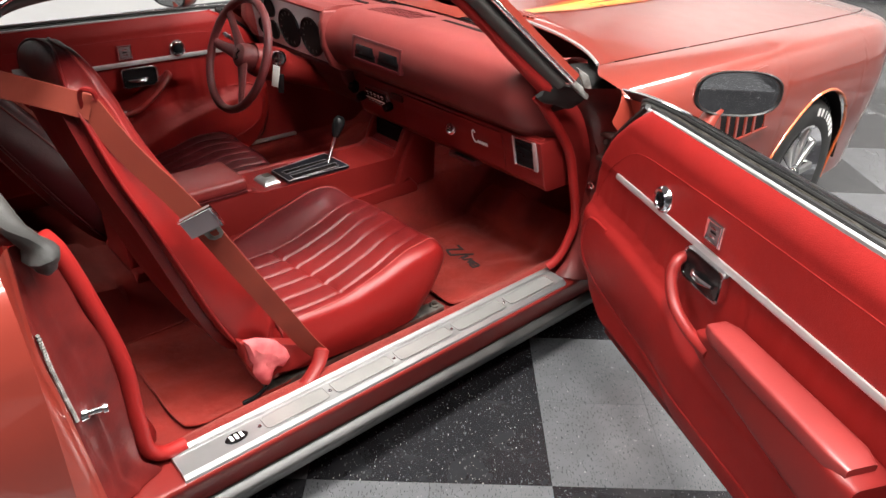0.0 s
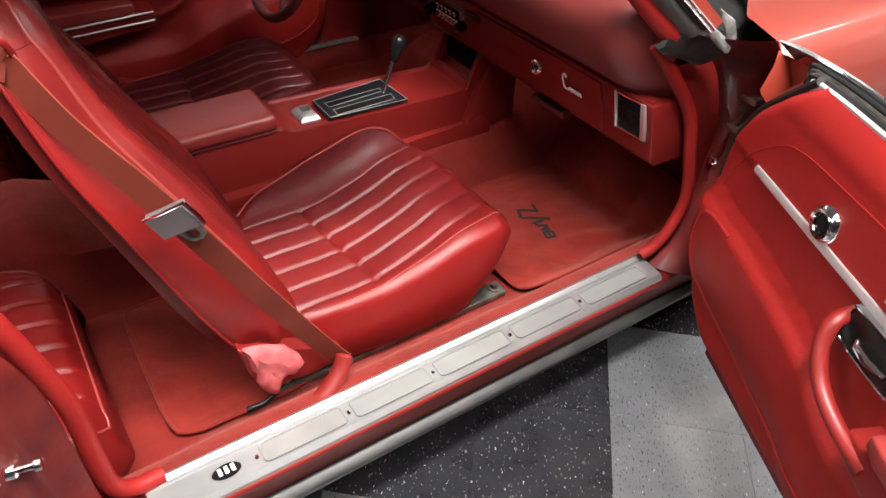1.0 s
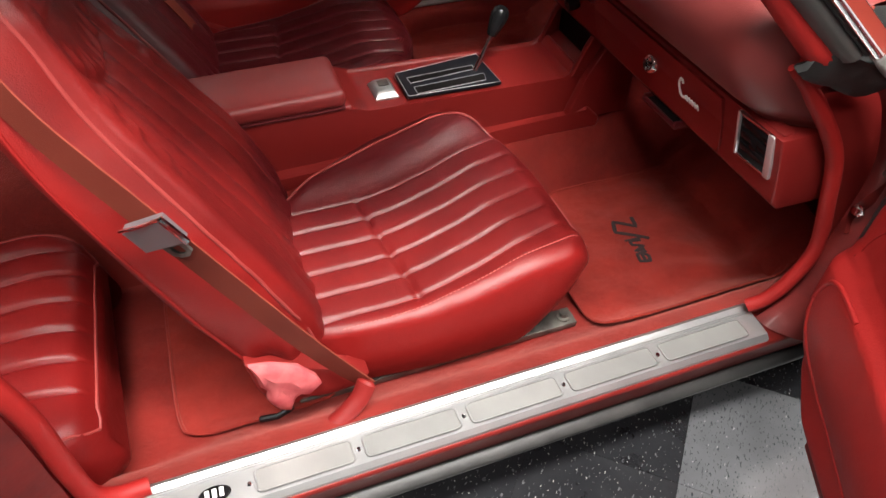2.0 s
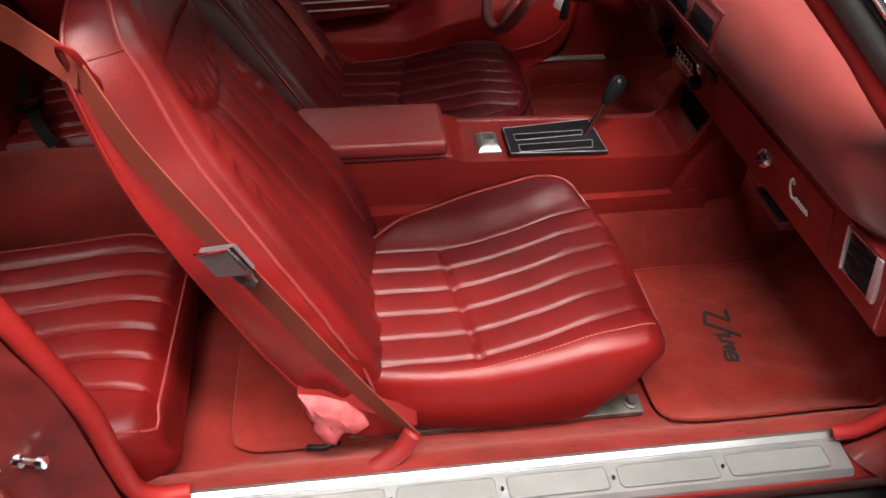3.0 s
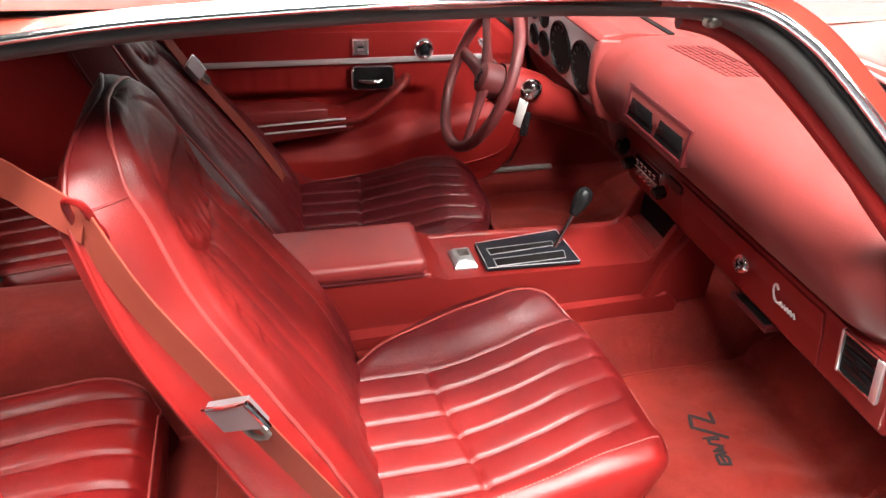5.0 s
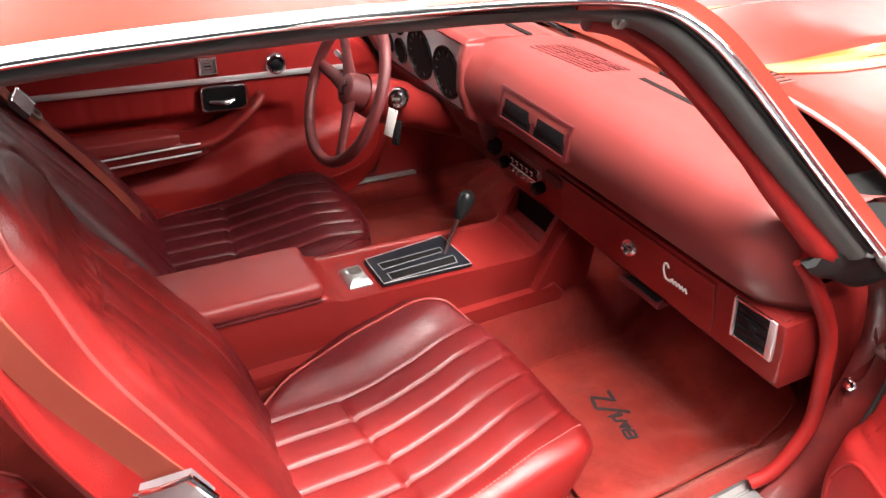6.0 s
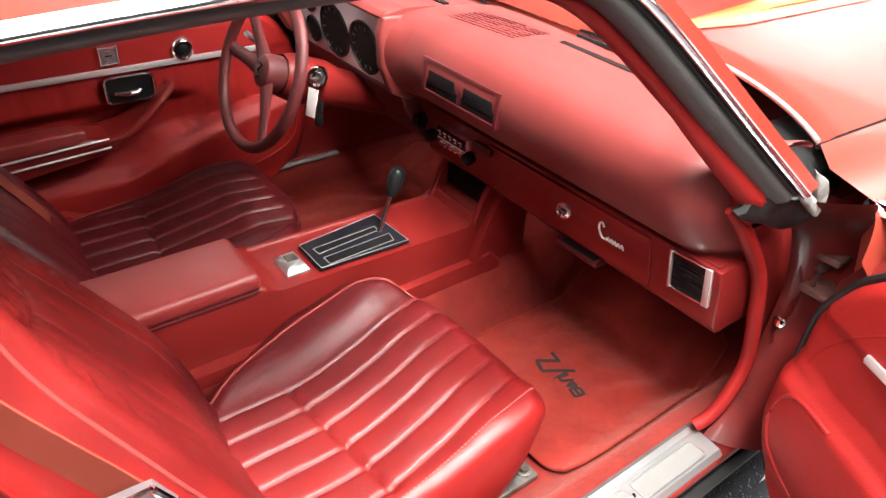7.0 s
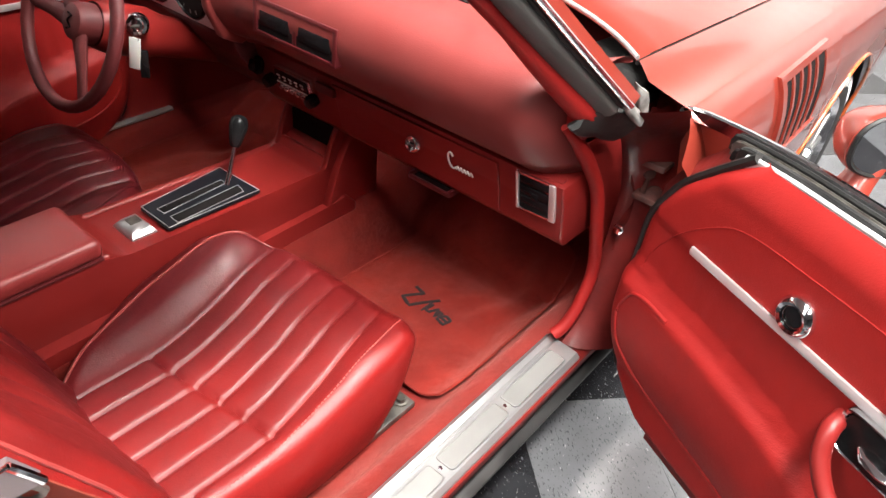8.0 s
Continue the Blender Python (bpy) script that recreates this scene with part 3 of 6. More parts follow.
    part("sidewall_mark", bm, WHITE_INK, whl, "white raised sidewall bars")
    bm = B()
    for k in range(64):
        a = 2 * math.pi * k / 64
        box(bm, -0.012, 0.009, -0.085, 0.085, 0.318, 0.329, 0.0, m=Matrix.Translation((WX, side * 0.80, WZ)) @ pose(0, 0, 0, 0, math.degrees(a), 0) @ pose(0, 0, 0, 0, 0, 12))
    part("tread", bm, TYRE, whl, "black tread blocks")

for nm, x0, x1, lab in (("nose_panel", 2.10, 2.24, "carmine nose panel"), ("tail_panel", -2.95, -2.90, "carmine tail panel")):
    bm = B()
    yy = 0.70 if x0 > 0 else 0.86
    box(bm, x0, x1, -yy, yy, 0.26, 0.86, 0.04, 3)
    part(nm, bm, PAINT, car, lab)

# cowl and scuttle
bm = B()
sheet(bm, lambda u, v: V((-0.05 + 0.28 * (1 - ((v - 0.5) * 2) ** 2) * 0.9 + u * 0.32 * (0.45 + 0.55 * (1 - abs((v - 0.5) * 2))), (v - 0.5) * 1.42, 0.905 - 0.02 * u)), 6, 30, 0.01)
part("cowl", bm, PAINT, car, "carmine cowl panel below the windscreen")
for side in (-1, 1):
    bm = B()
    prism(bm, [(0.06, 0.80), (0.06, 0.895), (0.16, 0.905), (0.34, 0.90), (0.34, 0.80)], "y", *sorted((side * 0.58, side * 0.755)), 0.01)
    part("cowl_side", bm, RUBBER, car, "black cowl end")
for y0, y1 in ((-0.60, -0.08), (-0.02, 0.5)):
    bm = B()
    tube(bm, smooth_path([(0.10, y0, 0.925), (0.19, (y0 + y1) / 2, 0.935), (0.22, y1, 0.93)], 6), 0.006, 6)
    part("wiper", bm, BLACK, car, "black wiper arm")

# screen, pillars, roof
bm = B()
sheet(bm, lambda u, v: V((-1.93 - 0.55 * u, (v - 0.5) * (1.18 + 0.25 * u), 1.245 - 0.31 * u + 0.02 * math.sin(math.pi * v))), 8, 12, 0.006)
back_pane = part("rear_window", bm, GLASS, car, "clear curved rear window glass")
back_pane.visible_shadow = False
GT, GB = -0.44, 0.0


def glass_f(u, v):
    s = (v - 0.5) * 2
    a = V((-0.03 + 0.24 * (1 - s ** 6), s * 0.738, 0.93 + 0.015 * (1 - s * s)))
    b = V((-0.45 + 0.07 * (1 - s * s), s * 0.575, 1.245 + 0.02 * (1 - s * s)))
    return a.lerp(b, u) + V((0.03, 0, 0.02)) * math.sin(math.pi * u)


bm = B()
sheet(bm, glass_f, 14, 24, 0.005)
pane = part("windscreen", bm, GLASS, car, "clear curved windscreen glass")
pane.visible_shadow = False


def roof_f(u, v):
    s = (v - 0.5) * 2
    x = -0.425 + 0.06 * (1 - s * s) - u * 1.5
    z = 1.259 + 0.03 * (1 - s * s) - 0.012 * (1 - u) ** 6 - 0.05 * max(0, u - 0.45) ** 2
    return V((x, s * 0.605, z))


bm = B()
sheet(bm, roof_f, 30, 30, 0.012)
part("roof", bm, PAINT, car, "glossy carmine roof")
bm = B()
sheet(bm, lambda u, v: roof_f(0.03 + u * 0.95, 0.04 + 0.92 * v) - V((0, 0, 0.03)), 12, 12, 0.006)
part("headliner", bm, VINYL_DARK, car, "dark red headliner")
for side in (-1, 1):
    bm = B()
    edge = [(-0.42, 1.248), (-0.52, 1.262), (-0.70, 1.261), (-0.90, 1.256), (-1.11, 1.242), (-1.25, 1.216)]
    loft(bm, [[V((x, side * 0.596, roof_f(min(1.0, (-0.425 - x) / 1.5) if x < -0.425 else 0.0, 0.0).z - 0.008)), V((x, side * 0.608, lerp_table(edge[::-1], x) + 0.012)), V((x, side * 0.617, lerp_table(edge[::-1], x) + 0.002)), V((x, side * 0.600, lerp_table(edge[::-1], x) - 0.004))] for x in [-0.44 - 0.81 * k / 30 for k in range(31)]])
    part("roof_flange", bm, PAINT, car, "carmine turned-down roof edge")

for side in (-1, 1):
    def P(x, y, z, side=side):
        return V((x, -side * y, z))
    # path of the opening's upper edge: pillar foot, pillar, corner, roof side, sail
    rail = smooth_path([P(-0.090, -0.814, 0.945), P(-0.19, -0.762, 1.045), P(-0.255, -0.727, 1.112), P(-0.32, -0.692, 1.178), P(-0.375, -0.662, 1.226), P(-0.43, -0.634, 1.252), P(-0.52, -0.612, 1.258), P(-0.70, -0.602, 1.257), P(-0.90, -0.602, 1.251), P(-1.11, -0.606, 1.237), P(-1.25, -0.625, 1.21), P(-1.34, -0.70, 1.12), P(-1.36, -0.78, 1.02)], 8)
    bm = B()
    oval_strip(bm, [p + P(-0.002, 0.024, -0.010) for p in rail], P(-0.12, 0.92, -0.36), 0.0205, 0.012)
    part("weatherstrip", bm, WEATHER, car, "dark grey door opening weatherstrip", sharp=60)
    bm = B()
    lathe(bm, [(0, 0.006), (0.005, 0.005), (0.007, 0.002), (0.012, 0.001), (0.012, 0), (0, 0)], facing(rail[42] + P(0.0, 0.012, -0.018), P(-0.3, -0.8, -0.5)), 10)
    part("seal_screw", bm, STEEL, car, "small steel screw in the weatherstrip")
    bm = B()
    tube(bm, [p + P(0.002, 0.003, 0.003) for p in rail], 0.004, 8)
    part("drip_lip", bm, RUBBER, car)
    bm = B()
    oval_strip(bm, [p + P(0.0065, -0.0095, 0.006) for p in rail], P(0.35, -0.75, 0.45), 0.0062, 0.0045, 12)
    part("drip_moulding", bm, CHROME, car, "bright chrome drip moulding")
    # painted pillar outside
    bm = B()
    band(bm, [p + P(0.021, -0.004, 0.009) for p in rail[:50]], P(0.75, -0.2, 0.5), 0.025, 0.014)
    part("pillar_skin", bm, PAINT, car, "carmine windscreen pillar")
    bm = B()
    tube(bm, [p + P(0.034, 0.001, 0.014) for p in rail[:50]], 0.0045, 6)
    part("glass_seal", bm, RUBBER, car, "black glass seal")
    # inner pillar trim
    bm = B()
    tube(bm, [P(-0.085, -0.742, 0.862), P(-0.092, -0.752, 0.895)] + [p + P(-0.004, 0.055, -0.027) for p in rail[1:44]], [0.016, 0.027] + [0.032 - 0.014 * min(1.0, i / 12) for i in range(43)], 14, 0.8)
    part("pillar_trim", bm, VINYL_DOOR, car, "red moulded pillar trim")
    # solid rear pillar, outside and inside
    for nm, mt, off, lab in (("sail_panel", PAINT, 0.0, "carmine rear pillar panel"), ("sail_trim", TRIM, 0.05, "red moulded rear pillar trim")):
        bm = B()
        sheet(bm, lambda u, v, off=off: P(-1.31 - 0.75 * v - 0.10 * u, -0.622 + off, 1.228 - 0.03 * v).lerp(P(-1.46 - 0.95 * v, -0.83 + off, 0.935), u) + P(0, -0.015 * math.sin(math.pi * u), 0), 10, 10, 0.012)
        part(nm, bm, mt, car, lab)
    # rear door post: face, folded edge and rounded outer flange
    LACE = [(0.33, -1.185), (0.378, -1.221), (0.469, -1.224), (0.607, -1.226), (0.768, -1.255), (0.90, -1.285)]
    LIP = [(0.33, -1.315), (0.40, -1.322), (0.617, -1.341), (0.768, -1.356), (0.95, -1.352)]

    def post(u, v):
        z = 0.325 + 0.585 * v
        a, b = P(lerp_table(LACE, z) - 0.012, -0.762, z), P(lerp_table(LIP, z), -0.822, z)
        p = a.lerp(b, u)
        p.x += -0.014 * math.sin(math.pi * u) ** 2 + 0.006 * math.exp(-((u - 0.45) / 0.06) ** 2) + 0.004 * noise.noise(V((u * 5, z * 14, side)))
        return p
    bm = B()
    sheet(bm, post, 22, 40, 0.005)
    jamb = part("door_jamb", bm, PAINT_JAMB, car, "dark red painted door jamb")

    def flange(u, v):
        z = 0.30 + 0.63 * v
        b = P(lerp_table(LIP, z), -0.822, z)
        an = u * math.pi / 2
        return b + P(-0.055 * (1 - math.cos(an)), -0.012 * u - 0.052 * math.sin(an), 0) + P(0.006 * math.exp(-((u - 0.12) / 0.06) ** 2), 0, 0)
    bm = B()
    sheet(bm, flange, 20, 30, 0.005)
    part("jamb_flange", bm, PAINT, car, "glossy carmine rolled door jamb flange", sharp=60)
    if side < 0:
        bm = B()
        beads = [post(0.93, (0.575 + 0.19 * i / 67 - 0.325) / 0.585) + V((0.004, -0.001, 0)) for i in range(68)]
        tube(bm, beads, [0.0042 - 0.0014 * (i % 2) for i in range(68)], 7)
        part("bead_strip", bm, GREY_PUTTY, jamb, "grey beaded sealer strip")
        bm = B()
        lathe(bm, [(0.0, 0.045), (0.009, 0.044), (0.010, 0.036), (0.006, 0.034), (0.006, 0.014), (0.011, 0.012), (0.013, 0.0), (0.0, 0.0)], facing(P(-1.315, -0.795, 0.565), (1, -side * -0.25, 0.05)), 16)
        part("striker", bm, CHROME, jamb, "bright steel door striker pin")
    bm = B()
    lace = smooth_path([P(-1.292, -0.752, 0.895), P(-1.274, -0.752, 0.86), P(-1.251, -0.752, 0.768), P(-1.221, -0.752, 0.607), P(-1.219, -0.752, 0.469), P(-1.214, -0.750, 0.385), P(-1.185, -0.745, 0.348), P(-1.14, -0.738, 0.338)], 8)
    tube(bm, lace, [0.010] + [0.016] * (len(lace) - 1), 12, up=(0, 1, 0))
    part("windlace", bm, VINYL_DOOR, car, "red vinyl edge trim")
    bm = B()
    tube(bm, smooth_path([P(-1.345, -0.72, 1.10), P(-1.355, -0.78, 1.02), P(-1.335, -0.812, 0.955), P(-1.308, -0.806, 0.90), P(-1.303, -0.805, 0.855)], 6), [0.02] * 16 + [0.02, 0.024, 0.03, 0.034, 0.03, 0.022, 0.02, 0.012, 0.006], 10, 0.8)
    part("quarter_seal", bm, WEATHER, car, "worn dark rubber corner seal")
    bm = B()
    band(bm, smooth_path([P(-1.42, -0.815, 1.035), P(-1.375, -0.85, 0.985), P(-1.36, -0.865, 0.965)], 5), P(0, -1, 0.3), 0.03, 0.008)
    part("quarter_moulding", bm, CHROME, car, "bright quarter window moulding")
    # quarter trim inside
    bm = B()
    sheet(bm, lambda u, v: P(lerp_table(LACE, 0.29 + 0.585 * v) - 0.02 - 0.70 * u, -0.735 + 0.03 * math.sin(math.pi * v), 0.29 + 0.585 * v + 0.06 * min(1.0, u * 3)), 12, 12, 0.02)
    part("quarter_trim", bm, VINYL_DOOR, car, "red vinyl rear side trim")
    # rocker
    bm = B()
    prof = [(-0.70, 0.30), (-0.735, 0.326), (-0.818, 0.316), (-0.8255, 0.310), (-0.822, 0.296), (-0.810, 0.255), (-0.802, 0.225), (-0.78, 0.215), (-0.70, 0.22)]
    prism(bm, [(-side * y, z) for y, z in prof], "x", -1.31, 0.22, 0.005)
    part("rocker", bm, PAINT_SILL_SHADED, car, "dull red rocker panel with shade in its colour")
    bm = B()
    prism(bm, [(-side * y, z) for y, z in ((-0.806, 0.228), (-0.826, 0.214), (-0.824, 0.204), (-0.80, 0.16), (-0.78, 0.15), (-0.74, 0.17), (-0.72, 0.214), (-0.79, 0.214))], "x", -1.31, 0.5, 0.004)
    part("sill_flange", bm, UNDER, car, "grey underseal on the sill flange")
    # hinge pillar
    bm = B()

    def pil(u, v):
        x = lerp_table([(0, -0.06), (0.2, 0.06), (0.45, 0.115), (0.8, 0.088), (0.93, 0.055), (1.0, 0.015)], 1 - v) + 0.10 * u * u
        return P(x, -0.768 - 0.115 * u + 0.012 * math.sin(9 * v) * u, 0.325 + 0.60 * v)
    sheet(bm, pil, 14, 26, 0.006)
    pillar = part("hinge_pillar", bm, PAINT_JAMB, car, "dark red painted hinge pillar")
    bm = B()
    lathe(bm, [(0, 0.012), (0.008, 0.011), (0.009, 0.004), (0.013, 0.003), (0.013, 0), (0, 0)], facing(P(0.104, -0.79, 0.605), (-1, 0, 0)), 6)
    part("bolt", bm, CHROME, pillar, "bright hinge bolt")
    bm = B()
    tube(bm, smooth_path([P(-0.128, -0.740, 0.897), P(-0.080, -0.752, 0.85), P(0.015, -0.758, 0.73), P(0.052, -0.764, 0.62), P(0.078, -0.770, 0.50), P(0.052, -0.770, 0.42), P(0.022, -0.764, 0.374), P(-0.004, -0.752, 0.352)], 8), [0.006 + 0.008 * min(1.0, k / 9) for k in range(57)], 10, up=(0, 1, 0))
    part("windlace", bm, VINYL_DOOR, car, "red vinyl edge trim")
    bm = B()
    sheet(bm, lambda u, v: P((lerp_table([(0.30, -0.01), (0.36, 0.005), (0.42, 0.06), (0.50, 0.085), (0.62, 0.058), (0.73, 0.018), (0.85, -0.072)], 0.30 + 0.55 * v) if side < 0 else -0.17) * (1 - u) + 0.5 * u, -0.756 if side < 0 else -0.735, 0.30 + 0.55 * v), 8, 8, 0.012)
    part("kick_panel", bm, TRIM, car, "red kick panel")

# ragged seal and sealer at the passenger pillar foot
def flap(bm, outline, thick, rough, seed):
    """A soft torn piece: a rounded outline with swollen, uneven faces."""
    ring = smooth_path(outline + outline[:1], 4)[:-1]
    mid = sum(ring, V()) / len(ring)
    out = (ring[len(ring) // 3] - mid).cross(ring[0] - mid).normalized()

    def at(p, k, h):
        q = mid + (p - mid) * k
        return q + out * (h + rough * noise.noise(q * 45 + V((seed, h * 60, 0)))) + (p - mid).normalized() * rough * noise.noise(q * 120 + V((0, seed, 0)))
    loft(bm, [[at(p, k, h * thick) for p in ring] for k, h in ((0.3, -0.55), (0.7, -0.52), (0.93, -0.35), (1.0, 0.0), (0.93, 0.35), (0.7, 0.52), (0.3, 0.55))])


bm = B()
flap(bm, [V((-0.138, -0.752, 0.905)), V((-0.118, -0.757, 0.888)), V((-0.086, -0.773, 0.881)), V((-0.045, -0.790, 0.866)), V((-0.014, -0.812, 0.898)), V((-0.05, -0.806, 0.928)), V((-0.106, -0.779, 0.942))], 0.022, 0.005, 3)
part("pillar_foot_seal", bm, RUBBER, car, "torn black rubber seal at the pillar foot")
bm = B()
flap(bm, [V((-0.090, -0.812, 0.948)), V((-0.068, -0.814, 0.949)), V((-0.012, -0.818, 0.908)), V((-0.020, -0.816, 0.893))], 0.010, 0.004, 8)
flap(bm, [V((-0.062, -0.812, 0.982)), V((-0.022, -0.820, 0.954)), V((0.001, -0.819, 0.915)), V((-0.006, -0.814, 0.900)), V((-0.040, -0.812, 0.945))], 0.008, 0.003, 5)
part("sealer", bm, GREY_PUTTY, car, "crumbling grey body sealer")
bm = B()


def recess(u, v):
    w = V((u * 3, v * 4, 0))
    return V((0.10 + 0.16 * u + 0.030 * noise.noise(w), -0.79 - 0.085 * u + 0.02 * noise.noise(w + V((7, 0, 0))), 0.55 + 0.33 * v - 0.03 * u + 0.012 * noise.noise(w * 2 + V((0, 9, 0)))))


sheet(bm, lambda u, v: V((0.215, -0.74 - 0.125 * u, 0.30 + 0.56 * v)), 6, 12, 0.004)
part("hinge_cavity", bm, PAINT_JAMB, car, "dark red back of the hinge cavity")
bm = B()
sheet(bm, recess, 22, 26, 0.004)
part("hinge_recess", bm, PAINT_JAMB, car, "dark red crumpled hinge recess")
bm = B()
for k, (x, y, z, r) in enumerate(((0.11, -0.80, 0.83, 0.020), (0.135, -0.825, 0.79, 0.016), (0.12, -0.81, 0.745, 0.014), (0.14, -0.82, 0.70, 0.020))):
    lathe(bm, [(0, 0.02), (r * 0.7, 0.018), (r, 0.006), (r, -0.02), (0, -0.02)], facing((x, y, z), (-0.8, -0.6, 0.1)), 12)
tube(bm, [(0.10, -0.80, 0.84), (0.115, -0.82, 0.78), (0.105, -0.815, 0.70)], 0.009, 8, 0.6)
box(bm, 0.09, 0.17, -0.85, -0.80, 0.765, 0.78, 0.005)
box(bm, 0.09, 0.18, -0.86, -0.80, 0.692, 0.706, 0.005)
part("door_hinge", bm, GRIME, car, "greasy painted door hinge")
# floor carpet, one moulded sheet over pan, tunnel and toe board
HALF = [(0.0, 0.40), (0.10, 0.40), (0.135, 0.38), (0.20, 0.25), (0.24, 0.235), (0.60, 0.235), (0.655, 0.26), (0.69, 0.315), (0.735, 0.330)]


def pan_z(x, y):
    a = abs(y)
    z = lerp_table(HALF, a)
    if x > 0.12 and a < 0.70:
        t = x - 0.12
        z = max(z, 0.235 + (0.62 * t if t > 0.06 else 0.62 * t * t / 0.12 * 2 * 0.5))
    if x < -1.02 and a < 0.66:
        t = min(1.0, (-1.02 - x) / 0.12)
        z = max(z, 0.235 + 0.02 * t)
    if x < -1.05 and a < 0.17:
        t = min(1.0, (-1.05 - x) / 0.15)
        z = max(z, 0.40 + 0.09 * t * (1 - (a / 0.17) ** 4))
    return z


bm = B()
sheet(bm, lambda u, v: V((-1.95 + 2.55 * u, -0.735 + 1.47 * v, pan_z(-1.95 + 2.55 * u, -0.735 + 1.47 * v) + 0.004 * noise.noise(V((u * 14, v * 9, 0))))), 120, 120, 0.008)
part("carpet", bm, CARPET, car, "red cut-pile cabin carpet")
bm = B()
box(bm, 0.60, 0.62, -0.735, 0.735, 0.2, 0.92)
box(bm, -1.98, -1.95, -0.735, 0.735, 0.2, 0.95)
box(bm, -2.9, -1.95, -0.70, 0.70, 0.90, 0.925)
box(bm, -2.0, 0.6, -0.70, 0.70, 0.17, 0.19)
part("bulkhead", bm, TRIM_SHADED, car, "red cabin bulkheads in the shaded tone")

# sill plates
for side in (-1, 1):
    plate = thing("sill_plate", (-0.58, side * 0.775, 0.326), "ribbed bright aluminium door sill plate", "sill plate", "sill plates")
    bm = B()
    prof = [(-0.733, 0.333), (-0.742, 0.339), (-0.750, 0.335), (-0.760, 0.334), (-0.812, 0.330), (-0.820, 0.322), (-0.820, 0.314), (-0.812, 0.322), (-0.735, 0.3265)]
    inset = 0.024 if side > 0 else 0.0
    prism(bm, [(-side * (y + inset), z + inset * 0.3) for y, z in prof], "x", -1.175, 0.008)
    part("plate", bm, ALUMINIUM, plate)
    bm = B()
    for y in (-0.7545, -0.7585):
        prism(bm, [(-side * (y - 0.001), 0.333), (-side * y, 0.337), (-side * (y + 0.001), 0.333)], "x", -1.16, 0.0)
    part("rib", bm, ALUMINIUM, plate)
    edges = [-0.02, -0.225, -0.424, -0.619, -0.808, -0.99]
    for a, b in zip(edges, edges[1:]):
        bm = B()
        x0, x1 = b + 0.010, a - 0.010
        pts = []
        for cx, cy, a0 in ((x1 - 0.010, -0.772, 0), (x0 + 0.010, -0.772, 90), (x0 + 0.010, -0.798, 180), (x1 - 0.010, -0.798, 270)):
            for k in range(4):
                an = math.radians(a0 + 30 * k)
                pts.append(V((cx + 0.010 * math.cos(an), -side * (cy + 0.008 * math.sin(an)), 0.3335)))
        tube(bm, pts, 0.0022, 6, closed=True)
        bead = part("panel_bead", bm, ALUMINIUM, plate)
        bm = B()
        loft(bm, [[p + V((0, 0, h)) for p in pts] for h in (-0.006, 0.0004)])
        part("inlay", bm, INLAY, bead, "pale satin inlay")
        bm = B()
        lathe(bm, [(0, 0.003), (0.003, 0.0025), (0.005, 0.0), (0, 0)], facing((b, -side * -0.785, 0.332), (0, 0, 1)), 10)
        part("screw", bm, CHROME, plate)
    bm = B()
    lathe(bm, [(0, 0.003), (0.018, 0.003), (0.021, 0.0), (0, 0)], Matrix.Translation((-1.045, side * 0.785, 0.333)) @ Matrix.Diagonal((1.25, 0.72, 1, 1)), 24)
    bdg = part("badge", bm, BLACK, plate, "oval black maker's badge")
    bm = B()
    for k in range(3):
        box(bm, -1.060 + 0.0115 * k, -1.053 + 0.0115 * k, side * 0.785 - 0.008, side * 0.785 + 0.008, 0.3355, 0.337, 0.0005)
    part("badge_mark", bm, WHITE_INK, bdg, "pale bars on the badge")


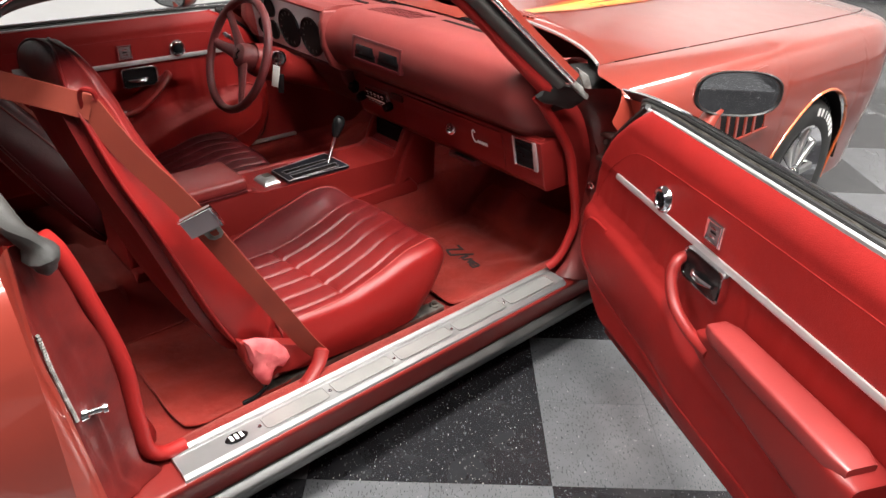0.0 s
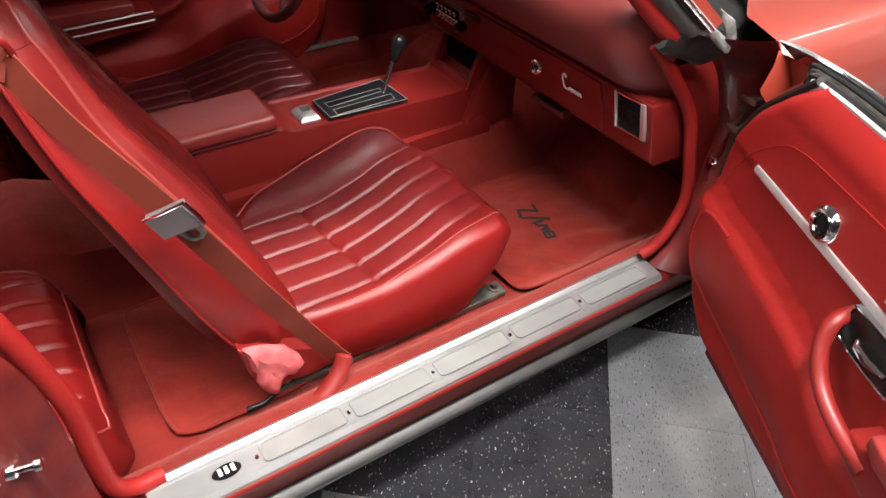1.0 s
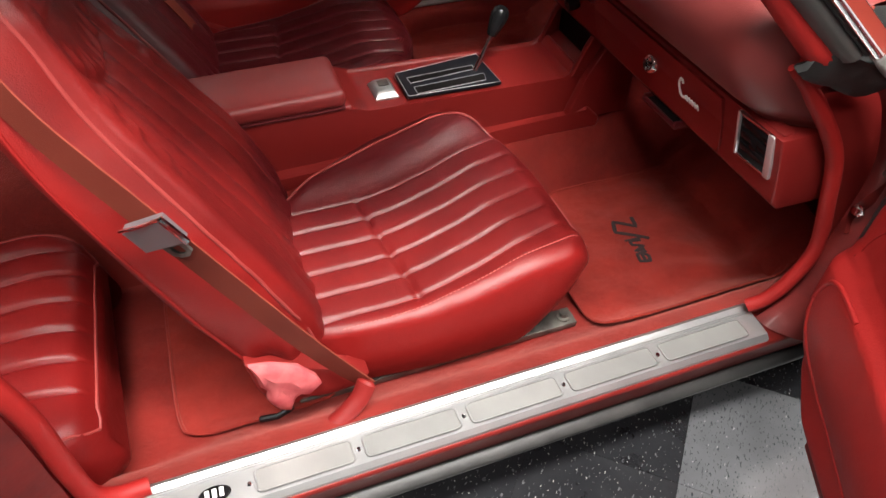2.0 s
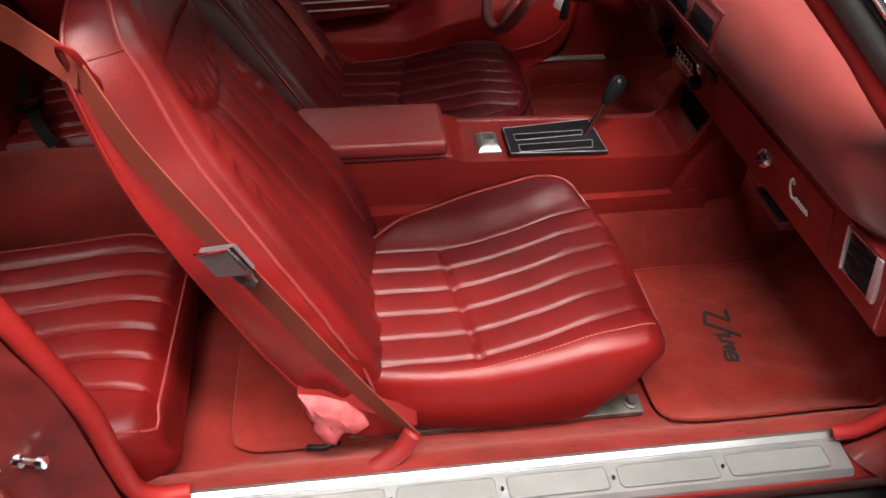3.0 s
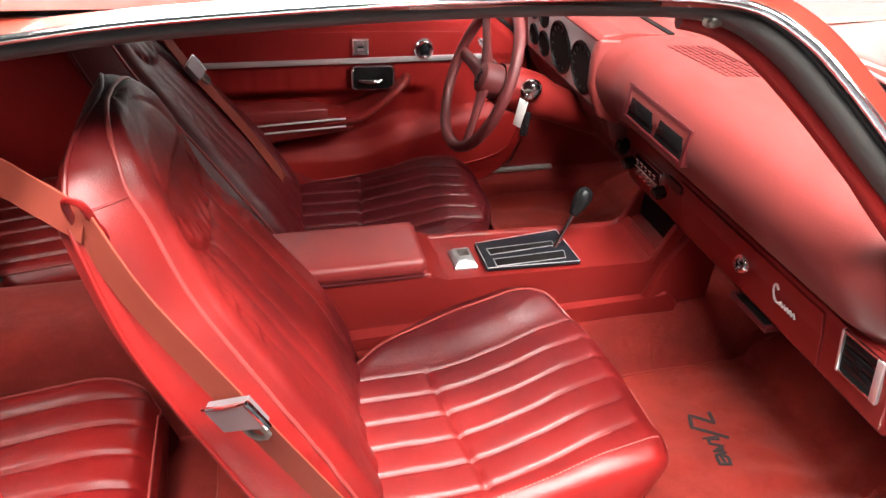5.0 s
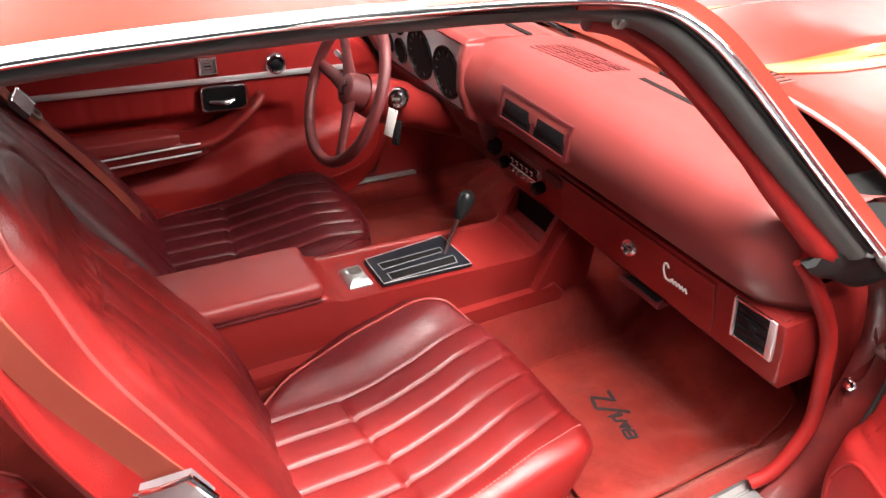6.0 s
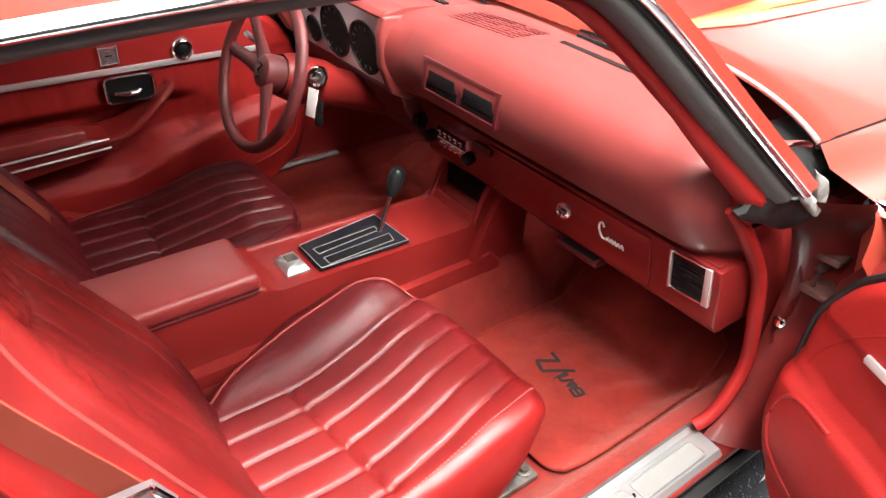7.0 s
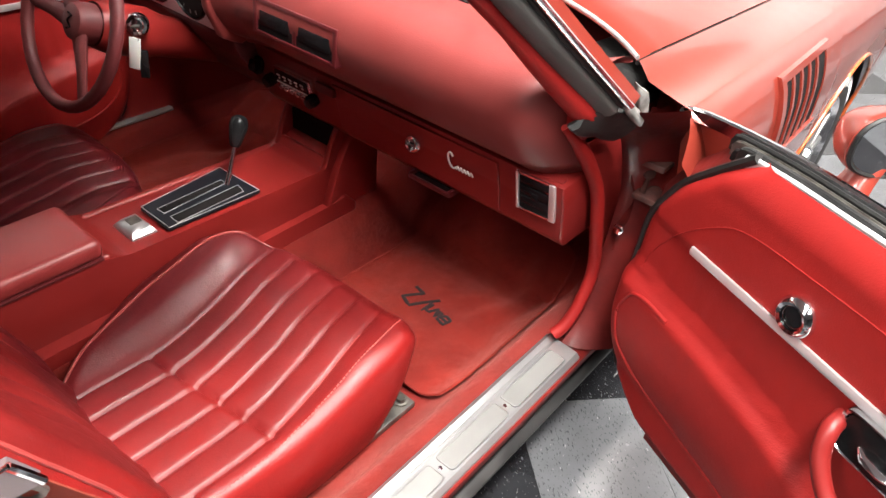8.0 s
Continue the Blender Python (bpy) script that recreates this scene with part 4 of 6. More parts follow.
# ---- doors ----
def door(mp, name, label, side_mirror, arm_strip):
    """A door in its own frame: s back from the panel's front, w into the cabin, z up."""
    base = mp(0.5, -0.05, 0.3)
    d = thing(name, tuple(base), label, "car door")
    FRONT = [(0.29, 0.03), (0.31, -0.02), (0.335, -0.065), (0.38, -0.115), (0.54, -0.142), (0.70, -0.138), (0.80, -0.095), (0.87, -0.030), (0.945, 0.052)]
    CREASE = [(-0.12, 0.61), (0.017, 0.586), (0.292, 0.517), (0.416, 0.474), (0.654, 0.482), (1.12, 0.49)] if arm_strip else [(-0.12, 0.63), (0.05, 0.625), (0.28, 0.596), (0.42, 0.53), (0.70, 0.515), (1.12, 0.50)]
    S1 = 1.16

    def relief(s, z):
        zc = lerp_table(CREASE, s)
        w = 0.0
        t = min(1.0, max(0.0, (zc - z) / 0.035))
        w += (0.028 if arm_strip else 0.019) * t * t * (3 - 2 * t)
        t = min(1.0, max(0.0, (zc - 0.10 - z) / 0.14))
        w -= 0.030 * t * t
        if z > 0.86:
            w -= 0.030 * ((z - 0.86) / 0.085) ** 2
        t = math.exp(-((z - 0.862) / 0.012) ** 2)
        w -= 0.002 * t
        if zc + 0.01 < z < 0.742:
            f = (s / 0.095) % 1.0
            w -= 0.0035 * math.exp(-((f - 0.5) / 0.045) ** 2) + 0.006
        if arm_strip and z < 0.66:
            t = min(1.0, max(0.0, (z - zc - 0.004) / 0.03)) * min(1.0, (0.66 - z) / 0.03)
            w -= 0.040 * t * min(1.0, max(0.0, (s - 0.16) / 0.1))
        return w

    def panel_f(u, v):
        z = 0.29 + 0.642 * v
        s0 = lerp_table(FRONT, z)
        s = s0 + (S1 - s0) * u
        w = relief(s, z)
        e = max(0.0, 1 - (s - s0) / 0.035)
        w -= 0.024 * e * e
        e = max(0.0, 1 - (z - 0.29) / 0.03)
        w -= 0.024 * e * e
        return mp(s, w, z)

    bm = B()
    sheet(bm, panel_f, 110, 70, 0.006)
    panel = part("trim_panel", bm, VINYL_DOOR, d, "red padded vinyl door panel", sharp=60)
    # raised loop line on the upper panel
    bm = B()
    tube(bm, [mp(s, relief(s, z) + 0.0005, z) for s, z in [(p.x, p.y) for p in smooth_path([(-0.098, 0.635, 0), (-0.088, 0.68, 0), (-0.041, 0.751, 0), (0.027, 0.812, 0), (0.085, 0.838, 0), (0.2, 0.846, 0), (0.5, 0.852, 0), (1.12, 0.854, 0)], 8)]], 0.0011, 6)
    part("welt_seam", bm, VINYL_DOOR, panel)
    bm = B()
    tube(bm, [mp(s, relief(s, z) - 0.001, z) for s, z in [(p.x, p.y) for p in smooth_path([(0.013, 0.60, 0), (-0.07, 0.597, 0), (-0.10, 0.555, 0), (-0.103, 0.51, 0), (-0.083, 0.455, 0), (-0.019, 0.412, 0), (0.079, 0.392, 0), (0.212, 0.38, 0), (0.6, 0.372, 0), (1.1, 0.368, 0)], 8)]], 0.0045, 8)
    part("pocket_border", bm, VINYL_DOOR, panel)
    # bright strip
    bm = B()
    ring = []
    for i in range(25):
        s = -0.002 + (S1 - 0.02) * i / 24
        ring.append([mp(s, w, z) for w, z in ((-0.004, 0.7385), (0.004, 0.7395), (0.0065, 0.747), (0.004, 0.7545), (-0.004, 0.7555))])
    loft(bm, ring)
    part("trim_strip", bm, SATIN, d, "satin silver trim strip")
    # lock button plate
    fr = Matrix.Translation(mp(0.206, 0.0, 0.782)) @ (mp(0.206, 1.0, 0.782) - mp(0.206, 0.0, 0.782)).to_track_quat("Z", "Y").to_matrix().to_4x4()
    bm = B()
    lathe(bm, [(0.0, 0.006), (0.017, 0.007), (0.019, 0.012), (0.024, 0.014), (0.030, 0.009), (0.032, 0.0), (0.0, -0.002)], fr, 28)
    esc = part("lock_escutcheon", bm, CHROME, d, "round chrome door lock")
    bm = B()
    lathe(bm, [(0.0, 0.0125), (0.012, 0.011), (0.0165, 0.0075), (0.0, 0.005)], fr, 20)
    part("lock_knob", bm, GLASS_DARK, esc, "dark lock knob")
    # crest
    bm = B()
    fr2 = Matrix.Translation(mp(0.395, 0.0, 0.797)) @ (mp(0.395, 1.0, 0.797) - mp(0.395, 0.0, 0.797)).to_track_quat("Z", "Y").to_matrix().to_4x4()
    loft(bm, [[fr2 @ V((a * k, b * k, h)) for a, b in ((-0.027, -0.026), (0.027, -0.026), (0.027, 0.026), (-0.027, 0.026))] for k, h in ((1.0, -0.003), (1.0, 0.004), (0.86, 0.009), (0.78, 0.009), (0.70, 0.004))])
    crest = part("window_switch", bm, CHROME, d, "square chrome switch plate")
    bm = B()
    box(bm, -0.018, 0.018, -0.0175, 0.0175, 0.003, 0.006, 0.001, m=fr2)
    part("switch_rocker", bm, BUCKLE, crest, "grey switch rocker")
    for yy in (-0.009, 0.0, 0.009):
        bm = B()
        box(bm, -0.009, 0.009, yy - 0.0022, yy + 0.0022, 0.0055, 0.0075, 0.0006, m=fr2)
        part("switch_bar", bm, CHROME if yy else BLACK, crest, "raised bar of the switch")
    # inner handle
    bm = B()
    cx, cz, hw, hh = (0.360, 0.697, 0.066, 0.036) if arm_strip else (0.397, 0.703, 0.068, 0.037)
    frh = Matrix.Translation(mp(cx, 0.0, cz)) @ (mp(cx, 1.0, cz) - mp(cx, 0.0, cz)).to_track_quat("Z", "Y").to_matrix().to_4x4()
    pts = [(a * hw, b * hh) for a, b in squircle(40, 7)]
    rings = []
    for k, h in ((1.0, -0.004), (1.0, 0.010), (0.985, 0.014), (0.94, 0.015), (0.90, 0.013), (0.86, 0.002)):
        rings.append([mp(cx + a * (k if abs(a) < hw * 2 else 1), h, cz + b * k) for a, b in pts])
    loft(bm, rings)
    bez = part("handle_bezel", bm, CHROME, d, "chrome handle surround")
    bm = B()
    rings = [[mp(cx + a * k, h, cz + b * k) for a, b in pts] for k, h in ((0.865, 0.0125), (0.86, 0.010), (0.80, 0.0035), (0.5, 0.003))]
    loft(bm, rings)
    part("handle_cup", bm, BLACK, bez, "black handle recess")
    bm = B()
    tube(bm, [mp(s, w, z) for s, w, z in ((cx - 0.025, 0.008, cz - 0.006), (cx - 0.012, 0.015, cz - 0.009), (cx + 0.013, 0.017, cz - 0.009), (cx + 0.043, 0.013, cz - 0.006))], [0.008, 0.0125, 0.0125, 0.007], 10, 0.6)
    part("handle_lever", bm, CHROME, bez, "chrome pull lever")
    # armrest with pull
    bm = B()
    rings = []
    for i in range(22):
        t = i / 21
        s = (0.43 + 0.47 * t) if arm_strip else (0.46 + 0.44 * t)
        grow = min(1.0, 0.55 + t * 1.3)
        e = 1.0 if t < 0.9 else math.sqrt(max(0.05, 1 - ((t - 0.9) / 0.105) ** 2))
        e2 = 1.0 if t > 0.10 else math.sqrt(max(0.1, 1 - ((0.10 - t) / 0.105) ** 2))
        top, low, out = 0.618 + 0.032 * min(1, t * 3), 0.572 - 0.045 * t, 0.052 + 0.03 * t
        out *= 0.75 + 0.25 * e * e2
        if arm_strip:
            top, low, out = top - 0.020, low - 0.010, out + 0.028
        mid, half = (top + low) / 2, (top - low) / 2 * (0.7 + 0.3 * e * e2)
        rings.append([mp(s, out * 0.5 * (1 + a) - 0.012 * (1 - a), mid + half * b) for a, b in squircle(32, 7)])
    loft(bm, rings)
    arm = part("armrest", bm, TRIM, d, "red moulded armrest")
    lift = (0.060, 0.624) if arm_strip else (0.036, 0.650)
    bm = B()
    rings = []
    for i in range(14):
        t = i / 13
        s = 0.505 + 0.375 * t
        e = math.sqrt(max(0.02, 1 - (2 * t - 1) ** 14))
        rings.append([mp(s, lift[0] + (0.031 + 0.007 * t) * a * (0.7 + 0.3 * e) + 0.004 * t, lift[1] + 0.018 * b * (0.6 + 0.4 * e)) for a, b in squircle(32, 6)])
    loft(bm, rings)
    part("arm_pad", bm, FADED, arm, "padded faded red armrest top")
    if arm_strip:
        for zz in (0.609, 0.586):
            bm = B()
            tube(bm, [mp(0.455 + 0.043 * i, 0.094 + 0.0028 * i + (0.003 if zz < 0.6 else 0.0), zz - 0.0005 * i) for i in range(11)], 0.0028, 6)
            part("arm_strip", bm, SATIN, arm, "thin bright armrest strip")
    bm = B()
    knots = ((0.258, 0.0, 0.694), (0.264, 0.028, 0.690), (0.30, 0.055, 0.668), (0.36, 0.070, 0.628), (0.42, 0.078, 0.600), (0.52, 0.078, 0.590)) if arm_strip else ((0.328, 0.0, 0.708), (0.335, 0.030, 0.70), (0.352, 0.046, 0.665), (0.392, 0.052, 0.625), (0.455, 0.052, 0.603), (0.52, 0.05, 0.598))
    path = smooth_path([mp(*q) for q in knots], 7)
    tube(bm, path, 0.012 if arm_strip else 0.013, 12, 0.9)
    pull = part("door_pull", bm, TRIM, d, "curved red door pull")
    # Ledge added behind the driver's pull to shade the panel below it.
    if arm_strip:
        ledge = smooth_path([V(q) for q in knots[1:]] + [V((0.9, 0.09, 0.575))], 8)
        bm = B()
        loft(bm, [[mp(q.x, q.y, q.z + 0.004), mp(q.x, -0.045, q.z + 0.006), mp(q.x, -0.045, q.z - 0.006), mp(q.x, q.y, q.z - 0.006)] for q in ledge])
        part("shade_ledge", bm, TRIM, pull, "ledge added behind the pull to shade the panel below")
    # top edge: inner bead, slot rubber, outer moulding, shell
    CROWN = [(-0.20, 0.908), (-0.117, 0.925), (-0.03, 0.936), (0.05, 0.943), (0.12, 0.946), (1.2, 0.952)]

    def bar(name, mat, w0, w1, drop, deep, sA, sB, lab):
        bm = B()
        r = []
        for i in range(25):
            s = sA + (sB - sA) * (i / 24) ** 1.7
            zt = lerp_table(CROWN, s) - drop - (0.012 if i == 0 else 0.003 if i == 1 else 0.0)
            z0 = lerp_table(CROWN, s) - drop - deep
            a, b = (w0, w1) if i else (w0 + (w1 - w0) * 0.25, w1 - (w1 - w0) * 0.25)
            r.append([mp(s, w, z) for w, z in ((a, z0), (b, z0), (b, zt - 0.003), (b - 0.003, zt), (a + 0.003, zt), (a, zt - 0.003))])
        loft(bm, r)
        return part(name, bm, mat, d, lab)
    bar("top_bead", SATIN, -0.037, -0.028, 0.012, 0.022, 0.0, S1, "bright bead along the door top")
    bar("window_seal", RUBBER, -0.050, -0.037, 0.009, 0.03, -0.02, S1, "black window slot seal")
    bar("window_slot", DARK, -0.058, -0.050, 0.022, 0.03, -0.04, S1, "dark window slot")
    bar("slot_flange", STEEL, -0.062, -0.058, 0.012, 0.03, -0.05, S1, "grey slot flange")
    bar("outer_seal", RUBBER, -0.071, -0.062, 0.006, 0.03, -0.06, S1, "black outer window seal")
    bar("belt_moulding", CHROME, -0.083, -0.071, 0.0, 0.022, -0.195, S1, "chrome belt moulding")
    bm = B()

    def skin(u, v):
        s = -0.195 + (S1 + 0.04 + 0.195) * u
        z = 0.285 + (lerp_table(CROWN, s) - 0.012 - 0.285) * v
        return mp(s, -0.083 - 0.07 * math.sin(math.pi * 0.75 * (1 - v)) + 0.02 * (1 - v) ** 2, z)
    sheet(bm, skin, 24, 20, 0.006)
    part("outer_skin", bm, PAINT, d, "glossy carmine outer door skin")
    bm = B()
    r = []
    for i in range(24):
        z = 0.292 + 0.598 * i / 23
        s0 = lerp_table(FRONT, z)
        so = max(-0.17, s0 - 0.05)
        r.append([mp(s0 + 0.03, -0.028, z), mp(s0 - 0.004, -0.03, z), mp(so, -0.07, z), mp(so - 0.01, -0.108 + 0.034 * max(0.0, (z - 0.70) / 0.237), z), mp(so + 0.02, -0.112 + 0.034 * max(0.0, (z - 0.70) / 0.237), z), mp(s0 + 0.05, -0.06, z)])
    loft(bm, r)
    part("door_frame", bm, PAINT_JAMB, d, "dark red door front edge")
    bm = B()
    r = []
    for i in range(12):
        s = 0.03 + (S1 - 0.03) * i / 11
        r.append([mp(s, w, z) for w, z in ((-0.02, 0.300), (-0.02, 0.286), (-0.11, 0.280), (-0.115, 0.296))])
    loft(bm, r)
    part("door_bottom", bm, PAINT_JAMB, d, "dark red door lower edge")
    bm = B()
    r = []
    for i in range(8):
        z = 0.29 + 0.64 * i / 7
        r.append([mp(S1 + a, w, z) for a, w in ((-0.004, -0.02), (0.022, -0.03), (0.025, -0.11), (-0.004, -0.11))])
    loft(bm, r)
    part("door_rear_edge", bm, PAINT_JAMB, d, "dark red door rear edge")
    bm = B()
    edge = [mp(lerp_table(FRONT, z) - 0.008, -0.032, z) for z in [0.36 + 0.57 * i / 26 for i in range(27)]]
    tube(bm, edge, [0.006 + 0.003 * max(0.0, min(1.0, (z - 14) / 8)) for z in range(27)], 8)
    part("edge_seal", bm, RUBBER, d, "black rubber edge seal")
    if side_mirror:
        c = mp(0.127, -0.184, 0.988)
        ax = ((mp(1, 0, 0) - mp(0, 0, 0)) * 0.916 + (mp(0, 1, 0) - mp(0, 0, 0)) * 0.382 + V((0, 0, 0.175))).normalized()
        wd = ((mp(0, -1, 0) - mp(0, 0, 0)) * 0.955 + (mp(1, 0, 0) - mp(0, 0, 0)) * 0.29).normalized()
        zz = V((0, 0, 1))
        sq = squircle(40, 2.7)
        prof = [(0.02, -0.115), (0.45, -0.10), (0.72, -0.07), (0.92, -0.03), (1.0, 0.0), (1.0, 0.012), (0.96, 0.016)]
        bm = B()
        loft(bm, [[c + ax * h + wd * (a * 0.097 * k) + zz * (b * 0.052 * k) for a, b in sq] for k, h in prof])
        hs = part("mirror_shell", bm, PAINT, d, "carmine sport mirror shell")
        bm = B()
        loft(bm, [[c + ax * h + wd * (a * 0.097 * k) + zz * (b * 0.052 * k) for a, b in sq] for k, h in ((0.97, 0.010), (1.0, 0.018), (0.96, 0.022), (0.91, 0.019), (0.90, 0.010))])
        part("mirror_rim", bm, RUBBER, hs, "black mirror rim")
        bm = B()
        loft(bm, [[c + ax * h + wd * (a * 0.097 * k) + zz * (b * 0.052 * k) for a, b in sq] for k, h in ((0.90, 0.012), (0.90, 0.0172))])
        part("mirror_glass", bm, MIRROR, hs, "mirror glass", sharp=3)
        bm = B()
        tube(bm, [mp(0.115, -0.128, 0.905), mp(0.115, -0.140, 0.935), mp(0.112, -0.160, 0.965)], [0.030, 0.024, 0.022], 12, 0.6)
        part("mirror_foot", bm, PAINT, hs)
    return d


MIRROR = surface("mirror_silver", (0.85, 0.86, 0.87), (0.88, 0.89, 0.9), 0.015, metal=1.0, relief=0.0, rough_var=0.005)


def open_map(s, w, z):
    return V((-0.064 - 0.443 * s - 0.896 * w, -0.984 - 0.896 * s + 0.443 * w, z))


def shut_map(s, w, z):
    return V((-0.26 - s, 0.70 - w, z if z < 0.76 else 0.76 + (z - 0.76) * 0.77))


door(open_map, "passenger_door", "opened red car door with padded vinyl panel and silver strip", True, False)
door(shut_map, "driver_door", "closed red car door with padded panel and chrome handle", True, True)

# ---- dashboard ----
dash = thing("dashboard", (0.1, 0.0, 0.60), "red padded car dashboard with silver gauge panel", "dashboard")
PAD = smooth_path([(0.135, 0.955, 0), (0.05, 0.972, 0), (-0.06, 0.979, 0), (-0.117, 0.973, 0), (-0.157, 0.949, 0), (-0.176, 0.905, 0), (-0.169, 0.86, 0), (-0.134, 0.805, 0), (-0.092, 0.778, 0), (-0.078, 0.764, 0), (-0.05, 0.766, 0)], 6)


def pad_at(k, y):
    x, z = PAD[k].x, PAD[k].y
    fwd = 0.17 * (1 - (y / 0.75) ** 2) - 0.10
    if k < 14:
        x += (fwd - 0.05) * (1 - k / 14)
    e = max(0.0, (-0.655 - y) / 0.087)
    if e > 0:
        x += 0.085 * e ** 2.4 * (1 if x < 0 else 0.1)
    e = max(0.0, (y - 0.07) / 0.06)
    if 14 < k:
        x -= 0.02 * e
    return V((x, y, z))


bm = B()
NP = len(PAD) - 1
sheet(bm, lambda u, v: pad_at(round(u * NP), -0.742 + 0.872 * v), NP, 60, 0.012)
part("crash_pad", bm, DASH, dash, "padded red upper dash", sharp=60)
# cluster hood
bm = B()
hood_pts = [(0.13, 0.95), (0.05, 0.974), (-0.06, 0.982), (-0.13, 0.986), (-0.185, 0.983), (-0.20, 0.972), (-0.19, 0.962), (-0.13, 0.958), (-0.11, 0.90), (0.10, 0.90)]
prism(bm, hood_pts, "y", 0.128, 0.71, 0.004)
cl = part("cluster_hood", bm, DASH, dash, "red gauge hood")
bm = B()
prism(bm, [(-0.10, 0.97), (-0.196, 0.975), (-0.205, 0.93), (-0.20, 0.86), (-0.17, 0.79), (-0.12, 0.765), (-0.08, 0.78)], "y", 0.122, 0.148, 0.007, 3)
part("gauge_surround", bm, DASH, dash, "rounded red gauge surround")
bm = B()
prism(bm, [(-0.10, 0.97), (-0.195, 0.972), (-0.20, 0.86), (-0.16, 0.79), (-0.10, 0.77)], "y", 0.655, 0.70, 0.007, 3)
part("gauge_surround", bm, DASH, dash, "rounded red gauge surround")
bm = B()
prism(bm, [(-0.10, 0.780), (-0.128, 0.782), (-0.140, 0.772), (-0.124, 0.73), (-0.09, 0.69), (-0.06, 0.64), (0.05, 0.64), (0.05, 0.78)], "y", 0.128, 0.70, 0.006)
part("lower_cluster_cover", bm, TRIM_SHADED, dash, "red cover below the gauges in the shaded tone")
# gauge panel
tiltm = Matrix.Translation((-0.163, 0.40, 0.878)) @ pose(0, 0, 0, 0, -8, 0)
bm = B()
box(bm, -0.004, 0.004, -0.256, 0.256, -0.088, 0.088, 0.002, m=tiltm)
gp = part("gauge_panel", bm, SILVER_PANEL, dash, "silver instrument panel")
for y, z, r in ((-0.152, -0.012, 0.066), (-0.008, -0.008, 0.068), (0.112, 0.044, 0.034), (0.112, -0.036, 0.035), (0.192, 0.042, 0.030), (0.192, -0.034, 0.030)):
    bm = B()
    fr = tiltm @ Matrix.Translation((-0.0045, y, z)) @ pose(0, 0, 0, 0, -90, 0)
    lathe(bm, [(r * 0.93, 0.0), (r * 1.03, 0.001), (r * 1.02, 0.006), (r * 0.96, 0.007), (r * 0.93, 0.001), (0.0, 0.0008)], fr, 36)
    dial = part("gauge", bm, BLACK, gp, "round black gauge")
    bm = B()
    lathe(bm, [(r * 0.93, 0.002), (0.0, 0.0035)], fr, 30)
    part("lens", bm, DARK, dial)
    if r > 0.05:
        bm = B()
        for k in range(9):
            box(bm, r * 0.70, r * 0.84, -0.0012, 0.0012, 0.003, 0.0042, m=fr @ pose(0, 0, 0, 0, 0, 200 - 27 * k))
        part("dial_marks", bm, STEEL, dial, "pale dial marks")
for y, z in ((-0.245, -0.075), (-0.245, 0.075), (0.24, 0.075)):
    bm = B()
    lathe(bm, [(0, 0.004), (0.005, 0.003), (0.006, 0.0), (0, 0)], tiltm @ Matrix.Translation((-0.004, y, z)) @ pose(0, 0, 0, 0, -90, 0), 10)
    part("panel_screw", bm, STEEL, gp)
# centre vents set into the pad
bm = B()
fr = Matrix.Translation((-0.171, -0.132, 0.886)) @ pose(0, 0, 0, 0, 4, 0)
ow, oh = 0.120, 0.034
for a in (-1, 1):
    box(bm, -0.008, 0.03, -ow - 0.006, ow + 0.006, a * oh - 0.004, a * oh + 0.004, 0.002, m=fr)
for yy in (-ow, 0.0, ow):
    box(bm, -0.008 + (0.003 if yy == 0 else 0), 0.03, yy - 0.006, yy + 0.006, -oh, oh, 0.002, m=fr)
cv = part("centre_vent", bm, TRIM_SHADED, dash, "red surround of twin vents in the shaded tone")
for yy in (-ow / 2, ow / 2):
    bm = B()
    box(bm, -0.003, 0.02, yy - 0.056, yy + 0.056, -oh + 0.003, oh - 0.003, 0.001, m=fr)
    part("vent_well", bm, DARK, cv, "dark vent opening")
    bm = B()
    box(bm, -0.007, -0.001, yy - 0.047, yy + 0.047, -0.018, 0.016, 0.004, m=fr)
    part("vent_flap", bm, BLACK, cv, "black vent flap")
# lower fascia with right end block
bm = B()
prism(bm, [(-0.088, 0.762), (-0.068, 0.70), (-0.052, 0.625), (-0.035, 0.606), (0.12, 0.60), (0.12, 0.765)], "y", -0.744, 0.126, 0.005)
fascia = part("lower_fascia", bm, TRIM, dash, "red moulded lower dash")
bm = B()
prism(bm, [(-0.0915, 0.752), (-0.073, 0.70), (-0.058, 0.63), (-0.045, 0.625), (-0.06, 0.70), (-0.078, 0.752)], "y", -0.598, -0.145, 0.002)
gb = part("glovebox_door", bm, TRIM, dash, "red glovebox lid")
fr = Matrix.Translation((-0.074, -0.378, 0.697)) @ pose(0, 0, 0, 0, -75, 0)
bm = B()
lathe(bm, [(0, 0.006), (0.009, 0.006), (0.010, 0.010), (0.015, 0.011), (0.0195, 0.006), (0.02, 0), (0, 0)], fr, 24)
gl = part("glovebox_lock", bm, CHROME, gb, "round chrome glovebox lock")
bm = B()
box(bm, -0.0015, 0.0015, -0.006, 0.006, 0.006, 0.008, m=fr)
part("keyhole", bm, BLACK, gl)
# scripted emblem as plain strokes
bm = B()


def on_face(y, z):
    t = (z - 0.63) / 0.122
    return V((-0.0585 - 0.034 * t - 0.0025, y, z))


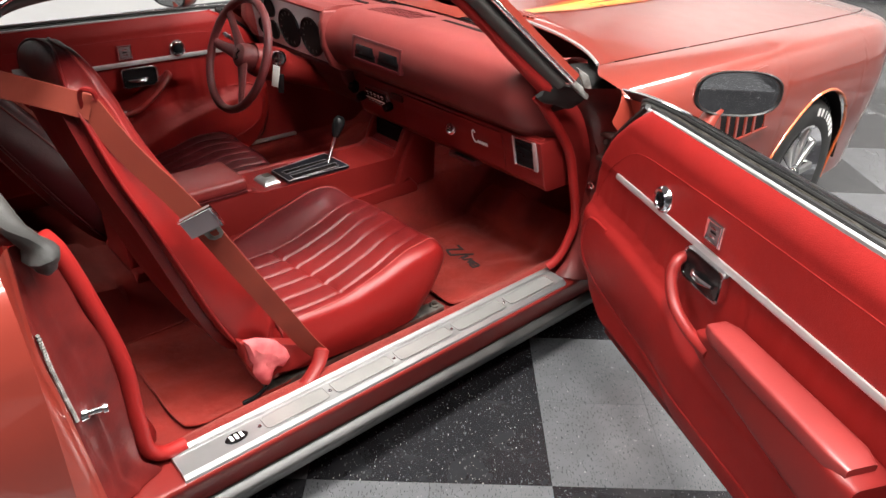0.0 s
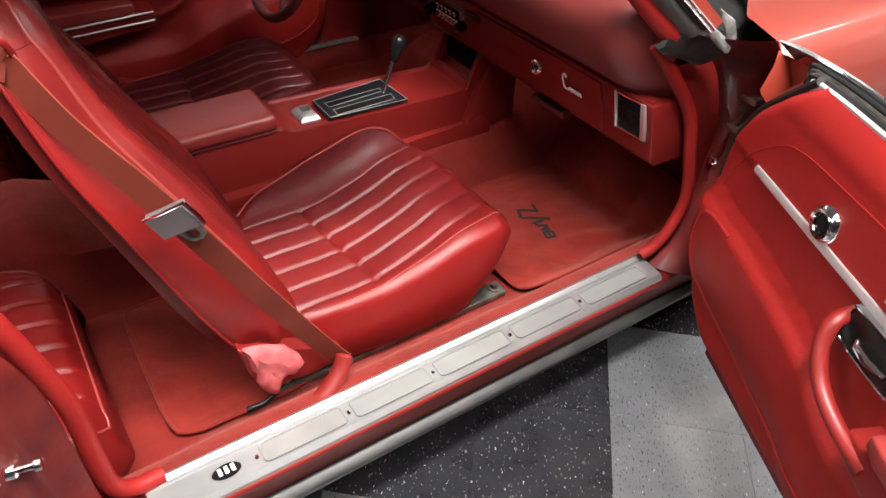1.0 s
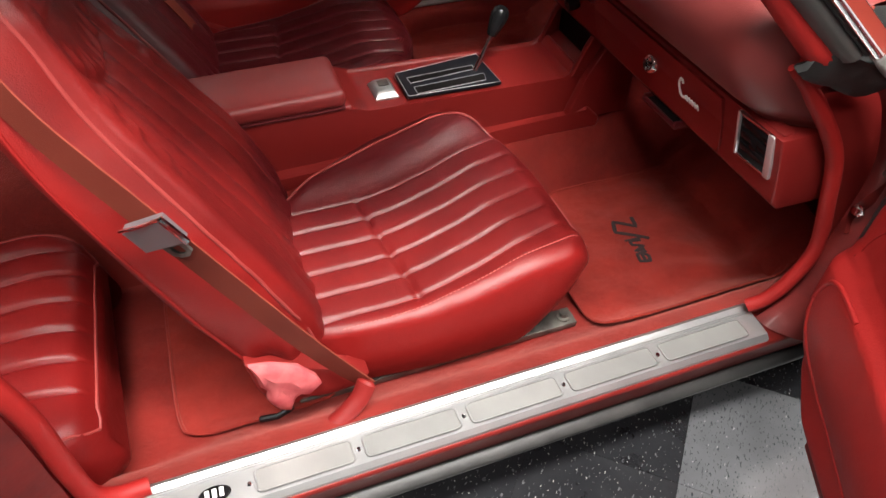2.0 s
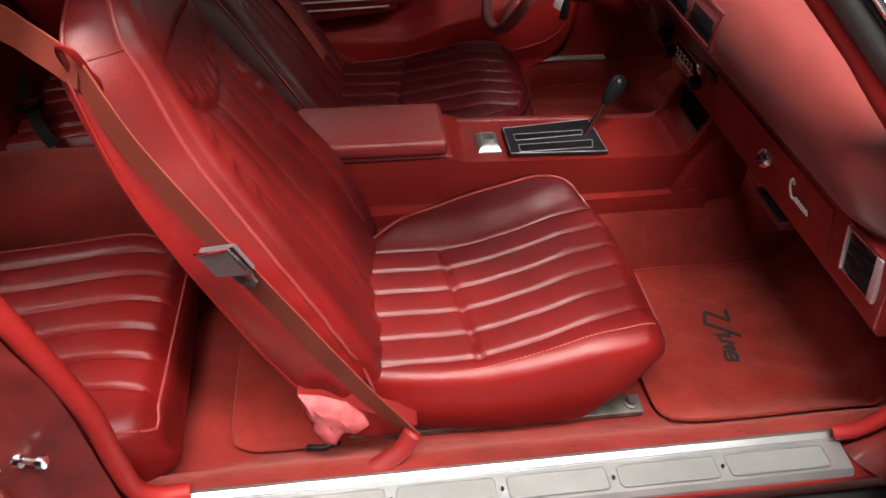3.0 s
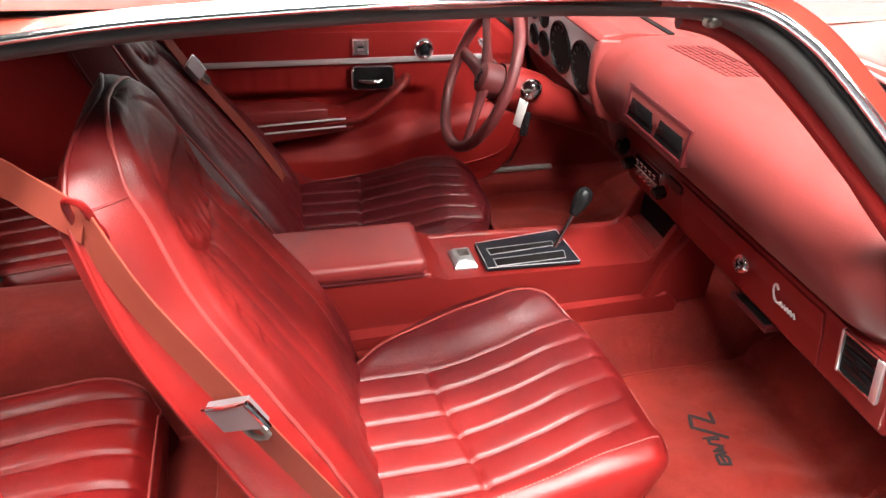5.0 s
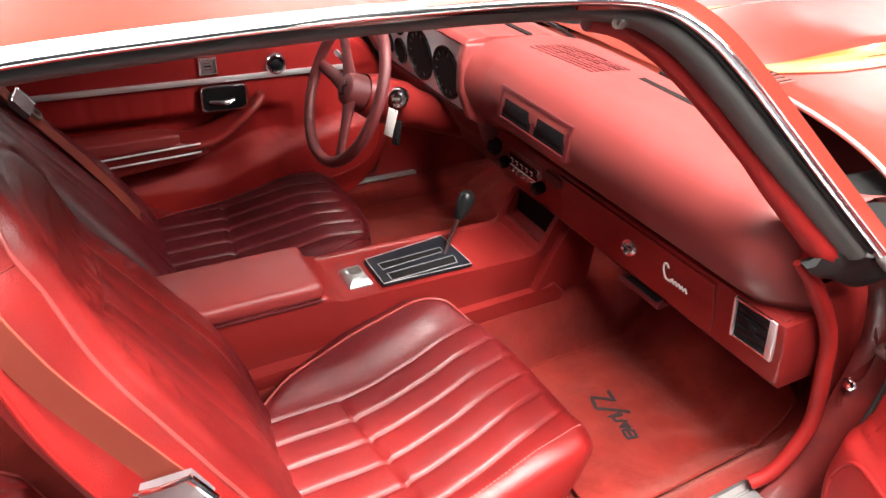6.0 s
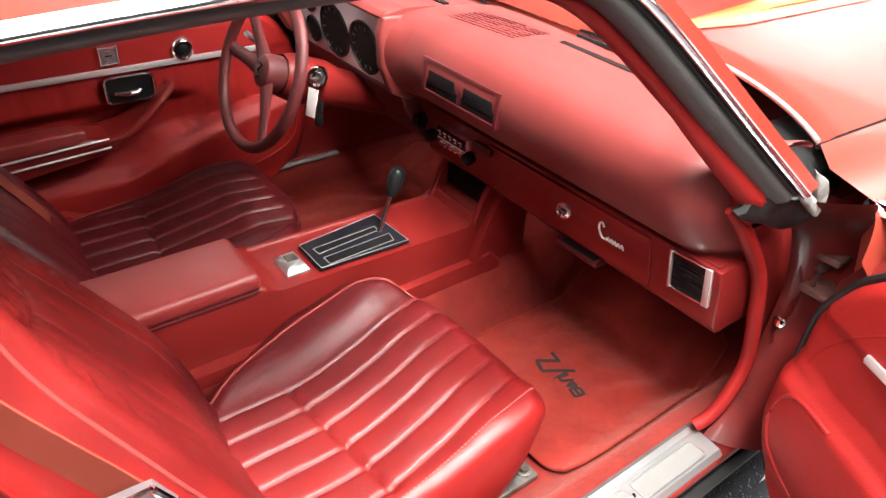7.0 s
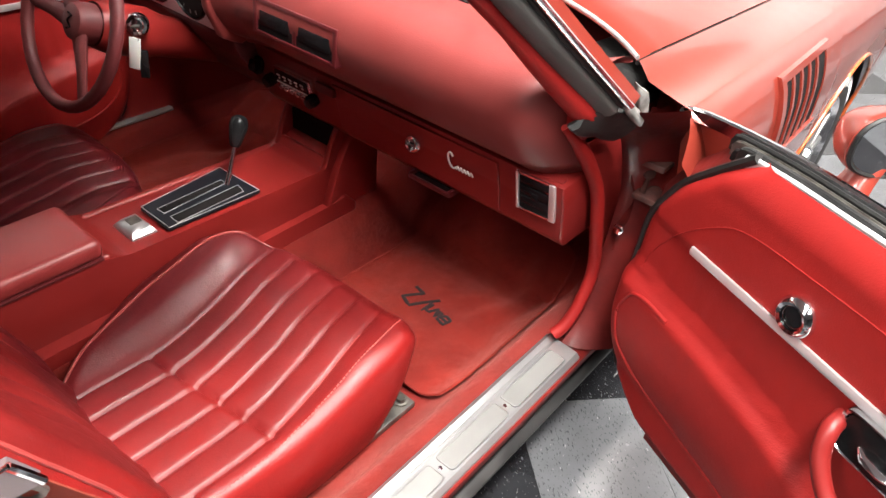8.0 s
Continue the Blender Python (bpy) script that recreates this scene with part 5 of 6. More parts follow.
stroke = [(-0.491, 0.719), (-0.487, 0.7265), (-0.481, 0.724), (-0.478, 0.712), (-0.480, 0.699), (-0.485, 0.690), (-0.492, 0.689), (-0.497, 0.694)]
tube(bm, [on_face(p.x, p.y) for p in smooth_path([(a, b, 0) for a, b in stroke], 5)], 0.0021, 6)
wob = [(-0.497 - 0.0042 * k, 0.6885 + (0.0095 if k % 2 else 0.0)) for k in range(11)]
tube(bm, [on_face(p.x, p.y) for p in smooth_path([(a, b, 0) for a, b in wob], 4)], 0.0019, 6)
part("emblem", bm, WHITE_INK, gb, "pale slanted emblem strokes")
# side vent
sv = thing("side_vent", (-0.055, -0.67, 0.70), "square black side vent with chrome bars in the dash end", "air vent")
fr = Matrix.Translation((-0.069, -0.682, 0.716)) @ pose(0, 0, 0, 0, -14, 0) @ pose(0, 0, 0, 0, 0, 3) @ Matrix.Diagonal((0.75, 0.93, 0.98, 1))
bm = B()
box(bm, 0.001, 0.03, -0.056, 0.053, -0.052, 0.050, 0.003, m=fr)
part("vent_block", bm, TRIM, sv, "raised red vent block")
for yy in (-0.041, 0.040):
    bm = B()
    box(bm, -0.016, 0.0, yy - (0.008 if yy < 0 else 0.003), yy + (0.007 if yy < 0 else 0.003), -0.048, 0.047, 0.002, m=fr)
    part("chrome_bar", bm, SATIN, sv, "bright vent edge")
for zz in (-0.046, 0.045):
    bm = B()
    box(bm, -0.014, 0.0, -0.041, 0.041, zz - 0.0025, zz + 0.0025, 0.001, m=fr)
    part("chrome_edge", bm, CHROME, sv, "chrome vent edge")
bm = B()
box(bm, -0.0085, -0.004, -0.038, 0.038, -0.044, 0.043, m=fr)
well = part("vent_well", bm, DARK, sv, "dark vent inside")
for k in range(3):
    bm = B()
    box(bm, -0.0125, -0.007, -0.034, 0.034, -0.030 + 0.026 * k, -0.012 + 0.026 * k, 0.002, m=fr)
    part("vane", bm, GLASS_DARK, sv)
bm = B()
box(bm, -0.015, -0.011, -0.010, 0.006, -0.012, 0.006, 0.002, m=fr)
part("vane_knob", bm, GLASS_DARK, sv)
# radio and heater controls
rad = thing("car_radio", (-0.075, -0.015, 0.69), "chrome-faced car radio with black knobs in the dash", "radio")
fr = Matrix.Translation((-0.083, -0.012, 0.704)) @ pose(0, 0, 0, 0, -14, 0) @ Matrix.Diagonal((1, 1.12, 1.15, 1))
bm = B()
box(bm, -0.006, 0.02, -0.056, 0.056, -0.026, 0.026, 0.004, m=fr)
part("face", bm, CHROME, rad, "chrome radio face")
bm = B()
box(bm, -0.009, -0.002, -0.049, 0.049, -0.005, 0.022, 0.002, m=fr)
dsp = part("dial_window", bm, BLACK, rad, "black tuning window")
bm = B()
for k in range(5):
    box(bm, -0.010, -0.008, -0.040 + 0.018 * k, -0.030 + 0.018 * k, 0.011, 0.0145, m=fr)
    box(bm, -0.010, -0.008, -0.038 + 0.018 * k, -0.033 + 0.018 * k, 0.004, 0.007, m=fr)
part("dial_mark", bm, TAG, dsp, "pale tuning marks")
bm = B()
box(bm, -0.0105, -0.006, -0.047, 0.047, -0.006, -0.0035, 0.0005, m=fr)
part("dial_rule", bm, TAG, dsp, "pale rule below the dial")
for k in range(5):
    bm = B()
    box(bm, -0.016, -0.002, -0.040 + 0.0172 * k, -0.0285 + 0.0172 * k, -0.019, -0.0105, 0.003, m=fr)
    part("push_button", bm, CHROME, rad)
for yy in (-0.066, 0.066):
    bm = B()
    lathe(bm, [(0.013, 0), (0.014, 0.012), (0.011, 0.026), (0.0, 0.027)], fr @ Matrix.Translation((-0.004, yy, -0.008)) @ pose(0, 0, 0, 0, -90, 0), 20)
    part("knob", bm, BLACK, rad, "black radio knob")
bm = B()
lathe(bm, [(0.022, 0), (0.022, 0.006), (0.014, 0.008), (0.014, 0.022), (0.0, 0.023)], Matrix.Translation((-0.083, 0.118, 0.707)) @ pose(0, 0, 0, 0, -75, 0), 20)
part("heater_knob", bm, BLACK, dash, "black chrome-ringed heater knob")
bm = B()
box(bm, -0.094, -0.084, -0.155, -0.095, 0.722, 0.742, 0.002)
part("blank_plate", bm, TRIM_SHADED, dash, "dark blank plate")
# underdash grab tray
bm = B()
box(bm, -0.062, -0.055, -0.474, -0.356, 0.600, 0.610, 0.003)
box(bm, -0.060, 0.03, -0.474, -0.356, 0.598, 0.602, 0.001)
for yy in (-0.474, -0.364):
    box(bm, -0.060, -0.03, yy, yy + 0.008, 0.599, 0.614, 0.002)
tray = part("tray", bm, TRIM_SHADED, dash, "red pull pocket under the glovebox")
bm = B()
box(bm, -0.0545, -0.03, -0.4655, -0.3645, 0.6025, 0.607, 0.0)
part("tray_slot", bm, DARK, tray, "near-black fill for the shaded inside of the pocket")
# defroster slots and speaker grille
def top_at(x, y):
    best = min(range(4, 24), key=lambda k: abs(pad_at(k, y).x - x))
    return pad_at(best, y).z


for y0, y1, x0 in ((0.13, 0.28, -0.036), (-0.40, -0.19, 0.028)):
    bm = B()
    for i in range(6):
        ya, yb = y0 + (y1 - y0) * i / 6, y0 + (y1 - y0) * (i + 1) / 6
        xx = x0 + 0.02 * (1 - ((ya + yb) / 1.4) ** 2)
        zz = top_at(xx, (ya + yb) / 2) + 0.0005 if yb < 0.12 else 0.9805
        box(bm, xx - 0.008, xx + 0.008, ya, yb, zz - 0.004, zz + 0.002)
    part("defroster_slot", bm, DARK, dash, "dark defroster slot")
for i in range(9):
    bm = B()
    y = 0.045 - 0.0215 * i
    for j in range(8):
        x = -0.068 + 0.0145 * j + 0.003 * i
        z = top_at(x, y)
        box(bm, x, x + 0.006, y - 0.009, y + 0.009, z - 0.002, z + 0.0012)
    part("grille_slot", bm, TRIM_SHADED, dash, "fine speaker grille slots")

# ---- steering ----
sw = thing("steering_wheel", (-0.02, 0.345, 0.70), "dark red wrapped three-spoke steering wheel on its column", "steering wheel")
AX = V((-0.93, 0.0, 0.37)).normalized()
HUB = V((-0.392, 0.345, 0.815))
side_v = V((0, 1, 0))
up_v = AX.cross(side_v) * -1
if up_v.z < 0:
    up_v = -up_v
WHEEL_MAT = leather("worn_wheel_wrap", (0.085, 0.012, 0.014), (0.14, 0.022, 0.022), 0.5)
bm = B()
rim = [HUB + side_v * (0.185 * math.cos(a)) + up_v * (0.185 * math.sin(a)) + AX * 0.01 for a in [2 * math.pi * k / 72 for k in range(72)]]
tube(bm, rim, [0.0135 + 0.0009 * (k % 2) for k in range(72)], 12, up=AX, closed=True)
part("rim", bm, WHEEL_MAT, sw, "wrapped dark red rim")
for ang in (44, 2, -122):
    a = math.radians(ang)
    dv = side_v * math.cos(a) + up_v * math.sin(a)
    bm = B()
    tube(bm, [HUB + dv * 0.03 - AX * 0.008, HUB + dv * 0.10 - AX * 0.002, HUB + dv * 0.178 + AX * 0.008], [0.026, 0.018, 0.016], 10, 0.45, up=AX)
    part("spoke", bm, WHEEL_MAT, sw)
bm = B()
fr = facing(HUB - AX * 0.02, AX)
lathe(bm, [(0.0, 0.03), (0.026, 0.03), (0.037, 0.026), (0.042, 0.016), (0.045, 0.0), (0.045, -0.02), (0, -0.02)], fr, 32)
hubp = part("hub", bm, WHEEL_MAT, sw, "round padded hub")
bm = B()
tube(bm, [HUB + AX * 0.0115 + side_v * x + up_v * y for x, y in ((0.008, 0.016), (-0.008, 0.014), (0.007, 0.0), (-0.008, -0.012), (0.006, -0.018))], 0.0025, 6)
part("hub_mark", bm, BLACK, hubp, "dark emblem strokes")
bm = B()
lathe(bm, [(0.05, -0.02), (0.058, -0.05), (0.06, -0.14), (0.05, -0.18), (0.042, -0.40)], fr, 28)
part("column_shroud", bm, TRIM, sw, "red column shroud")
bm = B()
igm = facing(HUB - AX * 0.115 + V((0.0, -0.066, 0.030)), (-0.55, -0.8, 0.25))
lathe(bm, [(0.026, -0.02), (0.026, 0.004), (0.022, 0.010), (0.016, 0.011), (0.014, 0.022), (0.0, 0.023)], igm, 24)
ign = part("ignition", bm, CHROME, sw, "chrome ignition lock")
bm = B()
tube(bm, [HUB - AX * 0.10 + V((0, 0.06, 0)), HUB - AX * 0.07 + V((0, 0.16, 0.03)), HUB - AX * 0.06 + V((0, 0.22, 0.045))], [0.005, 0.005, 0.008], 8)
part("turn_stalk", bm, CHROME, sw, "chrome turn signal stalk")
key = thing("car_key", (-0.285, 0.262, 0.80), "car key with white paper tag hanging from the ignition", "key")
kc = igm @ V((0, 0, 0.024))
bm = B()
box(bm, -0.008, 0.008, -0.0015, 0.0015, -0.006, 0.03, 0.001, m=igm @ Matrix.Translation((0, 0, 0.02)))
part("key_bow", bm, STEEL, key)
bm = B()
k0 = kc + V((-0.012, -0.016, 0.0))
tube(bm, [k0 + V((0, 0.011 * math.cos(a), -0.012 + 0.014 * math.sin(a))) for a in [2 * math.pi * k / 16 for k in range(16)]], 0.0012, 6, closed=True)
part("key_ring", bm, CHROME, key)
bm = B()
box(bm, -0.0015, 0.0015, -0.013, 0.013, -0.095, -0.02, 0.001, m=Matrix.Translation(k0) @ pose(0, 0, 0, 10, 0, 35))
part("paper_tag", bm, TAG, key, "white paper tag")
bm = B()
box(bm, -0.006, 0.006, -0.010, 0.010, -0.115, -0.05, 0.003, m=Matrix.Translation(k0 + V((0.012, -0.004, 0.0))) @ pose(0, 0, 0, 4, 0, 50))
part("key_fob", bm, BLACK, key, "black key fob")
for y0, y1 in ((0.20, 0.27), (0.36, 0.43)):
    bm = B()
    box(bm, 0.26, 0.28, y0, y1, 0.42, 0.48, 0.006, m=None)
    tube(bm, [(0.28, (y0 + y1) / 2, 0.47), (0.55, (y0 + y1) / 2, 0.60)], 0.008, 8)
    solid("pedal", bm, RUBBER, "black ribbed rubber foot pedal", "pedal", "pedals")

# ---- console ----
con = thing("centre_console", (-0.5, -0.015, 0.40), "red moulded centre console between the front seats", "console")
CY0, CY1 = -0.108, 0.078
bm = B()
prism(bm, [(-1.0, 0.36), (-1.0, 0.55), (-0.625, 0.55), (-0.585, 0.518), (-0.10, 0.506), (-0.03, 0.545), (0.02, 0.60), (0.09, 0.60), (0.09, 0.36)], "y", CY0, CY1, 0.010, 3)
body = part("console_body", bm, TRIM, con, "moulded red console body")
bm = B()
prism(bm, [(-1.0, 0.39), (-1.0, 0.415), (-0.08, 0.42), (-0.04, 0.44), (0.0, 0.40), (0.0, 0.36), (-1.0, 0.36)], "y", CY0 - 0.028, CY1 + 0.028, 0.008, 3)
part("console_flange", bm, TRIM, con)
bm = B()
prism(bm, [(-0.10, 0.40), (-0.055, 0.515), (0.0, 0.62), (0.08, 0.62), (0.08, 0.40)], "y", CY0 - 0.022, CY0 + 0.004, 0.006)
part("console_side", bm, TRIM, con)
bm = B()
box(bm, -0.965, -0.632, CY0 - 0.004, CY1 - 0.02, 0.548, 0.59, 0.016, 4)
lid = part("armrest_lid", bm, FADED, con, "padded red armrest lid")
bm = B()
box(bm, -0.96, -0.637, CY0 - 0.006, CY0 + 0.01, 0.546, 0.5515, 0.0015)
part("lid_joint", bm, TRIM_SHADED, lid)
# open bin ahead of the shifter
bm = B()
box(bm, -0.036, 0.05, -0.092, 0.062, 0.545, 0.604, 0.003)
part("console_bin", bm, DARK, con, "near-black block filling in the shaded console bin")
for y0 in (CY0 - 0.002, CY1 - 0.014):
    bm = B()
    prism(bm, [(-0.088, 0.512), (-0.052, 0.585), (-0.04, 0.612), (0.04, 0.612), (0.04, 0.512)], "y", y0, y0 + 0.016, 0.005)
    part("bin_cheek", bm, TRIM, con, "red moulded cheek of the bin")
bm = B()
prism(bm, [(-0.088, 0.505), (-0.070, 0.535), (-0.06, 0.535), (-0.045, 0.505)], "y", CY0, CY1, 0.004)
part("bin_lip", bm, TRIM, con)
# shifter plate
PL = [(-0.487, -0.083), (-0.255, -0.085), (-0.262, 0.056), (-0.487, 0.024)]


def plate_z(x):
    return 0.5155 + (-0.10 - x) * 0.0245 + 0.0


bm = B()
lo = [bm.verts.new((x, y, plate_z(x) - 0.006)) for x, y in PL]
hi = [bm.verts.new((x, y, plate_z(x) + 0.003)) for x, y in PL]
bm.faces.new(hi)
bm.faces.new(lo[::-1])
for i in range(4):
    bm.faces.new((lo[i], lo[(i + 1) % 4], hi[(i + 1) % 4], hi[i]))
bmesh.ops.bevel(bm, geom=list(bm.edges), offset=0.003, segments=2, affect="EDGES")
sp = part("shifter_plate", bm, PLATE, con, "glossy black shift plate")


def inset_quad(k):
    cx, cy = sum(p[0] for p in PL) / 4, sum(p[1] for p in PL) / 4
    return [(cx + (x - cx) * k, cy + (y - cy) * k) for x, y in PL]


for k, rr in ((0.975, 0.0009),):
    bm = B()
    q = inset_quad(k)
    pts = []
    for i in range(4):
        a, b = q[i], q[(i + 1) % 4]
        for j in range(8):
            x, y = a[0] + (b[0] - a[0]) * j / 8, a[1] + (b[1] - a[1]) * j / 8
            pts.append((x, y, plate_z(x) + 0.0036))
    tube(bm, pts, rr, 5, closed=True)
    part("plate_line", bm, SATIN, sp, "thin silver plate outline")
for quad in (((-0.461, -0.078), (-0.288, -0.067), (-0.281, -0.037), (-0.461, -0.049)), ((-0.463, -0.031), (-0.297, -0.013), (-0.295, 0.006), (-0.465, -0.006))):
    bm = B()
    loft(bm, [[(x, y, plate_z(x) + h) for x, y in quad] for h in (-0.004, 0.0036)])
    sl = part("shift_slot", bm, DARK, sp, "dark shift slot")
    bm = B()
    edge = []
    for (xa, ya), (xb, yb) in zip(quad, quad[1:] + quad[:1]):
        edge += [(xa + (xb - xa) * t / 6, ya + (yb - ya) * t / 6, plate_z(xa + (xb - xa) * t / 6) + 0.0038) for t in range(6)]
    tube(bm, edge, 0.0008, 5, closed=True)
    part("slot_line", bm, SATIN, sl)
bm = B()
tube(bm, [(-0.298, -0.018, 0.518), (-0.275, -0.006, 0.55), (-0.245, 0.008, 0.60)], [0.0065, 0.006, 0.0055], 12)
lev = part("gear_lever", bm, CHROME, con, "chrome gear lever")
bm = B()
kd = (V((-0.205, 0.028, 0.668)) - V((-0.245, 0.008, 0.60))).normalized()
lathe(bm, [(0.008, -0.004), (0.012, 0.0), (0.017, 0.018), (0.021, 0.038), (0.0215, 0.05), (0.018, 0.062), (0.010, 0.069), (0.0, 0.071)], facing(V((-0.248, 0.0065, 0.595)), kd), 24)
part("shift_knob", bm, BLACK, lev, "glossy black shift knob")
bm = B()
loft(bm, [[(-0.5285 + a * k, -0.025 + b * k, z) for a, b in ((-0.027, -0.037), (0.027, -0.037), (0.027, 0.037), (-0.027, 0.037))] for k, z in ((1.0, 0.510), (1.0, 0.521), (0.92, 0.524), (0.60, 0.537), (0.52, 0.538))])
sw2 = part("console_switch", bm, ALUMINIUM, con, "stepped square chrome console switch")
bm = B()
box(bm, -0.541, -0.516, -0.037, -0.013, 0.5375, 0.541, 0.0015)
part("switch_rocker", bm, STEEL, sw2, "small dark rocker")


# ---- seats ----
def seat(side, name, label, mat):
    """A bucket seat; side -1 is the passenger's, the driver's is slid back, reclined and sits lower."""
    def P(x, y, z):
        return V((x, -side * y, z)) if side < 0 else V((x - 0.05 - 0.19 * max(0.0, z - 0.41), -side * y, z - 0.012))
    st = thing(name, tuple(P(-0.62, -0.37, 0.24)), label, "car seat", "front bucket seats")
    NEAR = [(-0.88, -0.585), (-0.75, -0.618), (-0.55, -0.632), (-0.40, -0.630), (-0.335, -0.620), (-0.295, -0.602), (-0.27, -0.575)]
    FAR = [(-0.88, -0.275), (-0.835, -0.245), (-0.72, -0.165), (-0.57, -0.104), (-0.455, -0.100), (-0.395, -0.122), (-0.348, -0.175), (-0.312, -0.255), (-0.27, -0.40)]
    TOP = [(-0.88, 0.430), (-0.66, 0.428), (-0.52, 0.452), (-0.40, 0.478), (-0.335, 0.478), (-0.295, 0.458), (-0.27, 0.42)]
    PITCH = 0.0605
    LINES = [-0.277 - PITCH * k for k in range(6)]

    def lean(x):
        t = min(1.0, max(0.0, (x + 0.72) / 0.42))
        return 0.058 * t * t

    def top(x, v):
        ya, yb = lerp_table(NEAR, x), lerp_table(FAR, x)
        yo, yi = max(-0.592 + lean(x), ya + 0.008), min(-0.262 + lean(x), yb - 0.02)
        if v < 0.14:
            y = ya + (yo - ya) * v / 0.14
        elif v > 0.84:
            y = yi + (yb - yi) * (v - 0.84) / 0.16
        else:
            y = yo + (yi - yo) * (v - 0.14) / 0.70
        g = y - lean(x)
        W, R = (yb - ya) / 2, 0.045
        q = max(0.0, (abs(y - (ya + yb) / 2) - (W - R)) / R)
        z = lerp_table(TOP, x) - R * 0.75 * (1 - math.sqrt(max(0.0, 1 - q * q)))
        t = min(1.0, max(0.0, (g + 0.277) / 0.085))
        z += 0.030 * t * t * (3 - 2 * t)
        t = min(1.0, max(0.0, (-0.575 - g) / 0.04))
        z += 0.007 * t * t * (3 - 2 * t)
        x0 = -0.668 + (y + 0.277) / (-0.298) * 0.039
        if -0.592 < g < -0.262:
            near = min(abs(g - l) for l in LINES)
            fade = min(1.0, max(0.0, (-0.285 - x) / 0.05))
            if LINES[-1] < g < LINES[0]:
                z += 0.0058 * fade * abs(math.sin(math.pi * (g - LINES[0]) / PITCH)) ** 0.38 - 0.002 * fade
            z -= 0.003 * fade * math.exp(-(near / 0.0035) ** 2)
            z -= 0.008 * math.exp(-((x - x0) / 0.006) ** 2) * min(1.0, max(0.0, (-0.264 - g) / 0.02))
        z += 0.0015 * noise.noise(V((x * 18, y * 18, side)))
        return P(x, y, z)

    NX, NV, NS = 96, 125, 8
    rings = []
    for i in range(NX + 1):
        x = -0.88 + 0.61 * i / NX
        ring = []
        tp = [top(x, j / NV) for j in range(NV + 1)]
        tuck = min(1.0, max(0.0, (x + 0.52) / 0.22))
        def low(p, f, inward):
            z0 = 0.272
            return V((p.x - 0.085 * tuck * f, p.y + inward * side * -1 * (0.012 * math.sin(math.pi * f) - 0.006 * f), p.z + (z0 - p.z) * f))
        a = [low(tp[0], f / NS, -1) for f in range(NS, 0, -1)]
        b = [low(tp[-1], f / NS, 1) for f in range(1, NS + 1)]
        rings.append(a + tp + b)
    bm = B()
    loft(bm, rings)
    cu = part("cushion", bm, mat, st, "pleated vinyl seat cushion", sharp=70)
    edge = [top(-0.86 + 0.58 * i / 40, 0.955) + V((0, 0, 0.002)) for i in range(41)] + [top(-0.277, 0.955 - 0.91 * i / 16) + V((0.0, 0, 0.001)) for i in range(1, 17)]
    bm = B()
    tube(bm, smooth_path(edge[::2], 3), 0.0026, 8)
    part("piping", bm, PIPING if side < 0 else mat, cu, "piped seam")
    # Thin tubes stand for highlights along the channel edges; pale on the passenger seat.
    for k, line in enumerate(LINES):
        bm = B()
        row = []
        for i in range(37):
            x = -0.635 + 0.305 * i / 36 - 0.012 * k
            ya, yb = lerp_table(NEAR, x), lerp_table(FAR, x)
            yo, yi = max(-0.592 + lean(x), ya + 0.008), min(-0.262 + lean(x), yb - 0.02)
            row.append(top(x, 0.14 + 0.70 * min(1.0, max(0.0, (line + lean(x) - yo) / (yi - yo)))) + V((0, 0, 0.0008)))
        tube(bm, row, 0.0009, 6)
        part("channel_glint", bm, PIPING if side < 0 else mat, cu, "thin line for the highlight on a channel edge")
    bm = B()
    st_pts = [top(-0.78 + 0.48 * i / 30, 0.075 + 0.012 * math.sin(i / 30 * 3)) + V((0, 0, 0.001)) for i in range(31)]
    for p, q in zip(st_pts, st_pts[1:]):
        for h in range(2):
            tube(bm, [p.lerp(q, h * 0.5 + 0.05), p.lerp(q, h * 0.5 + 0.35)], 0.0013, 4)
    part("stitching", bm, THREAD, cu, "pale stitched seam")

    # backrest: sections along the spine, closed by a rounded crown
    FR = smooth_path([(-0.800, 0.385, 0), (-0.822, 0.48, 0), (-0.868, 0.60, 0), (-0.925, 0.71, 0), (-0.985, 0.82, 0), (-1.033, 0.91, 0), (-1.064, 1.0, 0), (-1.077, 1.038, 0), (-1.085, 1.070, 0), (-1.090, 1.100, 0)], 12)
    RE = smooth_path([(-0.885, 0.370, 0), (-0.95, 0.42, 0), (-1.004, 0.53, 0), (-1.046, 0.65, 0), (-1.090, 0.78, 0), (-1.130, 0.89, 0), (-1.158, 1.0, 0), (-1.166, 1.038, 0), (-1.168, 1.070, 0), (-1.164, 1.100, 0)], 12)
    HWF = [(0, 0.232), (0.17, 0.237), (0.33, 0.212), (0.44, 0.182), (0.556, 0.155), (0.667, 0.138), (1.0, 0.128)]
    HWR = [(0, 0.236), (0.17, 0.250), (0.4, 0.247), (0.55, 0.226), (0.667, 0.196), (0.80, 0.172), (1.0, 0.155)]
    NB = len(FR) - 1
    CROWN0 = 0.667

    def spine(u):
        """Middle, forward direction, half thickness, half widths in front and behind."""
        k = min(int(u * NB), NB - 1)
        t = u * NB - k
        f, r = FR[k].lerp(FR[k + 1], t), RE[k].lerp(RE[k + 1], t)
        f, r = V((f.x, 0, f.y)), V((r.x, 0, r.y))
        s = max(0.0, (u - CROWN0) / (1 - CROWN0))
        shut = max(0.02, (1 - s ** 2.4)) ** (1 / 2.4)
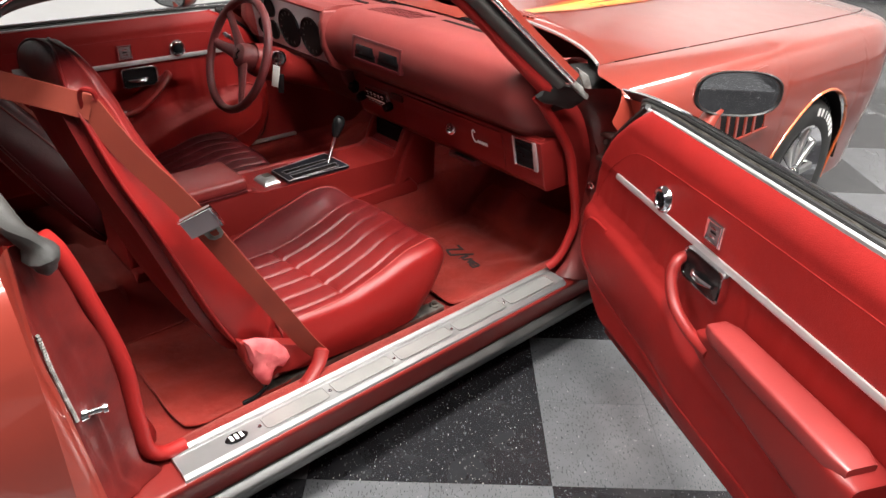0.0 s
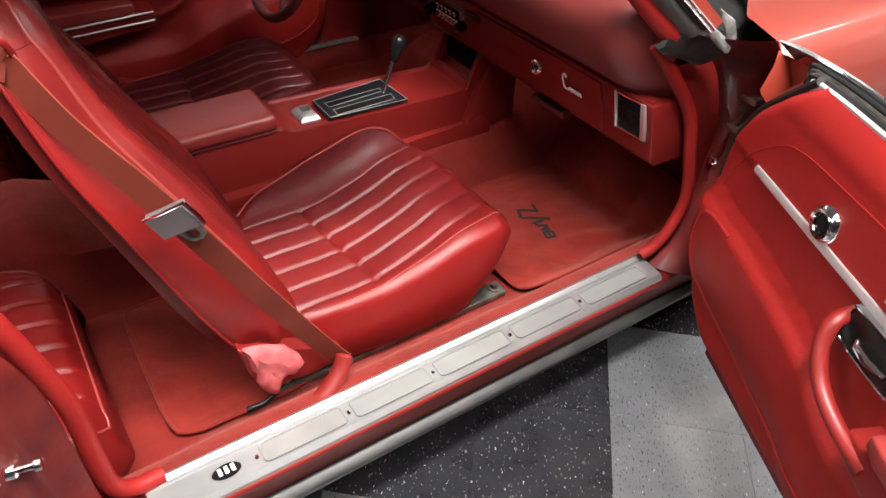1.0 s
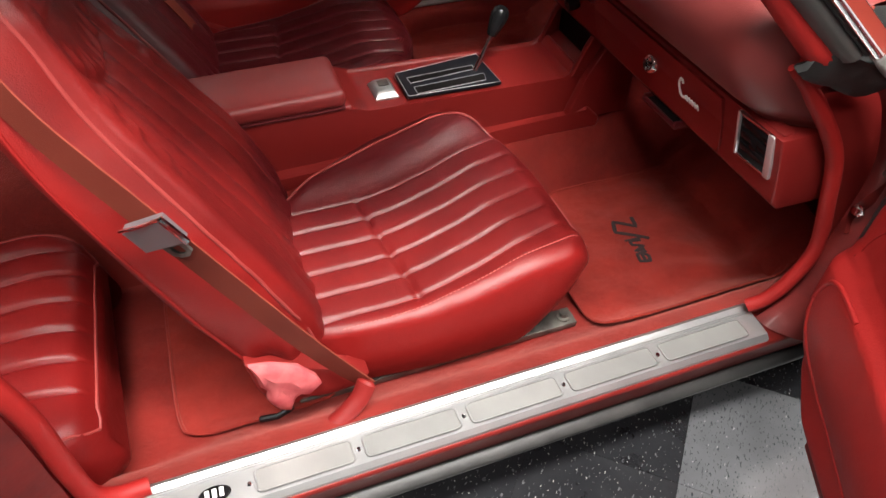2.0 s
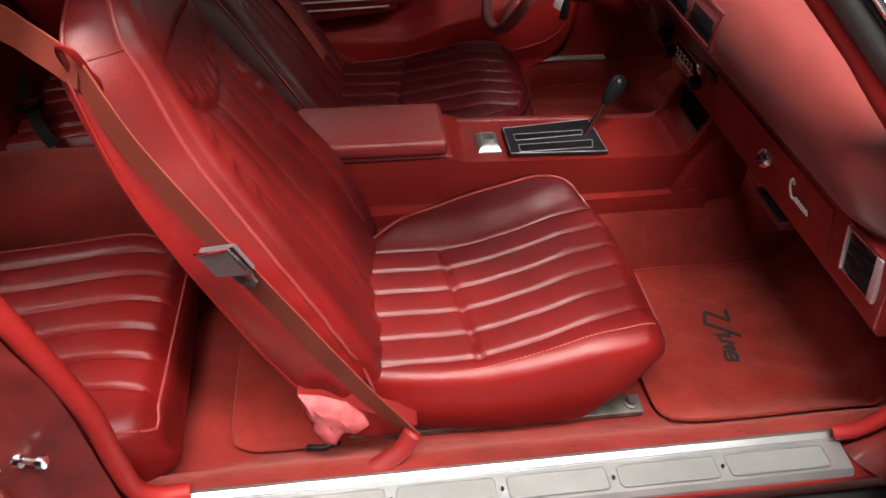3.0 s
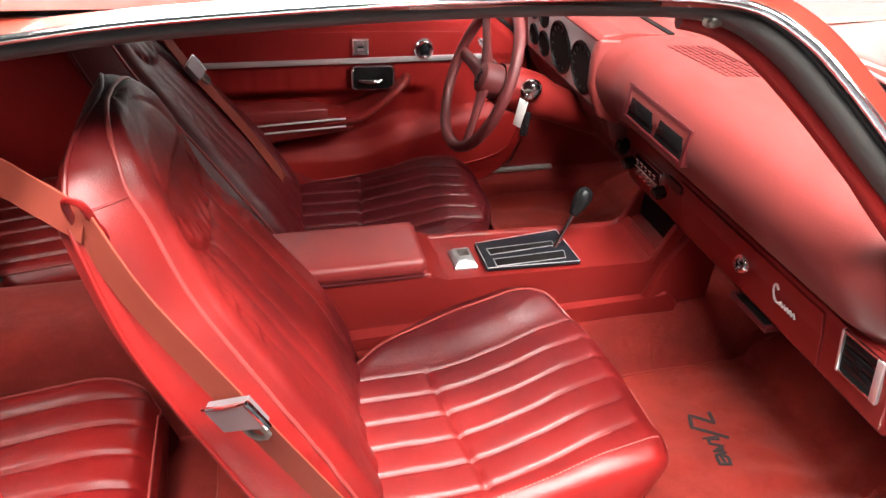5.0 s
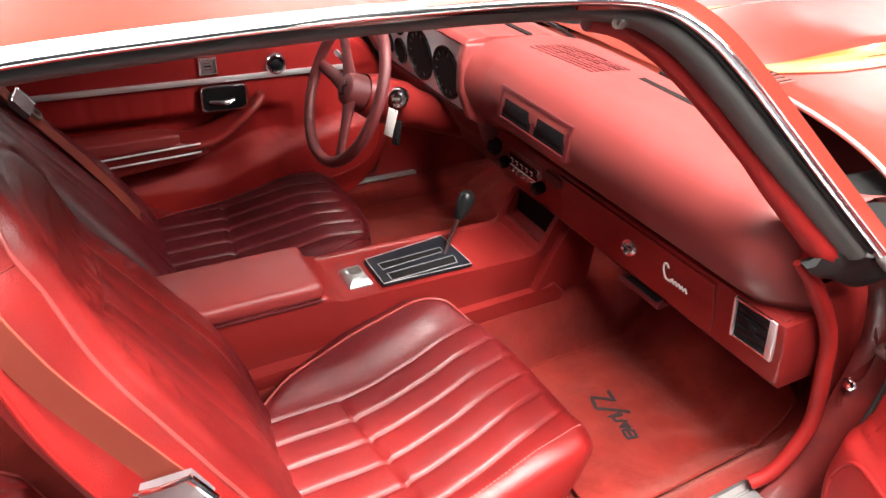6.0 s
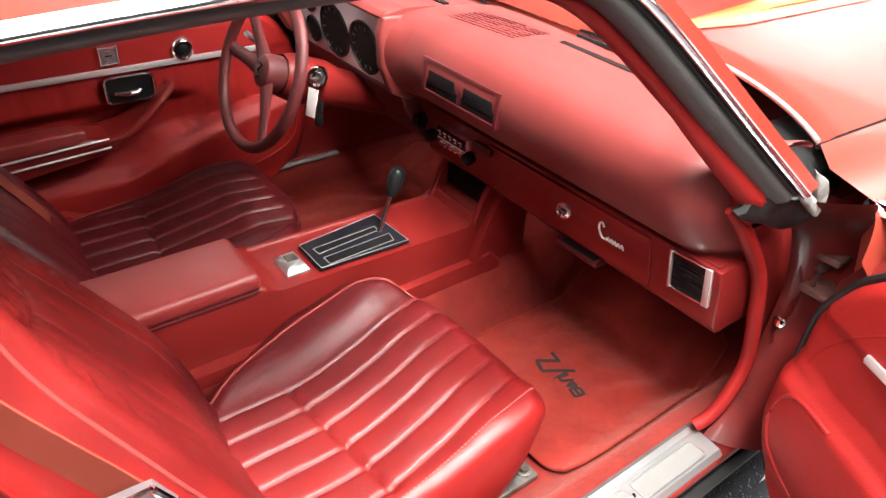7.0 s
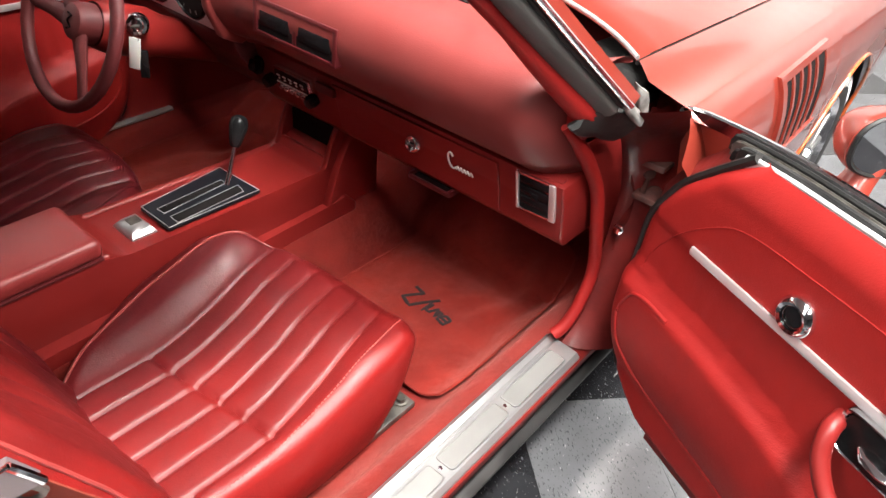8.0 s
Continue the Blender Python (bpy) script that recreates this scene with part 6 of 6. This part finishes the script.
        return (f + r) / 2, (f - r).normalized(), (f - r).length / 2 * shut ** 0.8, lerp_table(HWF, u) * shut, lerp_table(HWR, u) * shut

    def front(u, v):
        """A point of the front face; v across, -1 to 1."""
        mid, fwd, half, wf, wr = spine(u)
        a = abs(v)
        r = min(0.026, half * 0.6)
        q = max(0.0, (a * wf - (wf - r)) / r) if wf > r else a
        d = half - r * 0.8 * (1 - math.sqrt(max(0.0, 1 - min(1.0, q) ** 2)))
        d += 0.008 * math.sin(math.pi * min(1.0, a)) * (1 - u) - 0.006 * (1 - a * a) * (1 if u < CROWN0 else 0.0)
        top = 0.52 + 0.06 * (v / 0.68) ** 2
        inside = min(1.0, max(0.0, (0.68 - a) / 0.06)) * min(1.0, max(0.0, (u - 0.05) / 0.05)) * min(1.0, max(0.0, (top - u) / 0.012))
        g = (v * 0.165 / 0.052 + 0.5) % 1.0
        d -= inside * (0.0115 - 0.0065 * abs(math.cos(math.pi * g)) ** 0.5)
        wob = noise.noise(V((v * 6, u * 20, 5 + side)))
        if a < 0.80:
            d -= 0.009 * math.exp(-((u - top) / 0.010) ** 2) * min(1.0, (0.80 - a) / 0.1)
            fan = math.exp(-((u - top - 0.026) / 0.026) ** 2)
            d += 0.0030 * fan * math.sin(v * 38 + 5 * wob) * min(1.0, (0.80 - a) / 0.1)
        d += 0.0032 * math.exp(-((a - 0.74) / 0.07) ** 2) * math.exp(-((u - 0.46) / 0.11) ** 2) * math.sin(u * 120 + 3 * wob)
        if u > 0.62:
            d -= 0.0022 * math.exp(-((math.hypot(a * 0.9, max(0.0, u - 0.70) * 2.6) - 0.62) / 0.05) ** 2) * min(1.0, (u - 0.62) / 0.05)
        d += 0.0025 * noise.noise(V((v * 2.5, u * 8, 3 + side))) + 0.007 * noise.noise(V((v * 5, u * 16, 7 + side))) * math.exp(-((u - 0.06) / 0.08) ** 2)
        return mid + fwd * d + V((0, -0.365 - 0.033 * min(1.0, u / 0.5) + v * wf, 0))

    def flank(u, v, t):
        """A point of the side band; t from the front edge 0 to the rear edge 1."""
        mid, fwd, half, wf, wr = spine(u)
        a = front(u, v)
        b = mid - fwd * (half * 0.86) + V((0, -0.365 - 0.033 * min(1.0, u / 0.5) + v * wr, 0))
        p = a.lerp(b, t)
        low = math.exp(-((u - 0.07) / 0.08) ** 2)
        p.y += v * (0.016 * math.sin(math.pi * t) ** 0.8 * (1 - 0.4 * u) + 0.008 * low * math.sin(9 * t + u * 40))
        fold = math.exp(-((u - 0.11) / 0.07) ** 2) * math.sin(math.pi * min(1.0, t * 1.1)) ** 0.5
        p.y += v * 0.0055 * fold * math.sin(46 * (u - 0.05) - 3.2 * t + 2.2 * noise.noise(V((u * 9, t * 2, 4))))
        p.y += v * 0.0035 * math.exp(-((t - 0.14) / 0.12) ** 2) * math.exp(-((u - 0.20) / 0.14) ** 2) * math.sin(u * 95 + 2.5 * noise.noise(V((u * 14, t * 3, 8))))
        return p

    def rear(u, v):
        mid, fwd, half, wf, wr = spine(u)
        return mid - fwd * half * (0.86 + 0.14 * math.sqrt(max(0.0, 1 - v * v))) + V((0, -0.365 - 0.033 * min(1.0, u / 0.5) + v * wr, 0))

    US = [CROWN0 * i / 96 for i in range(97)] + [CROWN0 + (1 - CROWN0) * math.sin(math.pi / 2 * i / 26) for i in range(1, 27)]
    rings = []
    for u in US:
        ring = [front(u, -1 + 2 * j / 130) for j in range(131)]
        ring += [flank(u, 1, t / 12) for t in range(1, 13)]
        ring += [rear(u, 1 - 2 * j / 24) for j in range(1, 24)]
        ring += [flank(u, -1, 1 - t / 12) for t in range(12)]
        rings.append([P(q.x, q.y, q.z) for q in ring])
    bm = B()
    loft(bm, rings)
    bk = part("backrest", bm, mat, st, "high vinyl backrest with moulded headrest", sharp=75)
    for t in (0.03, 0.97):
        bm = B()
        run = US[4:-3:2]
        pts = [flank(u, -1, t) for u in run]
        pts += [flank(US[-3], -1, t).lerp(flank(US[-3], 1, t), k / 6) for k in range(1, 6)]
        pts += [flank(u, 1, t) for u in run[::-1]]
        tube(bm, [P(q.x, q.y, q.z) for q in smooth_path(pts, 2)], 0.0034, 8, up=(1, 0, 0.2))
        part("piping", bm, PIPING if t < 0.5 else mat, bk, "piped backrest seam")
    for k in range(-2, 3):
        v = k * 0.052 / 0.165
        bm = B()
        tube(bm, [P(q.x, q.y, q.z) for q in (front(0.09 + (0.41 + 0.06 * (v / 0.68) ** 2) * i / 40, v) + V((0.0008, 0, 0)) for i in range(41))], 0.0010, 6)
        part("pleat_seam", bm, PIPING if side < 0 else mat, bk, "fine stitched pleat")
    for v in (-1, 1):
        bm = B()
        pts = [flank(0.745 + 0.01 * math.sin(math.pi * t / 10), v, 0.04 + 0.92 * t / 10) for t in range(11)]
        tube(bm, [P(q.x, q.y + v * 0.0005, q.z) for q in pts], 0.0016, 6)
        part("headrest_seam", bm, mat, bk, "stitched seam across the headrest flank")
    # hard shell behind
    bm = B()
    rings = []
    for u in [0.02 + 0.70 * i / 20 for i in range(21)]:
        mid, fwd, half, wf, wr = spine(u)
        back = mid - fwd * half
        ring = [back - fwd * (0.012 + 0.02 * (1 - abs(v))) + V((0, v * wr, 0)) for v in (-0.84, -0.6, -0.2, 0.2, 0.6, 0.84)] + [back + fwd * 0.006 + V((0, v * wr, 0)) for v in (0.84, 0.2, -0.2, -0.84)]
        rings.append([P(q.x, q.y - 0.365 - 0.033 * min(1.0, u / 0.5), q.z) for q in ring])
    loft(bm, rings)
    part("back_shell", bm, TRIM, bk, "red moulded backrest shell")
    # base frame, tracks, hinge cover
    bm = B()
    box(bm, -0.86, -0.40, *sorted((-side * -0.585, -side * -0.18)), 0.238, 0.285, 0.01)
    part("seat_base", bm, TRIM_SHADED, st, "red seat base in the shaded tone")
    for yy in (-0.588, -0.20):
        bm = B()
        box(bm, -0.88, -0.29, *sorted((-side * (yy - 0.022), -side * (yy + 0.022))), 0.24, 0.256, 0.003)
        tr = part("seat_track", bm, STEEL, st, "worn steel seat track")
        bm = B()
        lathe(bm, [(0, 0.014), (0.009, 0.013), (0.010, 0.005), (0.016, 0.004), (0.016, 0), (0, 0)], facing(P(-0.312, yy, 0.256), (0, 0, 1)), 8)
        part("track_bolt", bm, STEEL, tr)
    bm = B()
    prism(bm, [(-0.955, 0.465), (-0.925, 0.445), (-0.850, 0.410), (-0.785, 0.375), (-0.748, 0.350), (-0.765, 0.325), (-0.815, 0.318), (-0.850, 0.322), (-0.872, 0.345), (-0.893, 0.330), (-0.905, 0.310), (-0.925, 0.335), (-0.945, 0.40)], "y", *sorted((-side * -0.656, -side * -0.620)), 0.007, 3)
    cover = part("hinge_cover", bm, TRIM, st, "broken red hinge cover" if side < 0 else "red hinge cover")
    if side < 0:
        bm = B()
        rim = [(-0.948, 0.470), (-0.915, 0.462), (-0.872, 0.438), (-0.845, 0.398), (-0.838, 0.372), (-0.858, 0.352), (-0.873, 0.362), (-0.886, 0.352), (-0.900, 0.318), (-0.916, 0.328), (-0.928, 0.352), (-0.934, 0.372), (-0.929, 0.392), (-0.938, 0.408), (-0.941, 0.440)]
        cx, cz = -0.893, 0.398
        rows = []
        for k in range(6):
            f = 1 - k / 6
            rows.append([V((cx + (x - cx) * f, -0.6625 - 0.009 * math.sqrt(1 - f * f) - (0.003 + 0.005 * noise.noise(V((x * 30 * f, z * 30 * f, 3)))) * (k > 0), cz + (z - cz) * f)) for x, z in rim])
        loft(bm, [[V((p.x, p.y + 0.006, p.z)) for p in rows[0]]] + rows)
        part("broken_cover", bm, PINK, cover, "cracked faded pink plastic")
        bm = B()
        lathe(bm, [(0, 0.010), (0.006, 0.009), (0.007, 0.003), (0.011, 0.002), (0.011, 0), (0, 0)], facing((-0.872, -0.640, 0.322), (0, -1, 0.3)), 8)
        part("hinge_bolt", bm, STEEL, cover, "dull steel hinge bolt")
        bm = B()
        tube(bm, [(-0.955, -0.63, 0.268), (-0.925, -0.645, 0.285), (-0.895, -0.645, 0.300)], [0.007, 0.006, 0.005], 8)
        part("recline_rod", bm, BLACK, cover, "short black rod")
    return st


seat(-1, "passenger_seat", "red vinyl bucket seat with pleated cushion and maroon bolster", SEAT_VINYL)
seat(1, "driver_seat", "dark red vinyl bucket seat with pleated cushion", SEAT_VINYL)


def rear_seat(side):
    def P(x, y, z):
        return V((x, -side * y, z))
    st = thing("bucket_seat", tuple(P(-1.45, -0.45, 0.25)), "red vinyl rear bucket seat with pleated cushion", "rear seat", "rear seats")

    def top(x, v):
        ya = lerp_table([(-1.75, -0.725), (-1.30, -0.725), (-1.22, -0.70), (-1.18, -0.66)], x)
        yb = lerp_table([(-1.75, -0.185), (-1.30, -0.19), (-1.22, -0.22), (-1.18, -0.27)], x)
        if v < 0.1:
            y = ya + (-0.645 - ya) * v / 0.1
        elif v > 0.9:
            y = -0.275 + (yb + 0.275) * (v - 0.9) / 0.1
        else:
            y = -0.645 + 0.37 * (v - 0.1) / 0.8
        W, R = (yb - ya) / 2, 0.05
        q = max(0.0, (abs(y - (ya + yb) / 2) - (W - R)) / R)
        z = lerp_table([(-1.75, 0.42), (-1.45, 0.45), (-1.28, 0.468), (-1.215, 0.455), (-1.18, 0.41)], x) - R * 0.8 * (1 - math.sqrt(max(0.0, 1 - q * q)))
        fade = min(1.0, max(0.0, (-1.187 - x) / 0.03))
        g = (y + 0.20) / 0.068
        if y > -0.61:
            z += fade * (0.005 * math.sqrt(abs(math.sin(math.pi * g))) - 0.005 * math.exp(-((abs((g % 1.0) - 0.5) - 0.5) / 0.07) ** 2))
        return P(x, y, z)
    rings = []
    for i in range(61):
        x = -1.75 + 0.57 * i / 60
        tp = [top(x, j / 110) for j in range(111)]
        tk = min(1.0, max(0.0, (x + 1.32) / 0.14))
        low = lambda p, f: V((p.x - 0.05 * tk * f * f + 0.02 * tk * math.sin(math.pi * f), p.y, p.z + (0.25 - p.z) * f))
        rings.append([low(tp[0], f / 6) for f in range(6, 0, -1)] + tp + [low(tp[-1], f / 6) for f in range(1, 7)])
    bm = B()
    loft(bm, rings)
    cu = part("cushion", bm, VINYL, st, "pleated red cushion", sharp=70)
    bm = B()
    tube(bm, smooth_path([top(-1.70 + 0.04 * i, 0.97) for i in range(13)] + [top(-1.19, 0.95 - 0.9 * i / 10) for i in range(11)] + [top(-1.22 - 0.04 * i, 0.03) for i in range(10)], 2), 0.003, 6)
    part("piping", bm, PIPING, cu, "piped seam")
    bm = B()
    rings = []
    for i in range(20):
        t = i / 19
        x, z = -1.68 - 0.20 * t, 0.40 + 0.50 * t
        e = math.sqrt(max(0.03, 1 - max(0.0, (t - 0.85) / 0.155) ** 2))
        rings.append([P(x - 0.06 + 0.06 * a * e, -0.455 + 0.265 * b * (0.8 + 0.2 * e), z) for a, b in squircle(40, 5)])
    loft(bm, rings)
    part("backrest", bm, VINYL, st, "red rear backrest")


rear_seat(-1)
rear_seat(1)

# ---- belts ----
def belt(side):
    def P(x, y, z):
        return V((x, -side * y, z)) if side < 0 else V((x - 0.05 - 0.19 * max(0.0, z - 0.41), -side * y, z - 0.012))
    b = thing("seat_belt", tuple(P(-0.80, -0.66, 0.33)), "rust red shoulder belt with grey metal latch beside the seat", "seat belt", "seat belts")
    wide = P(0.8, 0.25, 0.55)
    bm = B()
    run = smooth_path([P(-1.140, -0.592, 1.035), P(-1.098, -0.622, 0.945), P(-1.02, -0.656, 0.82), P(-0.93, -0.668, 0.65), P(-0.85, -0.675, 0.50), P(-0.795, -0.672, 0.40), P(-0.765, -0.675, 0.355)], 7)
    if side > 0:
        run = smooth_path([(-1.225, 0.500, 1.03), (-1.185, 0.494, 0.95), (-1.118, 0.487, 0.83), (-1.008, 0.478, 0.67), (-0.915, 0.470, 0.515), (-0.905, 0.52, 0.45)], 8)
    n = len(run)
    band(bm, run, [V((0.15, 1.0, 0.1)) if side > 0 else P(0.75, -0.62 + 0.25 * math.sin(3 * i / n), 0.42) for i in range(n)], 0.047, 0.003)
    part("webbing", bm, BELT, b)
    bm = B()
    band(bm, smooth_path([P(-1.136, -0.596, 1.030), P(-1.19, -0.556, 1.050), P(-1.25, -0.523, 1.073), P(-1.42, -0.50, 1.15), P(-1.55, -0.50, 1.205)], 6), P(0.2, 0.1, 1.0), 0.046, 0.003)
    part("shoulder_run", bm, BELT, b)
    bm = B()
    loop = [P(-1.136 + 0.012 * c - 0.004 * q, -0.594 - 0.009 * q - 0.006 * c, 1.034 + 0.031 * q) for c, q in squircle(30, 3.2)]
    tube(bm, loop, [0.0045 + 0.0025 * (k % 30 > 16) for k in range(30)], 8, 0.6, up=P(0.2, -1, 0.1), closed=True)
    part("belt_guide", bm, VINYL, b, "red vinyl belt loop on the seat")
    u_ax = (run[n // 2 + 3] - run[n // 2 - 3]).normalized()
    w_ax = P(0.75, -0.40, 0.42) if side < 0 else V((0.15, 1.0, 0.1))
    w_ax = (w_ax - u_ax * w_ax.dot(u_ax)).normalized()
    n_ax = u_ax.cross(w_ax)
    if (n_ax.y > 0 if side < 0 else n_ax.x < 0):
        n_ax = -n_ax
    lc = P(-1.006, -0.672, 0.795) if side < 0 else run[17] + n_ax * 0.006

    def on_belt(a, b, h):
        return lc + u_ax * a + w_ax * b + n_ax * h
    bm = B()
    loft(bm, [[on_belt(a, b, h) for a, b in ((-0.022, -0.031), (0.022, -0.033), (0.024, 0.031), (-0.022, 0.033))] for h in (-0.006, 0.006, 0.0085)])
    lt = part("latch", bm, BUCKLE, b, "lilac grey metal latch plate")
    bm = B()
    tube(bm, [on_belt(-0.023, -0.034, 0.006), on_belt(-0.024, 0.0, 0.009), on_belt(-0.023, 0.035, 0.006)], 0.0026, 8)
    tube(bm, [on_belt(-0.023, 0.034, 0.006), on_belt(0.0, 0.035, 0.007), on_belt(0.025, 0.033, 0.006)], 0.0048, 8)
    part("latch_edge", bm, CHROME, lt, "bright latch edge")
    bm = B()
    outer = [(0.018, -0.010), (0.042, -0.008), (0.050, 0.000), (0.051, 0.014), (0.044, 0.024), (0.018, 0.026)]
    inner = [(0.028, 0.000), (0.039, 0.001), (0.044, 0.004), (0.045, 0.012), (0.041, 0.017), (0.028, 0.017)]
    loft(bm, [[on_belt(a, b, h) for a, b in ring] for ring, h in ((inner, 0.002), (outer, 0.002), (outer, 0.006), (inner, 0.006))], cap=False)
    part("tongue", bm, STEEL, lt, "flat metal tongue with a slot")
    bm = B()
    tube(bm, smooth_path([P(-0.762, -0.685, 0.375), P(-0.785, -0.70, 0.345), P(-0.835, -0.715, 0.315), P(-0.87, -0.72, 0.305)], 5), [0.012] + [0.019] * 14 + [0.015], 12, 0.6)
    part("belt_sleeve", bm, TRIM, b, "red plastic belt sleeve")


belt(-1)
belt(1)

# lap belt lying on the rear seat
lap = thing("lap_belt", (-1.66, 0.30, 0.46), "black lap belt with bright buckle on the rear seat", "seat belt")
bm = B()
band(bm, smooth_path([(-1.56, 0.155, 0.455), (-1.60, 0.20, 0.476), (-1.65, 0.30, 0.478), (-1.70, 0.40, 0.480), (-1.73, 0.47, 0.495)], 6), (0.9, 0.35, 0.0), 0.030, 0.003)
part("webbing", bm, DARK, lap, "black webbing")
bm = B()
box(bm, -0.030, 0.030, -0.021, 0.021, 0.0, 0.014, 0.004, m=pose(-1.648, 0.296, 0.481, 0, 0, 64))
buckle = part("buckle", bm, BLACK, lap, "black buckle case")
bm = B()
box(bm, -0.014, 0.014, -0.015, 0.015, 0.0135, 0.018, 0.002, m=pose(-1.648, 0.296, 0.481, 0, 0, 64))
part("push_plate", bm, CHROME, buckle, "chrome push plate")


# ---- mats ----
def rumple(x, y):
    """Soft folds of a loose mat, running up the toe board."""
    far = max(0.0, min(1.0, (x + 0.16) / 0.22))
    bend = y + 0.10 * noise.noise(V((x * 5, y * 4, 6)))
    return 0.005 * noise.noise(V((x * 7, y * 16, 2))) + far * (0.006 * math.sin(bend * 52 + x * 10) * (0.5 + noise.noise(V((x * 6, y * 6, 9)))) + 0.008 * noise.noise(V((x * 9, y * 13, 4))))


def mat(side, x0, x1, y0, y1, name, label, marks):
    bm = B()

    def f(u, v):
        a, c = squarish(u * 2 - 1, v * 2 - 1)
        x = (x0 + x1) / 2 + a * (x1 - x0) / 2
        y = (y0 + y1) / 2 + c * (y1 - y0) / 2
        return V((x, y, pan_z(x, y) + 0.016 + rumple(x, y)))
    sheet(bm, f, 50, 44, 0.008)
    m = thing(name, ((x0 + x1) / 2, (y0 + y1) / 2, 0.24), label, "floor mat", "floor mats")
    p = part("carpet_mat", bm, MAT, m)
    bm = B()
    rim = [f(k / 20, 0) for k in range(20)] + [f(1, k / 20) for k in range(20)] + [f(1 - k / 20, 1) for k in range(20)] + [f(0, 1 - k / 20) for k in range(20)]
    tube(bm, rim, 0.0032, 6, closed=True)
    part("binding", bm, MAT, p, "bound edge")
    if marks:
        def on(x, y):
            return V((x, y, pan_z(x, y) + 0.0175 + rumple(x, y)))
        Z_MARK = [(-0.010, -0.362), (-0.016, -0.394), (-0.061, -0.361), (-0.073, -0.394), (-0.006, -0.438)]
        TWO = [(-0.030, -0.437), (-0.055, -0.432), (-0.058, -0.445), (-0.033, -0.456), (-0.060, -0.466), (-0.036, -0.464)]
        EIGHT = [(-0.036, -0.472), (-0.062, -0.476), (-0.066, -0.498), (-0.043, -0.503), (-0.038, -0.486), (-0.050, -0.474), (-0.054, -0.502)]
        SLASH = [(-0.016, -0.430), (-0.066, -0.428)]
        for path, r in ((Z_MARK, 0.0052), (TWO, 0.0044), (EIGHT, 0.0044), (SLASH, 0.003)):
            pts = []
            for (a, c), (a2, c2) in zip(path, path[1:]):
                pts += [on(a + (a2 - a) * t / 5, c + (c2 - c) * t / 5) for t in range(5)]
            bm = B()
            tube(bm, pts + [on(*path[-1])], r, 6, 0.5)
            part("embroidery", bm, INK, p, "dark embroidered emblem stroke")


def squarish(a, c):
    return a * (1 - 0.07 * abs(c) ** 7), c * (1 - 0.07 * abs(a) ** 7)


mat(-1, -0.265, 0.30, -0.655, -0.215, "floor_mat", "red carpet floor mat with dark embroidered emblem", True)
mat(1, -0.265, 0.30, 0.215, 0.655, "floor_mat", "red carpet floor mat in the driver footwell", False)
mat(-1, -1.10, -0.80, -0.62, -0.21, "rear_floor_mat", "red carpet rear floor mat behind the seat", False)

# ---- showroom floor tiles ----
E1, E2 = V((math.cos(radians(48)), math.sin(radians(48)), 0)), V((math.cos(radians(-42)), math.sin(radians(-42)), 0))
ORIGIN = V((-0.385, -1.148, 0))
SIZE = 0.635
bm = B()
box(bm, X0 - 0.15, X1 + 0.15, Y0 - 0.15, Y1 + 0.15, FLOOR - 0.10, FLOOR - 0.004)
floor = solid("floor", bm, DARK, "waxed black and light grey checkered tile floor", "floor", kind="structure")
HALFT = SIZE / 2
tile_mesh = {}
for key_mat, mt in (("b", TILE_B), ("w", TILE_W)):
    bm = B()
    g = HALFT / 2 - 0.0004
    box(bm, -g, g, -g, g, -0.004, 0.0, 0.0)
    bm2 = mesh_of("tile", bm, mt)
    tile_mesh[key_mat] = bm2
near_tiles, far_v, far_f = [], {"b": [], "w": []}, {"b": [], "w": []}
turn = pose(0, 0, 0, 0, 0, 48)
for i in range(-60, 60):
    for j in range(-60, 60):
        c = ORIGIN + E1 * ((i + 0.5) * HALFT) + E2 * ((j + 0.5) * HALFT)
        if not (X0 - 0.1 < c.x < X1 + 0.1 and Y0 - 0.1 < c.y < Y1 + 0.1):
            continue
        k = "w" if (i // 2 + j // 2) % 2 == 0 else "b"
        d = math.hypot(c.x + 0.5, c.y + 1.3)
        near_tiles.append((d, c, k))
near_tiles.sort(key=lambda q: q[0])
for n, (d, c, k) in enumerate(near_tiles):
    if n < 280:
        t = new("tile", tile_mesh[k])
        t.parent = floor
        t.matrix_basis = Matrix.Translation((c.x, c.y, FLOOR)) @ turn
    else:
        base = len(far_v[k])
        g = HALFT / 2 - 0.0004
        for a, b in ((-1, -1), (1, -1), (1, 1), (-1, 1)):
            q = c + E1 * (a * g) - E2 * (b * g)
            far_v[k].append((q.x, q.y, FLOOR))
        far_f[k].append((base, base + 1, base + 2, base + 3))
for k, mt in (("b", TILE_B), ("w", TILE_W)):
    me = bpy.data.meshes.new("far_tiles")
    me.from_pydata(far_v[k], [], far_f[k])
    me.materials.append(mt)
    ob = new("far_tiles", me)
    ob.parent = floor
    tagged(ob, "far black tiles" if k == "b" else "far light grey tiles", kind="stuff")
